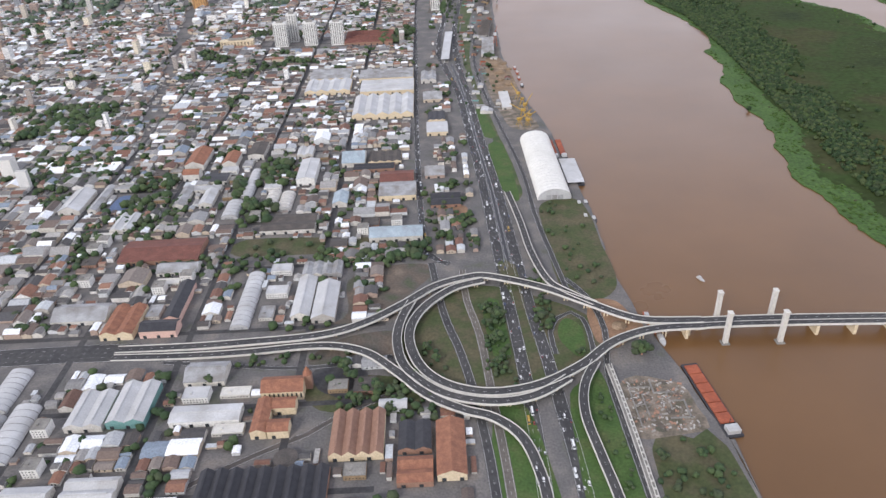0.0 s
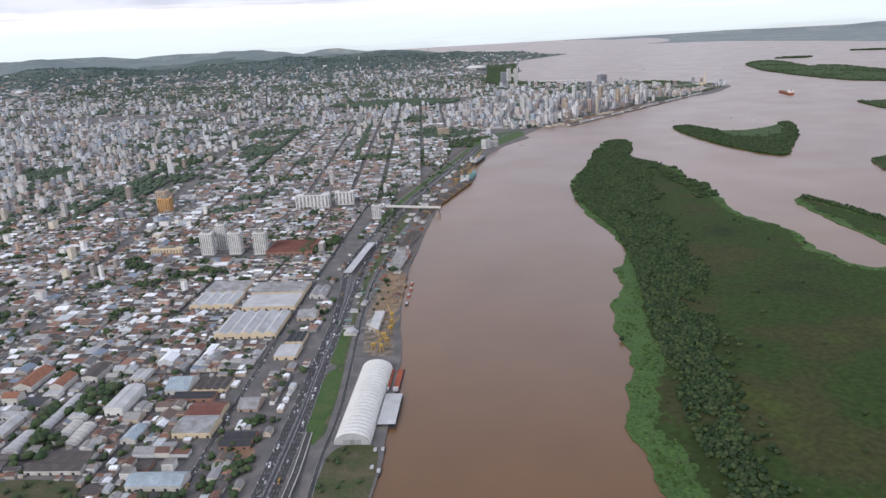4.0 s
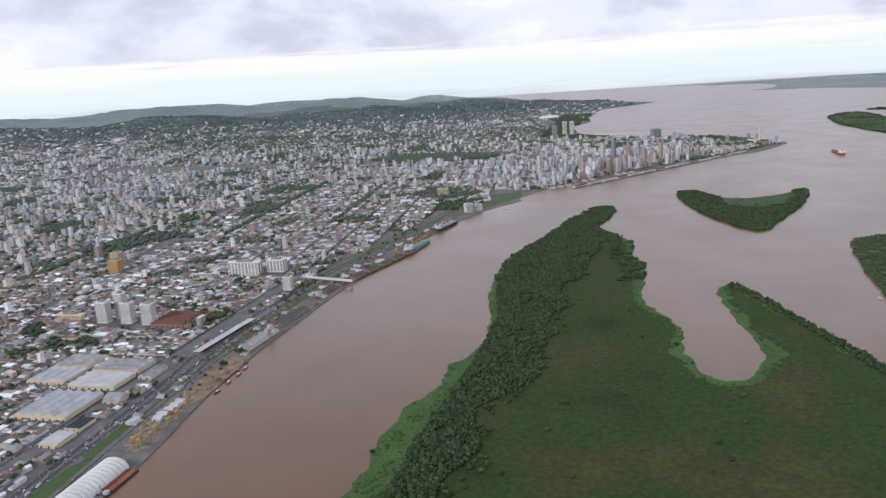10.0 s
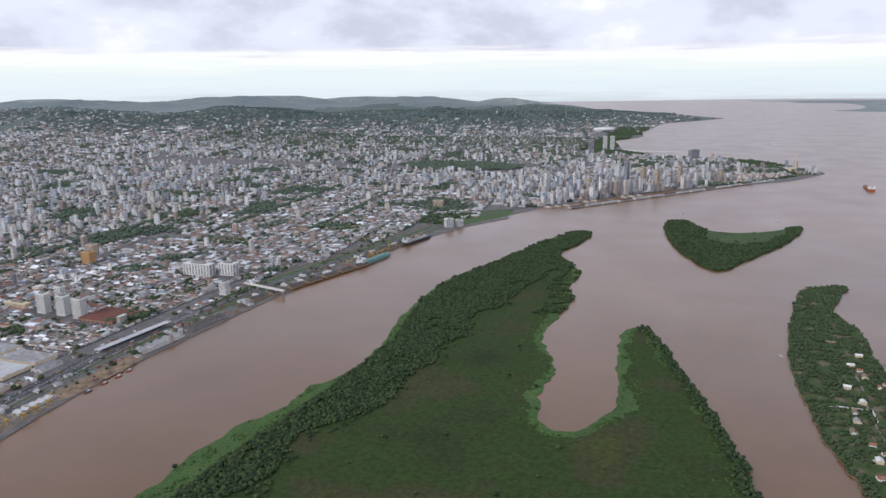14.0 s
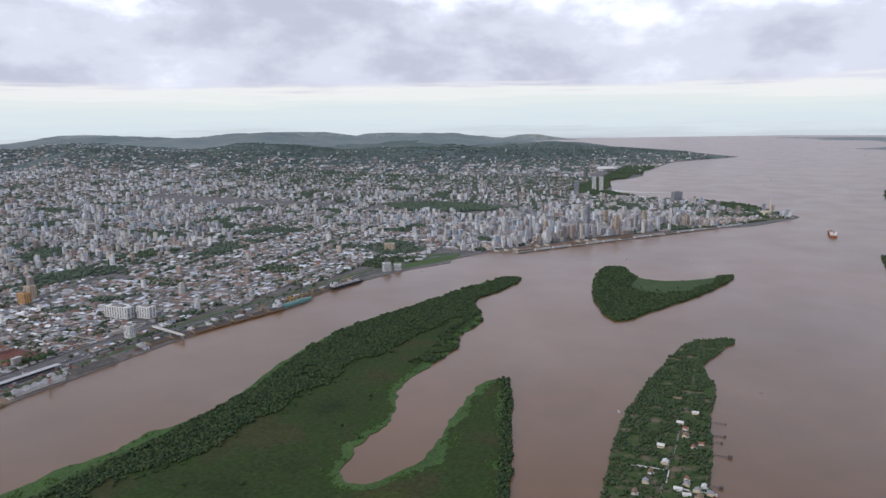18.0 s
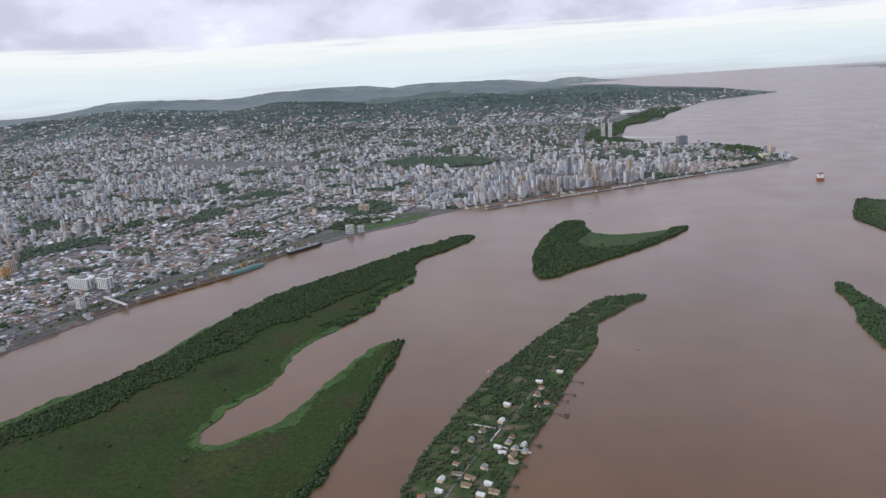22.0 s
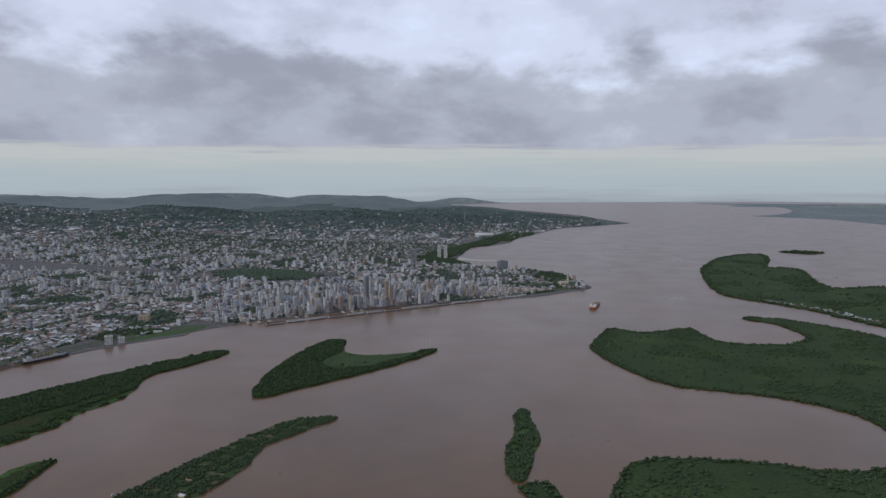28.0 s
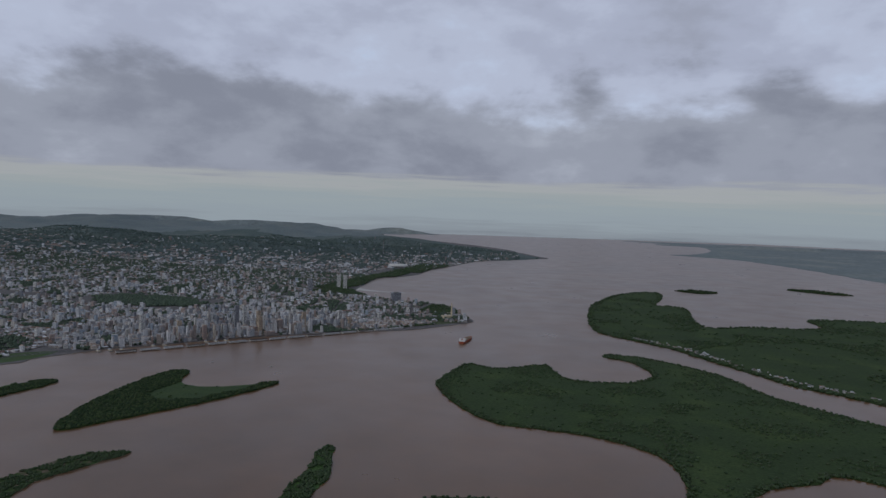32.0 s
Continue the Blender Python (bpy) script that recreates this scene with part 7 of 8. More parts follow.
for x, y, r in ((27, 290, 1.8), (31, 294, 2.2), (28, 300, 2.0), (32.5, 303, 1.6), (29, 310, 2.4), (33, 314, 1.6), (27.5, 320, 1.8), (31.5, 323, 2.0), (38.5, 126, 1.6), (41, 129, 1.3)):
    heap(x, y, r, r * 0.5, SAND, "orange heap of sand on the quay")
for x, y, r in ((36, 97, 1.0), (38.5, 103, 1.3), (42, 99, 1.1), (44.5, 103.5, 0.9), (39, 95, 1.4), (36, 103, 0.9), (43, 107, 0.8)):
    heap(x, y, r * 0.8, r * 0.16, EARTH, "low brown heap of rubble in the cleared yard")
for x0, y0, x1, y1 in ((41.5, 97, 45.5, 97.3), (45.2, 97, 45.5, 102), (40, 104, 40.3, 108), (40.3, 104, 44, 104.3), (35.5, 95, 35.7, 106), (35.7, 105.8, 40, 106), (37.6, 98, 37.8, 104), (35.7, 101, 37.6, 101.2), (42.4, 99.5, 42.6, 104), (42.6, 101.6, 45.2, 101.8)):
    bm = bmesh.new()
    box(bm, x0, y0, GROUND - 0.05, x1, y1, GROUND + 0.32)
    tagged(part("broken_wall", bm, CONCRETE), "low broken wall left in the cleared yard", "wall", group="broken walls")

# loose rubble slabs in the cleared yard
dv, df = [], []
for k in range(260):
    x, y, a, l, w = rng.uniform(34.5, 46.5), rng.uniform(94, 108), rng.uniform(0, 3.14), rng.uniform(0.15, 0.9), rng.uniform(0.1, 0.4)
    c, sn, h = math.cos(a), math.sin(a), rng.uniform(0.05, 0.3)
    o = len(dv)
    for z in (GROUND - 0.02, GROUND + h):
        for u, v in ((-l, -w), (l, -w), (l, w), (-l, w)):
            dv.append((x + (u * c - v * sn) / 2, y + (u * sn + v * c) / 2, z))
    df += [[o + 4, o + 5, o + 6, o + 7]] + [[o + i, o + (i + 1) % 4, o + 4 + (i + 1) % 4, o + 4 + i] for i in range(4)]
tagged(new("rubble", mesh_of("rubble", dv, df, material("rubble_mix", [(0.30, 0.28, 0.25), (0.42, 0.40, 0.37), (0.20, 0.18, 0.16), (0.34, 0.20, 0.14)], 0.9, 1.0, random_by="island"))), "loose pale slabs and rubble in the cleared yard", "rubble", kind="stuff")

# ---- far landmarks ----
stadium = tagged(new("stadium", None), "round stadium with a white membrane roof by the lake", "stadium")
stadium.location = (28, 2045, GROUND)
bm = bmesh.new()
tube(bm, 0, 0, 0, 6.0, 24, 25, 48)
part("stand", bm, CONCRETE, stadium)
rv, rf = [], []
for i in range(48):
    a = 2 * math.pi * i / 48
    for r, z in ((26.5, 4.5), (25.5, 8.2), (17, 9.2), (13.5, 7.6)):
        rv.append((r * math.cos(a), r * math.sin(a), z))
for i in range(48):
    for k in range(3):
        rf.append([i * 4 + k, ((i + 1) % 48) * 4 + k, ((i + 1) % 48) * 4 + k + 1, i * 4 + k + 1])
part("roof", mesh_of("roof", rv, rf, WHITE), None, stadium, "white membrane roof ring")
bm = bmesh.new()
tube(bm, 0, 0, 6.0, 6.05, 13, 13, 32)
part("pitch", bm, GRASS, stadium, "green pitch")

plant = tagged(new("power_plant", None), "old brick power plant with a tall chimney on the point", "power plant")
plant.matrix_world = pose(402, 1196, GROUND, 0, 0, 50)
bm = bmesh.new()
box(bm, -7, -4, 0, 7, 4, 5.5, 0.1)
part("hall", bm, CREAM, plant)
bm = bmesh.new()
tube(bm, 9, 0, 0, 23.5, 1.15, 0.75, 14)
part("chimney", bm, CREAM, plant, "tall pale brick chimney")
mast = tagged(new("radio_mast", None), "thin lattice mast on a hill behind the city", "mast")
mast.location = (-130, 2350, 18)
bm = bmesh.new()
for a in range(3):
    bar(bm, (3 * math.cos(a * 2.09), 3 * math.sin(a * 2.09), 0), (0, 0, 42), 0.7)
part("mast", bm, GREY_METAL, mast)

# ---- the island of houses ----
ISLAND_Z = 0.28
protos = []
for k in range(6):
    thing = tagged(new("island_house", None), ("weekend house with a brown-red roof", "white weekend house with a pale roof", "tan weekend house with a sandy roof", "weekend house with a grey metal roof", "white weekend house with a pale roof", "weekend house with a sandy roof")[k] + " among trees", "house", group="houses on the island")
    w, d, h = 1.15 + 0.35 * (k % 3), 0.85 + 0.25 * (k % 2), 0.7 + 0.3 * (k % 2)
    bw, br = bmesh.new(), bmesh.new()
    gabled(bw, br, -w, -d, w, d, h, 0.55, "x", 0.14)
    part("wall", bw, (TOWER_WHITE, CREAM)[k % 2], thing)
    part("roof", br, (CLAY, TOWER_WHITE, SAND, GREY_METAL, TOWER_WHITE, SAND)[k], thing)
    for u in (-0.6, 0.2):
        bm = bmesh.new()
        box(bm, u, -d - 0.03, 0.25, u + 0.4, -d + 0.03, 0.6)
        part("window", bm, GLASS, thing)
    bm = bmesh.new()
    box(bm, -w * 0.9, -d - 0.7, 0, w * 0.5, -d, 0.08)
    part("terrace", bm, PALE_CONCRETE, thing)
    protos.append(thing)
spots = [tuple(q) for q in HOMES]
for k, (x, y) in enumerate(spots):
    m = pose(x, y, ISLAND_Z, 0, 0, float(rng.integers(0, 4) * 90 + rng.uniform(-12, 12)))
    if k < 6:
        protos[k].matrix_basis = m
    else:
        copy_thing(protos[k % 6], m)
road([(356, 240), (352, 300), (350, 340), (349, 370), (351, 400), (350, 440)], 0.8, "narrow grey lane between the island houses", 1, QUAY_STONE, traffic=False, z=0.36)
for x, y, n, hut in ((365, 368, 5, 0.8), (362.5, 396, 10, 1), (362, 409, 7, 0.4), (362, 416, 8, 0.6), (362, 430, 8, 0.3), (367, 338, 5, 0.7), (366, 352, 4, 0.7)):
    pier = tagged(new("wooden_pier", None), "narrow dark wooden pier reaching into the river", "pier", group="piers of the island")
    pier.location = (x, y, 0)
    bm = bmesh.new()
    box(bm, 0, -0.18, 0.35, n, 0.18, 0.42)
    part("walkway", bm, OLD_ROOF, pier)
    bm = bmesh.new()
    gabled(bm, bm, n - 0.6 * hut, -0.7 * hut, n + hut, 0.7 * hut, 0.42 + 0.4 * hut, 0.3 * hut, "x", 0.1)
    part("boathouse", bm, OLD_ROOF, pier)
    for u in np.arange(0.5, n, 2):
        bm = bmesh.new()
        tube(bm, u, 0, -0.5, 0.4, 0.07, 0.07, 5)
        part("post", bm, BRICKWORK, pier)
for x0, y0, x1, y1 in ((334.5, 374.2, 350.6, 374.6), (350.2, 364.4, 350.6, 374.2), (356, 361.2, 369, 361.6)):
    bm = bmesh.new()
    box(bm, x0, y0, 0.1, x1, y1, 0.85)
    tagged(part("garden_wall", bm, TOWER_WHITE), "long white garden wall on the island", "wall", group="garden walls")

# huts along the far island's bank
hut_line = spline([(660, 1142), (716, 1093), (761, 1030), (819, 948), (860, 922), (900, 890)], step=2.2)
hp = hut_line[rng.uniform(0, 1, len(hut_line)) < 0.5] + (3.5, 4.5) + rng.uniform(-2.5, 5, (1, 2))
hp = np.concatenate([hp + rng.uniform(-1.5, 6, hp.shape), hp + rng.uniform(0, 10, hp.shape)])
hs = rng.uniform(0.7, 1.5, (len(hp), 2))
buildings("bank_huts", np.c_[hp - hs, hp + hs], rng.uniform(0.6, 1.2, len(hp)), 0, (0, 0), 0.3, "huts and small houses along the far island's bank", FAR_WALL, FAR_ROOF, np.ones(len(hp), bool))

# ---- trees ----
def tree(x, y, r, label, z=GROUND):
    thing = tagged(new("tree", None), label, "tree", group="trees of the interchange and streets")
    thing.location = (x, y, z)
    bm = bmesh.new()
    tube(bm, 0, 0, -0.1, r * 1.0, r * 0.14, r * 0.07, 7)
    for a in range(4):
        t = a * 1.57 + x
        bar(bm, (0, 0, r * 0.6), (math.cos(t) * r * 0.5, math.sin(t) * r * 0.5, r * 1.25), r * 0.06)
    part("trunk", bm, BRICKWORK, thing, "brown trunk with limbs")
    n = 16
    p = np.c_[rng.normal(0, r * 0.42, (n, 2)), rng.uniform(0.35, 1.15, n) * r]
    woods("crown", p, rng.uniform(0.32, 0.58, n) * r, 0.0, STREET_LEAF, "", shapes=CROWNS_NEAR, parent=thing)
    return thing


TREES = [(40.9, 116.0, 1.9), (-55.8, 187.8, 2.2), (-52, 190, 1.8), (-58, 193, 1.6), (9.5, 128, 1.3), (10.5, 123, 1.2), (11.5, 131, 1.4), (8.6, 134, 1.1), (11, 116, 1.0), (-2.5, 117, 1.0), (-4.5, 121, 0.9), (-22, 116, 1.4), (-20, 113, 1.2), (-15, 109, 1.1),
         (-18, 106, 1.0), (-50, 114, 1.1), (-42, 119.5, 1.0), (4, 200, 1.2), (5, 221, 1.3), (3, 217, 1.0), (26, 331, 1.6), (-14, 372, 2.4), (-11, 380, 2.0), (-13, 388, 2.0), (23, 126, 0.9), (21, 144, 0.9), (24, 318, 1.2), (-3, 262, 1.2), (0, 267, 1.1), (-2, 322, 1.2),
         (28, 117, 0.8), (37, 88, 1.0), (44, 88, 0.9), (31, 180, 0.8), (38, 150, 0.8), (-4, 165, 1.2), (0, 168, 1.3), (5, 176, 1.0), (-7, 113, 0.9), (-12, 103, 1.1)]
for x, y, r in TREES:
    tree(x, y, r, "round leafy green street tree")


def grove(x0, y0, x1, y1, gap, radius, label, chance=0.8, mat=None, oval=False):
    p = np.stack([c.ravel() for c in np.meshgrid(np.arange(x0, x1, gap), np.arange(y0, y1, gap))], 1) + 0.0
    p = p + rng.uniform(-0.5, 0.5, p.shape) * gap
    if oval:
        p = p[((2 * p[:, 0] - x0 - x1) / (x1 - x0)) ** 2 + ((2 * p[:, 1] - y0 - y1) / (y1 - y0)) ** 2 + 0.5 * patch(p, 25, 7.0) < 0.95]
    p = p[(rng.uniform(0, 1, len(p)) < chance) & inside(MAINLAND, p) & (edge_distance(line, p) > 1.5)]
    woods("grove", np.c_[p, hill_height(p) - 0.45], rng.uniform(radius * 0.6, radius * 1.3, len(p)), 0.4, mat or STREET_LEAF, label, shapes=CROWNS_FAR if y0 > 470 else None)


grove(-185, 1092, 22, 1210, 3.2, 2.2, "dark green trees of a city park", 0.85, CITY_LEAF, True)
grove(340, 1240, 425, 1340, 3.0, 1.7, "trees of the park on the point", 0.6)
grove(372, 1170, 432, 1250, 2.8, 1.3, "trees of the park on the point", 0.4)
grove(80, 1400, 260, 1470, 3.2, 2.0, "dark green shore park trees", 0.75)
grove(60, 1470, 118, 1880, 3.6, 2.2, "dark green shore park trees", 0.7)
grove(60, 1900, 140, 2200, 4.5, 2.4, "shore trees by the stadium", 0.6)
grove(56, 726, 72, 752, 2.0, 1.3, "dark trees beside the park lawn", 0.8)
grove(30, 690, 52, 770, 2.4, 1.3, "trees between highway and park", 0.5)
grove(8, 600, 34, 690, 2.4, 1.2, "trees along the railway", 0.35)
grove(-12, 470, 6, 600, 2.2, 1.1, "trees along the railway", 0.3)
grove(-30, 155, -10, 162, 1.7, 0.9, "green trees along the street", 0.6)
grove(-75, 155, -40, 163, 1.8, 0.9, "green trees along the street", 0.45)
grove(-100, 176, -76, 200, 2.2, 1.1, "trees of a small square", 0.75)
grove(-140, 215, -110, 240, 2.2, 1.2, "trees of a small square", 0.75)
grove(36, 55, 49, 92, 2.6, 0.8, "low bushes on the dry bank", 0.3)
grove(29, 60, 31.5, 108, 1.4, 0.5, "bushes beside the ramp", 0.4)
grove(29, 140, 42, 186, 2.6, 0.7, "bushes on the river bank", 0.22)
grove(-12, 100, -2, 112, 1.6, 0.8, "scrub under the viaduct", 0.5)
grove(9.0, 112, 13.4, 137, 1.2, 0.6, "dense bushes inside the loop", 0.6)
grove(-7, 112, -1, 124, 1.4, 0.6, "bushes inside the loop", 0.35)
grove(-22, 102.5, -8, 111, 1.4, 0.8, "green scrub beside the railway", 0.6)
grove(-47, 118.5, -16, 121.5, 1.6, 0.7, "bushes along the viaduct", 0.45)
grove(20.6, 126, 24.2, 136, 1.4, 0.8, "trees between carriageway and ramp", 0.7)
grove(8.6, 106, 13.6, 118, 1.4, 0.7, "bushes inside the loop", 0.5)
grove(-4, 160, 9, 200, 2.2, 0.9, "trees beside the highway", 0.25)
grove(22.6, 133, 24.4, 150, 1.2, 0.6, "bushes beside the ramp", 0.6)
grove(8.4, 395, 14, 470, 1.8, 0.8, "trees beside the railway", 0.25)
grove(36, 66, 49, 84, 1.6, 0.7, "low bushes on the dry bank", 0.4)

# woods on the hills behind the city, hazed in colour like the slopes
hp = np.stack([rng.uniform(-2600, 330, 16000), rng.uniform(1500, 2750, 16000)], 1)
hp = hp[inside(MAINLAND, hp)]
hm = mounds(hp[:, 0], hp[:, 1])
hp = hp[(rng.uniform(0, 1, len(hp)) < 0.15 + hm / 40) & (patch(hp, 150, 2.2) > -0.25)]
gi, gj = ((hp[:, 1] - 1380) / step).astype(int), ((hp[:, 0] + 4200) / step).astype(int)
hh = gz[np.clip(gi, 0, rows_n - 1), np.clip(gj, 0, cols_n - 1)]
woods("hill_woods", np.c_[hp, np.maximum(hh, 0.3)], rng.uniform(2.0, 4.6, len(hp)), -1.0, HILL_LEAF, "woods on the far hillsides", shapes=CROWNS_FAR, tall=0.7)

# low quay sheds and trees in front of the old town
u0, u1 = np.array([math.cos(slope), math.sin(slope)]), np.array([-math.sin(slope), math.cos(slope)])
for k in range(15):
    c = np.array([108, 737]) + u0 * (95 + k * 24) + u1 * 6.5
    shed(c[0] - 10, c[1] - 2.2, c[0] + 10, c[1] + 2.2, 1.3, "long low port shed on the old town quay", 1, "x", GREY_METAL if k % 3 else OLD_ROOF, TOWER_PALE, 0.8, name="port_warehouse", turn=math.degrees(slope), vents=False)
tp = np.array([108, 737]) + rng.uniform(60, 500, 420)[:, None] * u0 + rng.uniform(10, 14.5, 420)[:, None] * u1
tp = tp[inside(MAINLAND, tp)]
woods("quay_trees", tp, rng.uniform(0.8, 1.7, len(tp)), 0.4, STREET_LEAF, "row of trees behind the old town quay")
for c, n in (((128, 812), 3), ((160, 858), 2), ((196, 902), 3)):
    for k in range(n):
        jetty = tagged(new("jetty", None), "grey concrete jetty with small sheds", "jetty", group="jetties of the old town")
        jetty.matrix_world = pose(c[0] + k * 8, c[1] + k * 8, 0, 0, 0, -38)
        bm = bmesh.new()
        box(bm, -1, -2.0, -0.4, 12, 2.0, 0.5, 0.05)
        part("platform", bm, CONCRETE, jetty)
        bw, br = bmesh.new(), bmesh.new()
        gabled(bw, br, 2, -1.3, 9, 1.3, 1.4, 0.6, "x", 0.1)
        part("wall", bw, CREAM, jetty)
        part("roof", br, GREY_METAL, jetty)

# a steel tank, a red quay crane and parked cars' yard by the port
old_tank = tagged(new("storage_tank", None), "dark round old tank beside the railway", "tank")
old_tank.location = (-30.4, 91.3, GROUND)
bm = bmesh.new()
tube(bm, 0, 0, -0.2, 1.0, 2.2, 2.2, 24)
part("shell", bm, CONCRETE, old_tank)
bm = bmesh.new()
tube(bm, 0, 0, 1.0, 1.25, 2.25, 0.6, 24)
part("cap", bm, OLD_ROOF, old_tank)
tank = tagged(new("storage_tank", None), "pale steel storage tank on the quay", "tank")
tank.location = (28, 420, GROUND)
bm = bmesh.new()
tube(bm, 0, 0, -0.2, 3.4, 2.0, 2.0, 20)
part("shell", bm, WHITE_METAL, tank)
bm = bmesh.new()
tube(bm, 0, 0, 3.4, 3.9, 2.05, 0.3, 20)
part("cap", bm, GREY_METAL, tank)
red_crane = tagged(new("quay_crane", None), "red and white lattice crane on the quay", "crane")
red_crane.location = (30.5, 352, GROUND)
for sx in (-0.9, 0.9):
    for sy in (-0.9, 0.9):
        bm = bmesh.new()
        bar(bm, (sx, sy, -0.2), (sx * 0.35, sy * 0.35, 5.2), 0.2)
        part("leg", bm, RUST, red_crane)
bm = bmesh.new()
box(bm, -0.7, -0.8, 5.2, 0.7, 0.9, 6.4, 0.06)
part("cab", bm, WHITE_METAL, red_crane)
bm = bmesh.new()
bar(bm, (0, 0.6, 6.0), (1.5, 4.8, 8.6), 0.22)
part("jib", bm, RUST, red_crane)

grove(-58, 182, -49, 192, 2.2, 1.5, "large dark trees between the halls", 0.7)
grove(-64, 198, -62, 212, 1.8, 1.4, "large dark trees between the halls", 0.8)
grove(-57, 203, -47, 226, 2.4, 1.5, "strip of large trees between the halls", 0.75)
grove(-96, 195, -85, 218, 2.4, 1.4, "trees round the sports court", 0.65)
grove(-160, 258, -132, 290, 2.4, 1.5, "trees of a wooded square", 0.85)
grove(-58, 162, -35, 172, 2.6, 0.9, "scrub in the open lot", 0.35)
grove(-33, 158, -4, 165, 1.9, 1.2, "round trees along the street", 0.8)
grove(-4, 176, 9, 182, 1.8, 1.0, "trees beside the earth lot", 0.6)
grove(-26, 366, -12, 386, 2.2, 1.5, "clump of big dark trees beside the factory", 0.9)
grove(-50, 640, -8, 662, 2.6, 1.6, "trees among the sheds", 0.7)
grove(-120, 560, -70, 580, 2.8, 1.6, "trees among the sheds", 0.6)
grove(-230, 640, -200, 700, 3.0, 1.8, "trees between the apartment blocks", 0.7)

# port clutter: huts, containers and stacks between highway and water
def hut(w, d, h, label, wall, roof, name="hut"):
    thing = tagged(new(name, None), label, name, group="huts and containers of the port")
    bw, br = bmesh.new(), bmesh.new()
    gabled(bw, br, -w, -d, w, d, h, min(w, d) * 0.3, "x" if w > d else "y", 0.08)
    part("wall", bw, wall, thing)
    part("roof", br, roof, thing)
    bm = bmesh.new()
    box(bm, -0.2, -d - 0.03, 0, 0.2, -d + 0.03, h * 0.7)
    part("door", bm, GLASS, thing)
    return thing


def container(paint, label):
    thing = tagged(new("container", None), label, "container", group="huts and containers of the port")
    bm = bmesh.new()
    box(bm, -0.25, -1.2, 0, 0.25, 1.2, 0.52, 0.015)
    part("body", bm, paint, thing)
    bm = bmesh.new()
    for u in (-0.13, 0.13):
        box(bm, u - 0.1, -1.22, 0.04, u + 0.1, -1.2, 0.48)
    part("door", bm, GREY_METAL, thing)
    return thing


clutter = [hut(1.6, 1.1, 0.9, "small grey-roofed port hut", TOWER_PALE, GREY_METAL), hut(1.1, 2.0, 1.0, "small dark-roofed port hut", BRICKWORK, OLD_ROOF), hut(2.4, 1.4, 1.1, "low white-roofed port shed", TOWER_PALE, WHITE_METAL), hut(1.3, 1.3, 0.8, "small rusty-roofed port hut", CONCRETE, MAROON),
           container(RUST, "rust-red freight container on the quay"), container(TEAL, "teal freight container on the quay"), container(GREY_METAL, "grey freight container on the quay")]
used_one = [False] * len(clutter)
for k in range(150):
    y = 262 + 378 * ((k * 0.618) % 1.0)
    bank_x = float(np.interp(y, [q[1] for q in BANK], [q[0] for q in BANK]))
    way_x = float(np.interp(y, [262, 330, 375, 415, 458, 526, 596, 651], [13.9, 11.0, 11.2, 14.0, 18.5, 30, 44, 54])) + 2.4
    x = way_x + (bank_x - 2.5 - way_x) * rng.uniform(0, 1) ** 1.2
    if bank_x - 2.5 < way_x + 1 or (24 < x < 35 and 284 < y < 330 and rng.uniform() < 0.7):
        continue
    if any(abs(x - px) < 4.2 and abs(y - py) < 8.5 for px, py in [(28 + j * 4.1, 432 + j * 15.5) for j in range(7)] + [(46 + j * 2.2, 545 + j * 18) for j in range(5)] + [(27, 349), (29, 382)]):
        continue
    pick = int(rng.integers(0, len(clutter)))
    m = pose(x, y, GROUND, 0, 0, float(rng.integers(0, 2) * 90 - 10 + rng.uniform(-6, 6)))
    if used_one[pick]:
        copy_thing(clutter[pick], m)
    else:
        clutter[pick].matrix_basis, used_one[pick] = m, True
grove(14, 262, 33, 420, 4.2, 0.8, "bushes between highway and quay", 0.22)
grove(24, 420, 60, 640, 4.2, 0.9, "bushes between highway and quay", 0.22)

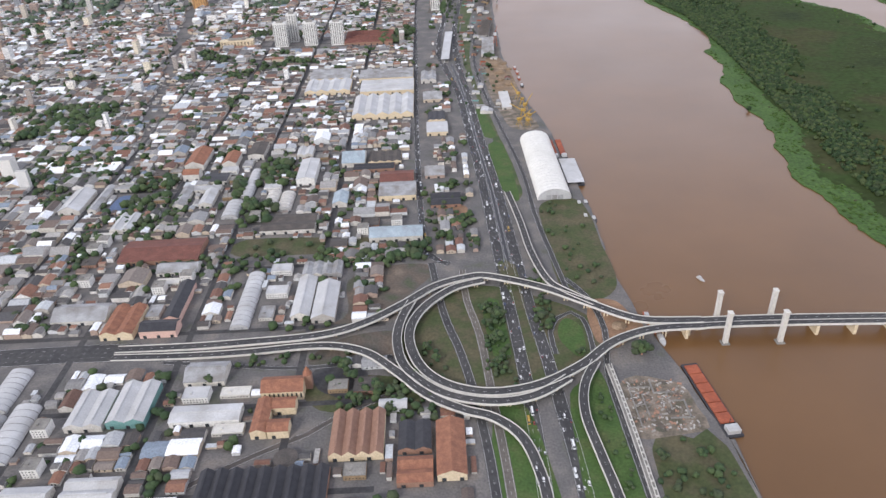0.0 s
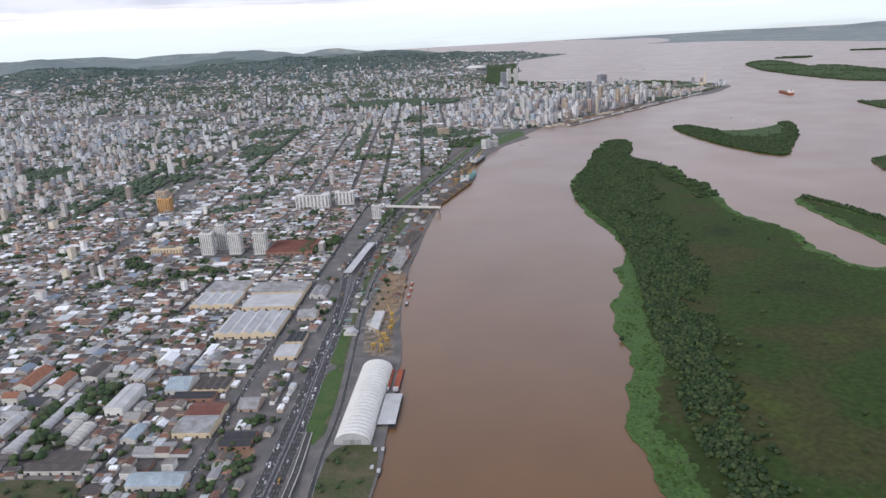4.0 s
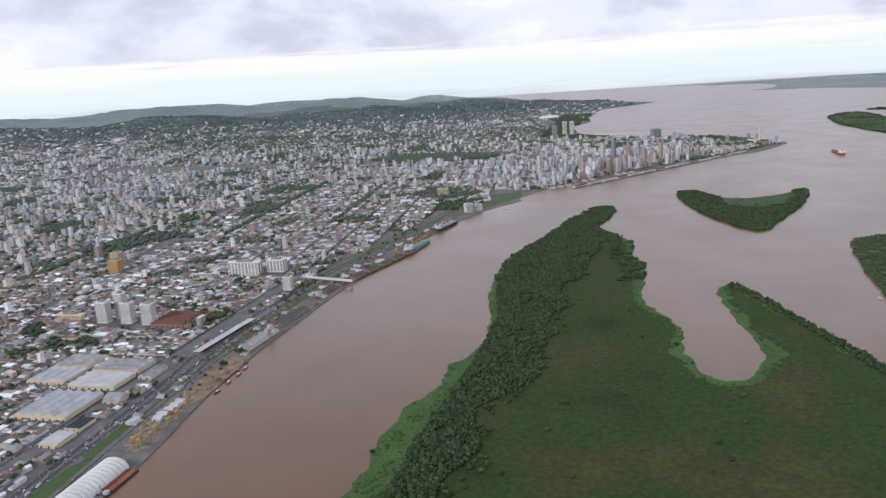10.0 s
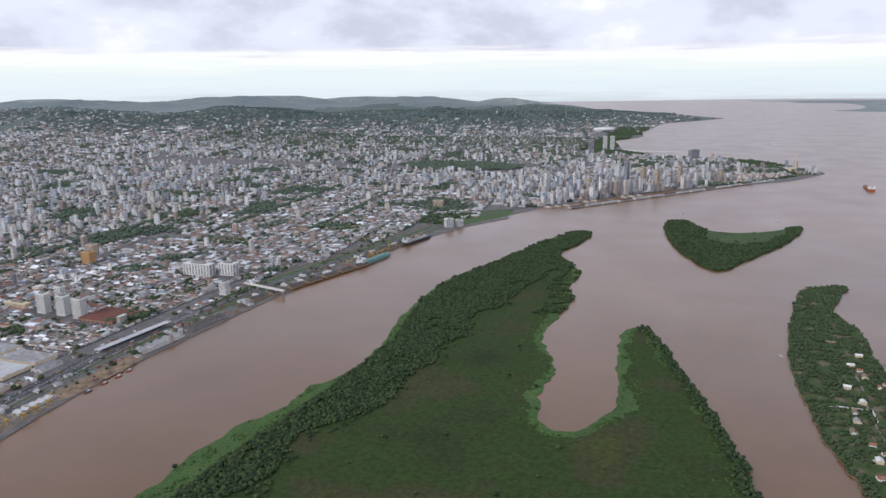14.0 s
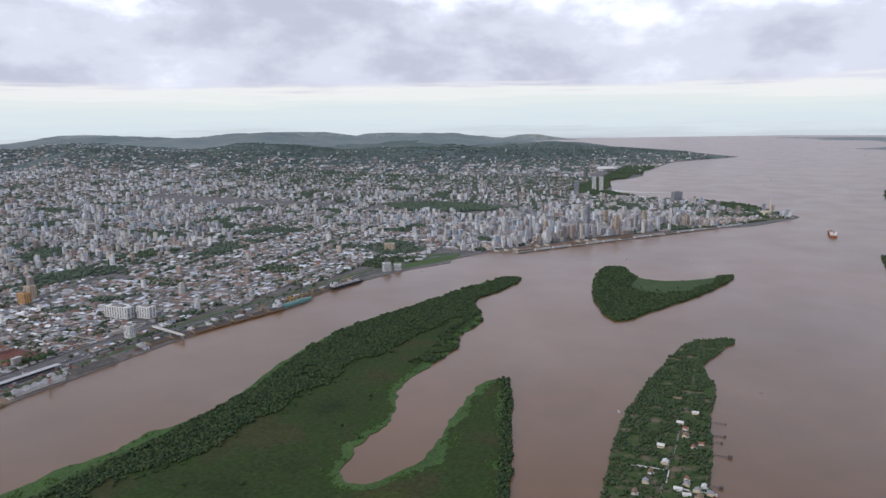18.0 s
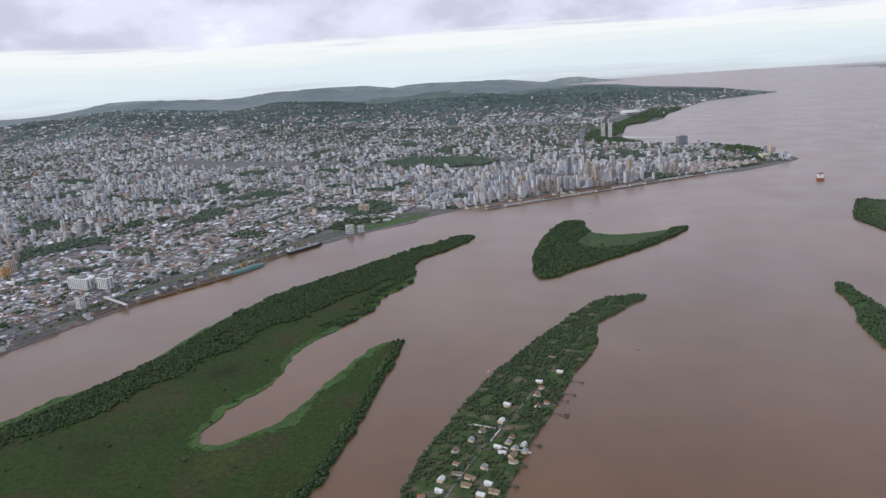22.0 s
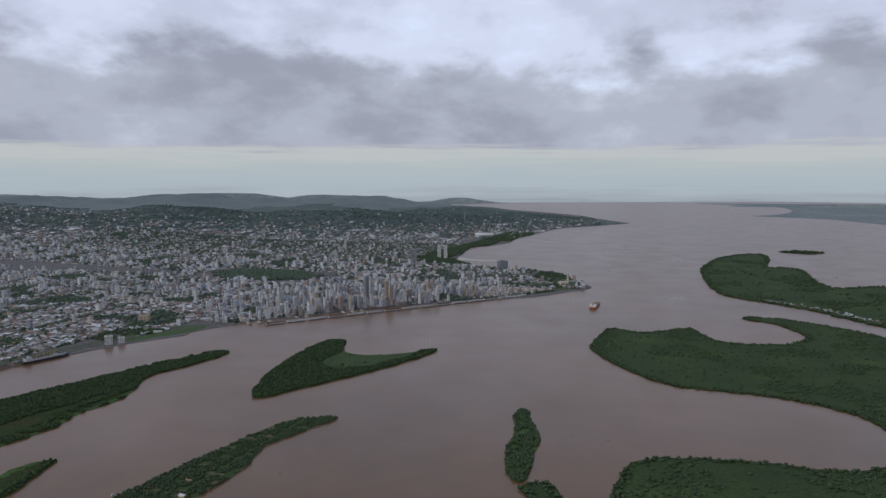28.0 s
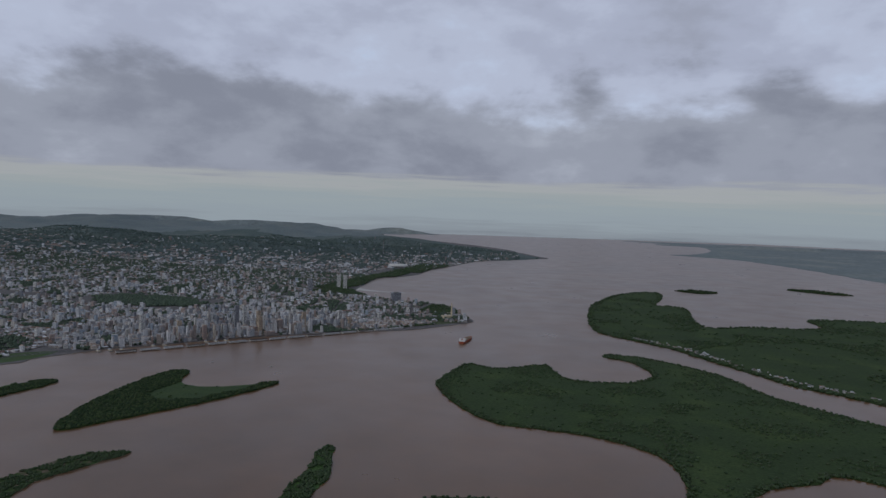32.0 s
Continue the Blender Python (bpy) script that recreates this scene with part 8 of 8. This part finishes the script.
# ---- traffic ----
def car_proto(name, length, wide, high, paint, label, cabin=(0.22, 0.78)):
    thing = tagged(new(name, None), label, name, group="traffic on the roads")
    bm = bmesh.new()
    box(bm, -length / 2, -wide / 2, 0.08, length / 2, wide / 2, high * 0.58, 0.05)
    part("body", bm, paint, thing)
    bm = bmesh.new()
    made = box(bm, -length / 2 + cabin[0] * length, -wide * 0.44, high * 0.55, -length / 2 + cabin[1] * length, wide * 0.44, high)
    for v in made:
        if v.co.z > high * 0.8:
            v.co.x *= 0.8
            v.co.y *= 0.85
    c = part("cabin", bm, GLASS, thing, "dark glazed cabin")
    bm = bmesh.new()
    box(bm, (-length / 2 + cabin[0] * length) * 0.78, -wide * 0.36, high, (-length / 2 + cabin[1] * length) * 0.78, wide * 0.36, high + 0.02)
    part("roof", bm, paint, c)
    for sx in (-0.3, 0.3):
        for sy in (-1, 1):
            bm = bmesh.new()
            made = bmesh.ops.create_cone(bm, cap_ends=True, segments=8, radius1=0.07, radius2=0.07, depth=0.05)["verts"]
            bmesh.ops.rotate(bm, verts=made, matrix=Matrix.Rotation(math.pi / 2, 3, "X"))
            bmesh.ops.translate(bm, vec=(sx * length, sy * wide * 0.47, 0.07), verts=made)
            part("wheel", bm, DARK, thing)
    return thing


car = car_proto("car", 0.88, 0.36, 0.30, CAR_PAINT, "small passenger car driving on the road")
van = car_proto("van", 1.1, 0.42, 0.42, BUS_WHITE, "white van driving on the road", (0.1, 0.9))
bus = car_proto("bus", 2.4, 0.52, 0.62, BUS_WHITE, "long white city bus on the road", (0.03, 0.97))
yellow_bus = car_proto("bus", 2.3, 0.52, 0.62, YELLOW, "yellow bus on the highway", (0.03, 0.97))
truck = car_proto("truck", 2.2, 0.50, 0.66, BUS_WHITE, "white box truck on the highway", (0.3, 0.98))
placed = 0
first = {id(o): True for o in (car, van, bus, yellow_bus, truck)}
for path, off, level in LANES:
    s = sides(path)
    d = np.r_[0, np.cumsum(np.linalg.norm(np.diff(path[:, :2], axis=0), axis=1))]
    busy = 4.6 if abs(path[:, 0]).max() < 130 and level == 1 and len(path) > 40 else 6.5
    a = rng.uniform(0, busy)
    while a < d[-1]:
        x, y, z = (np.interp(a, d, path[:, k]) for k in range(3))
        sx, sy = np.interp(a, d, s[:, 0]), np.interp(a, d, s[:, 1])
        if 62 < y < 400 and x > -110 and placed < 300:
            kind = rng.choice(5, p=[0.80, 0.10, 0.045, 0.015, 0.04])
            proto = (car, van, bus, yellow_bus, truck)[kind]
            m = pose(x + sx * off, y + sy * off, z + 0.005, 0, 0, math.degrees(math.atan2(-sx, sy)))
            if first[id(proto)]:
                proto.matrix_basis, first[id(proto)] = m, False
            else:
                copy_thing(proto, m)
            placed += 1
        a += busy * rng.uniform(0.45, 1.7) * (1.0 if y < 260 else 1.5)
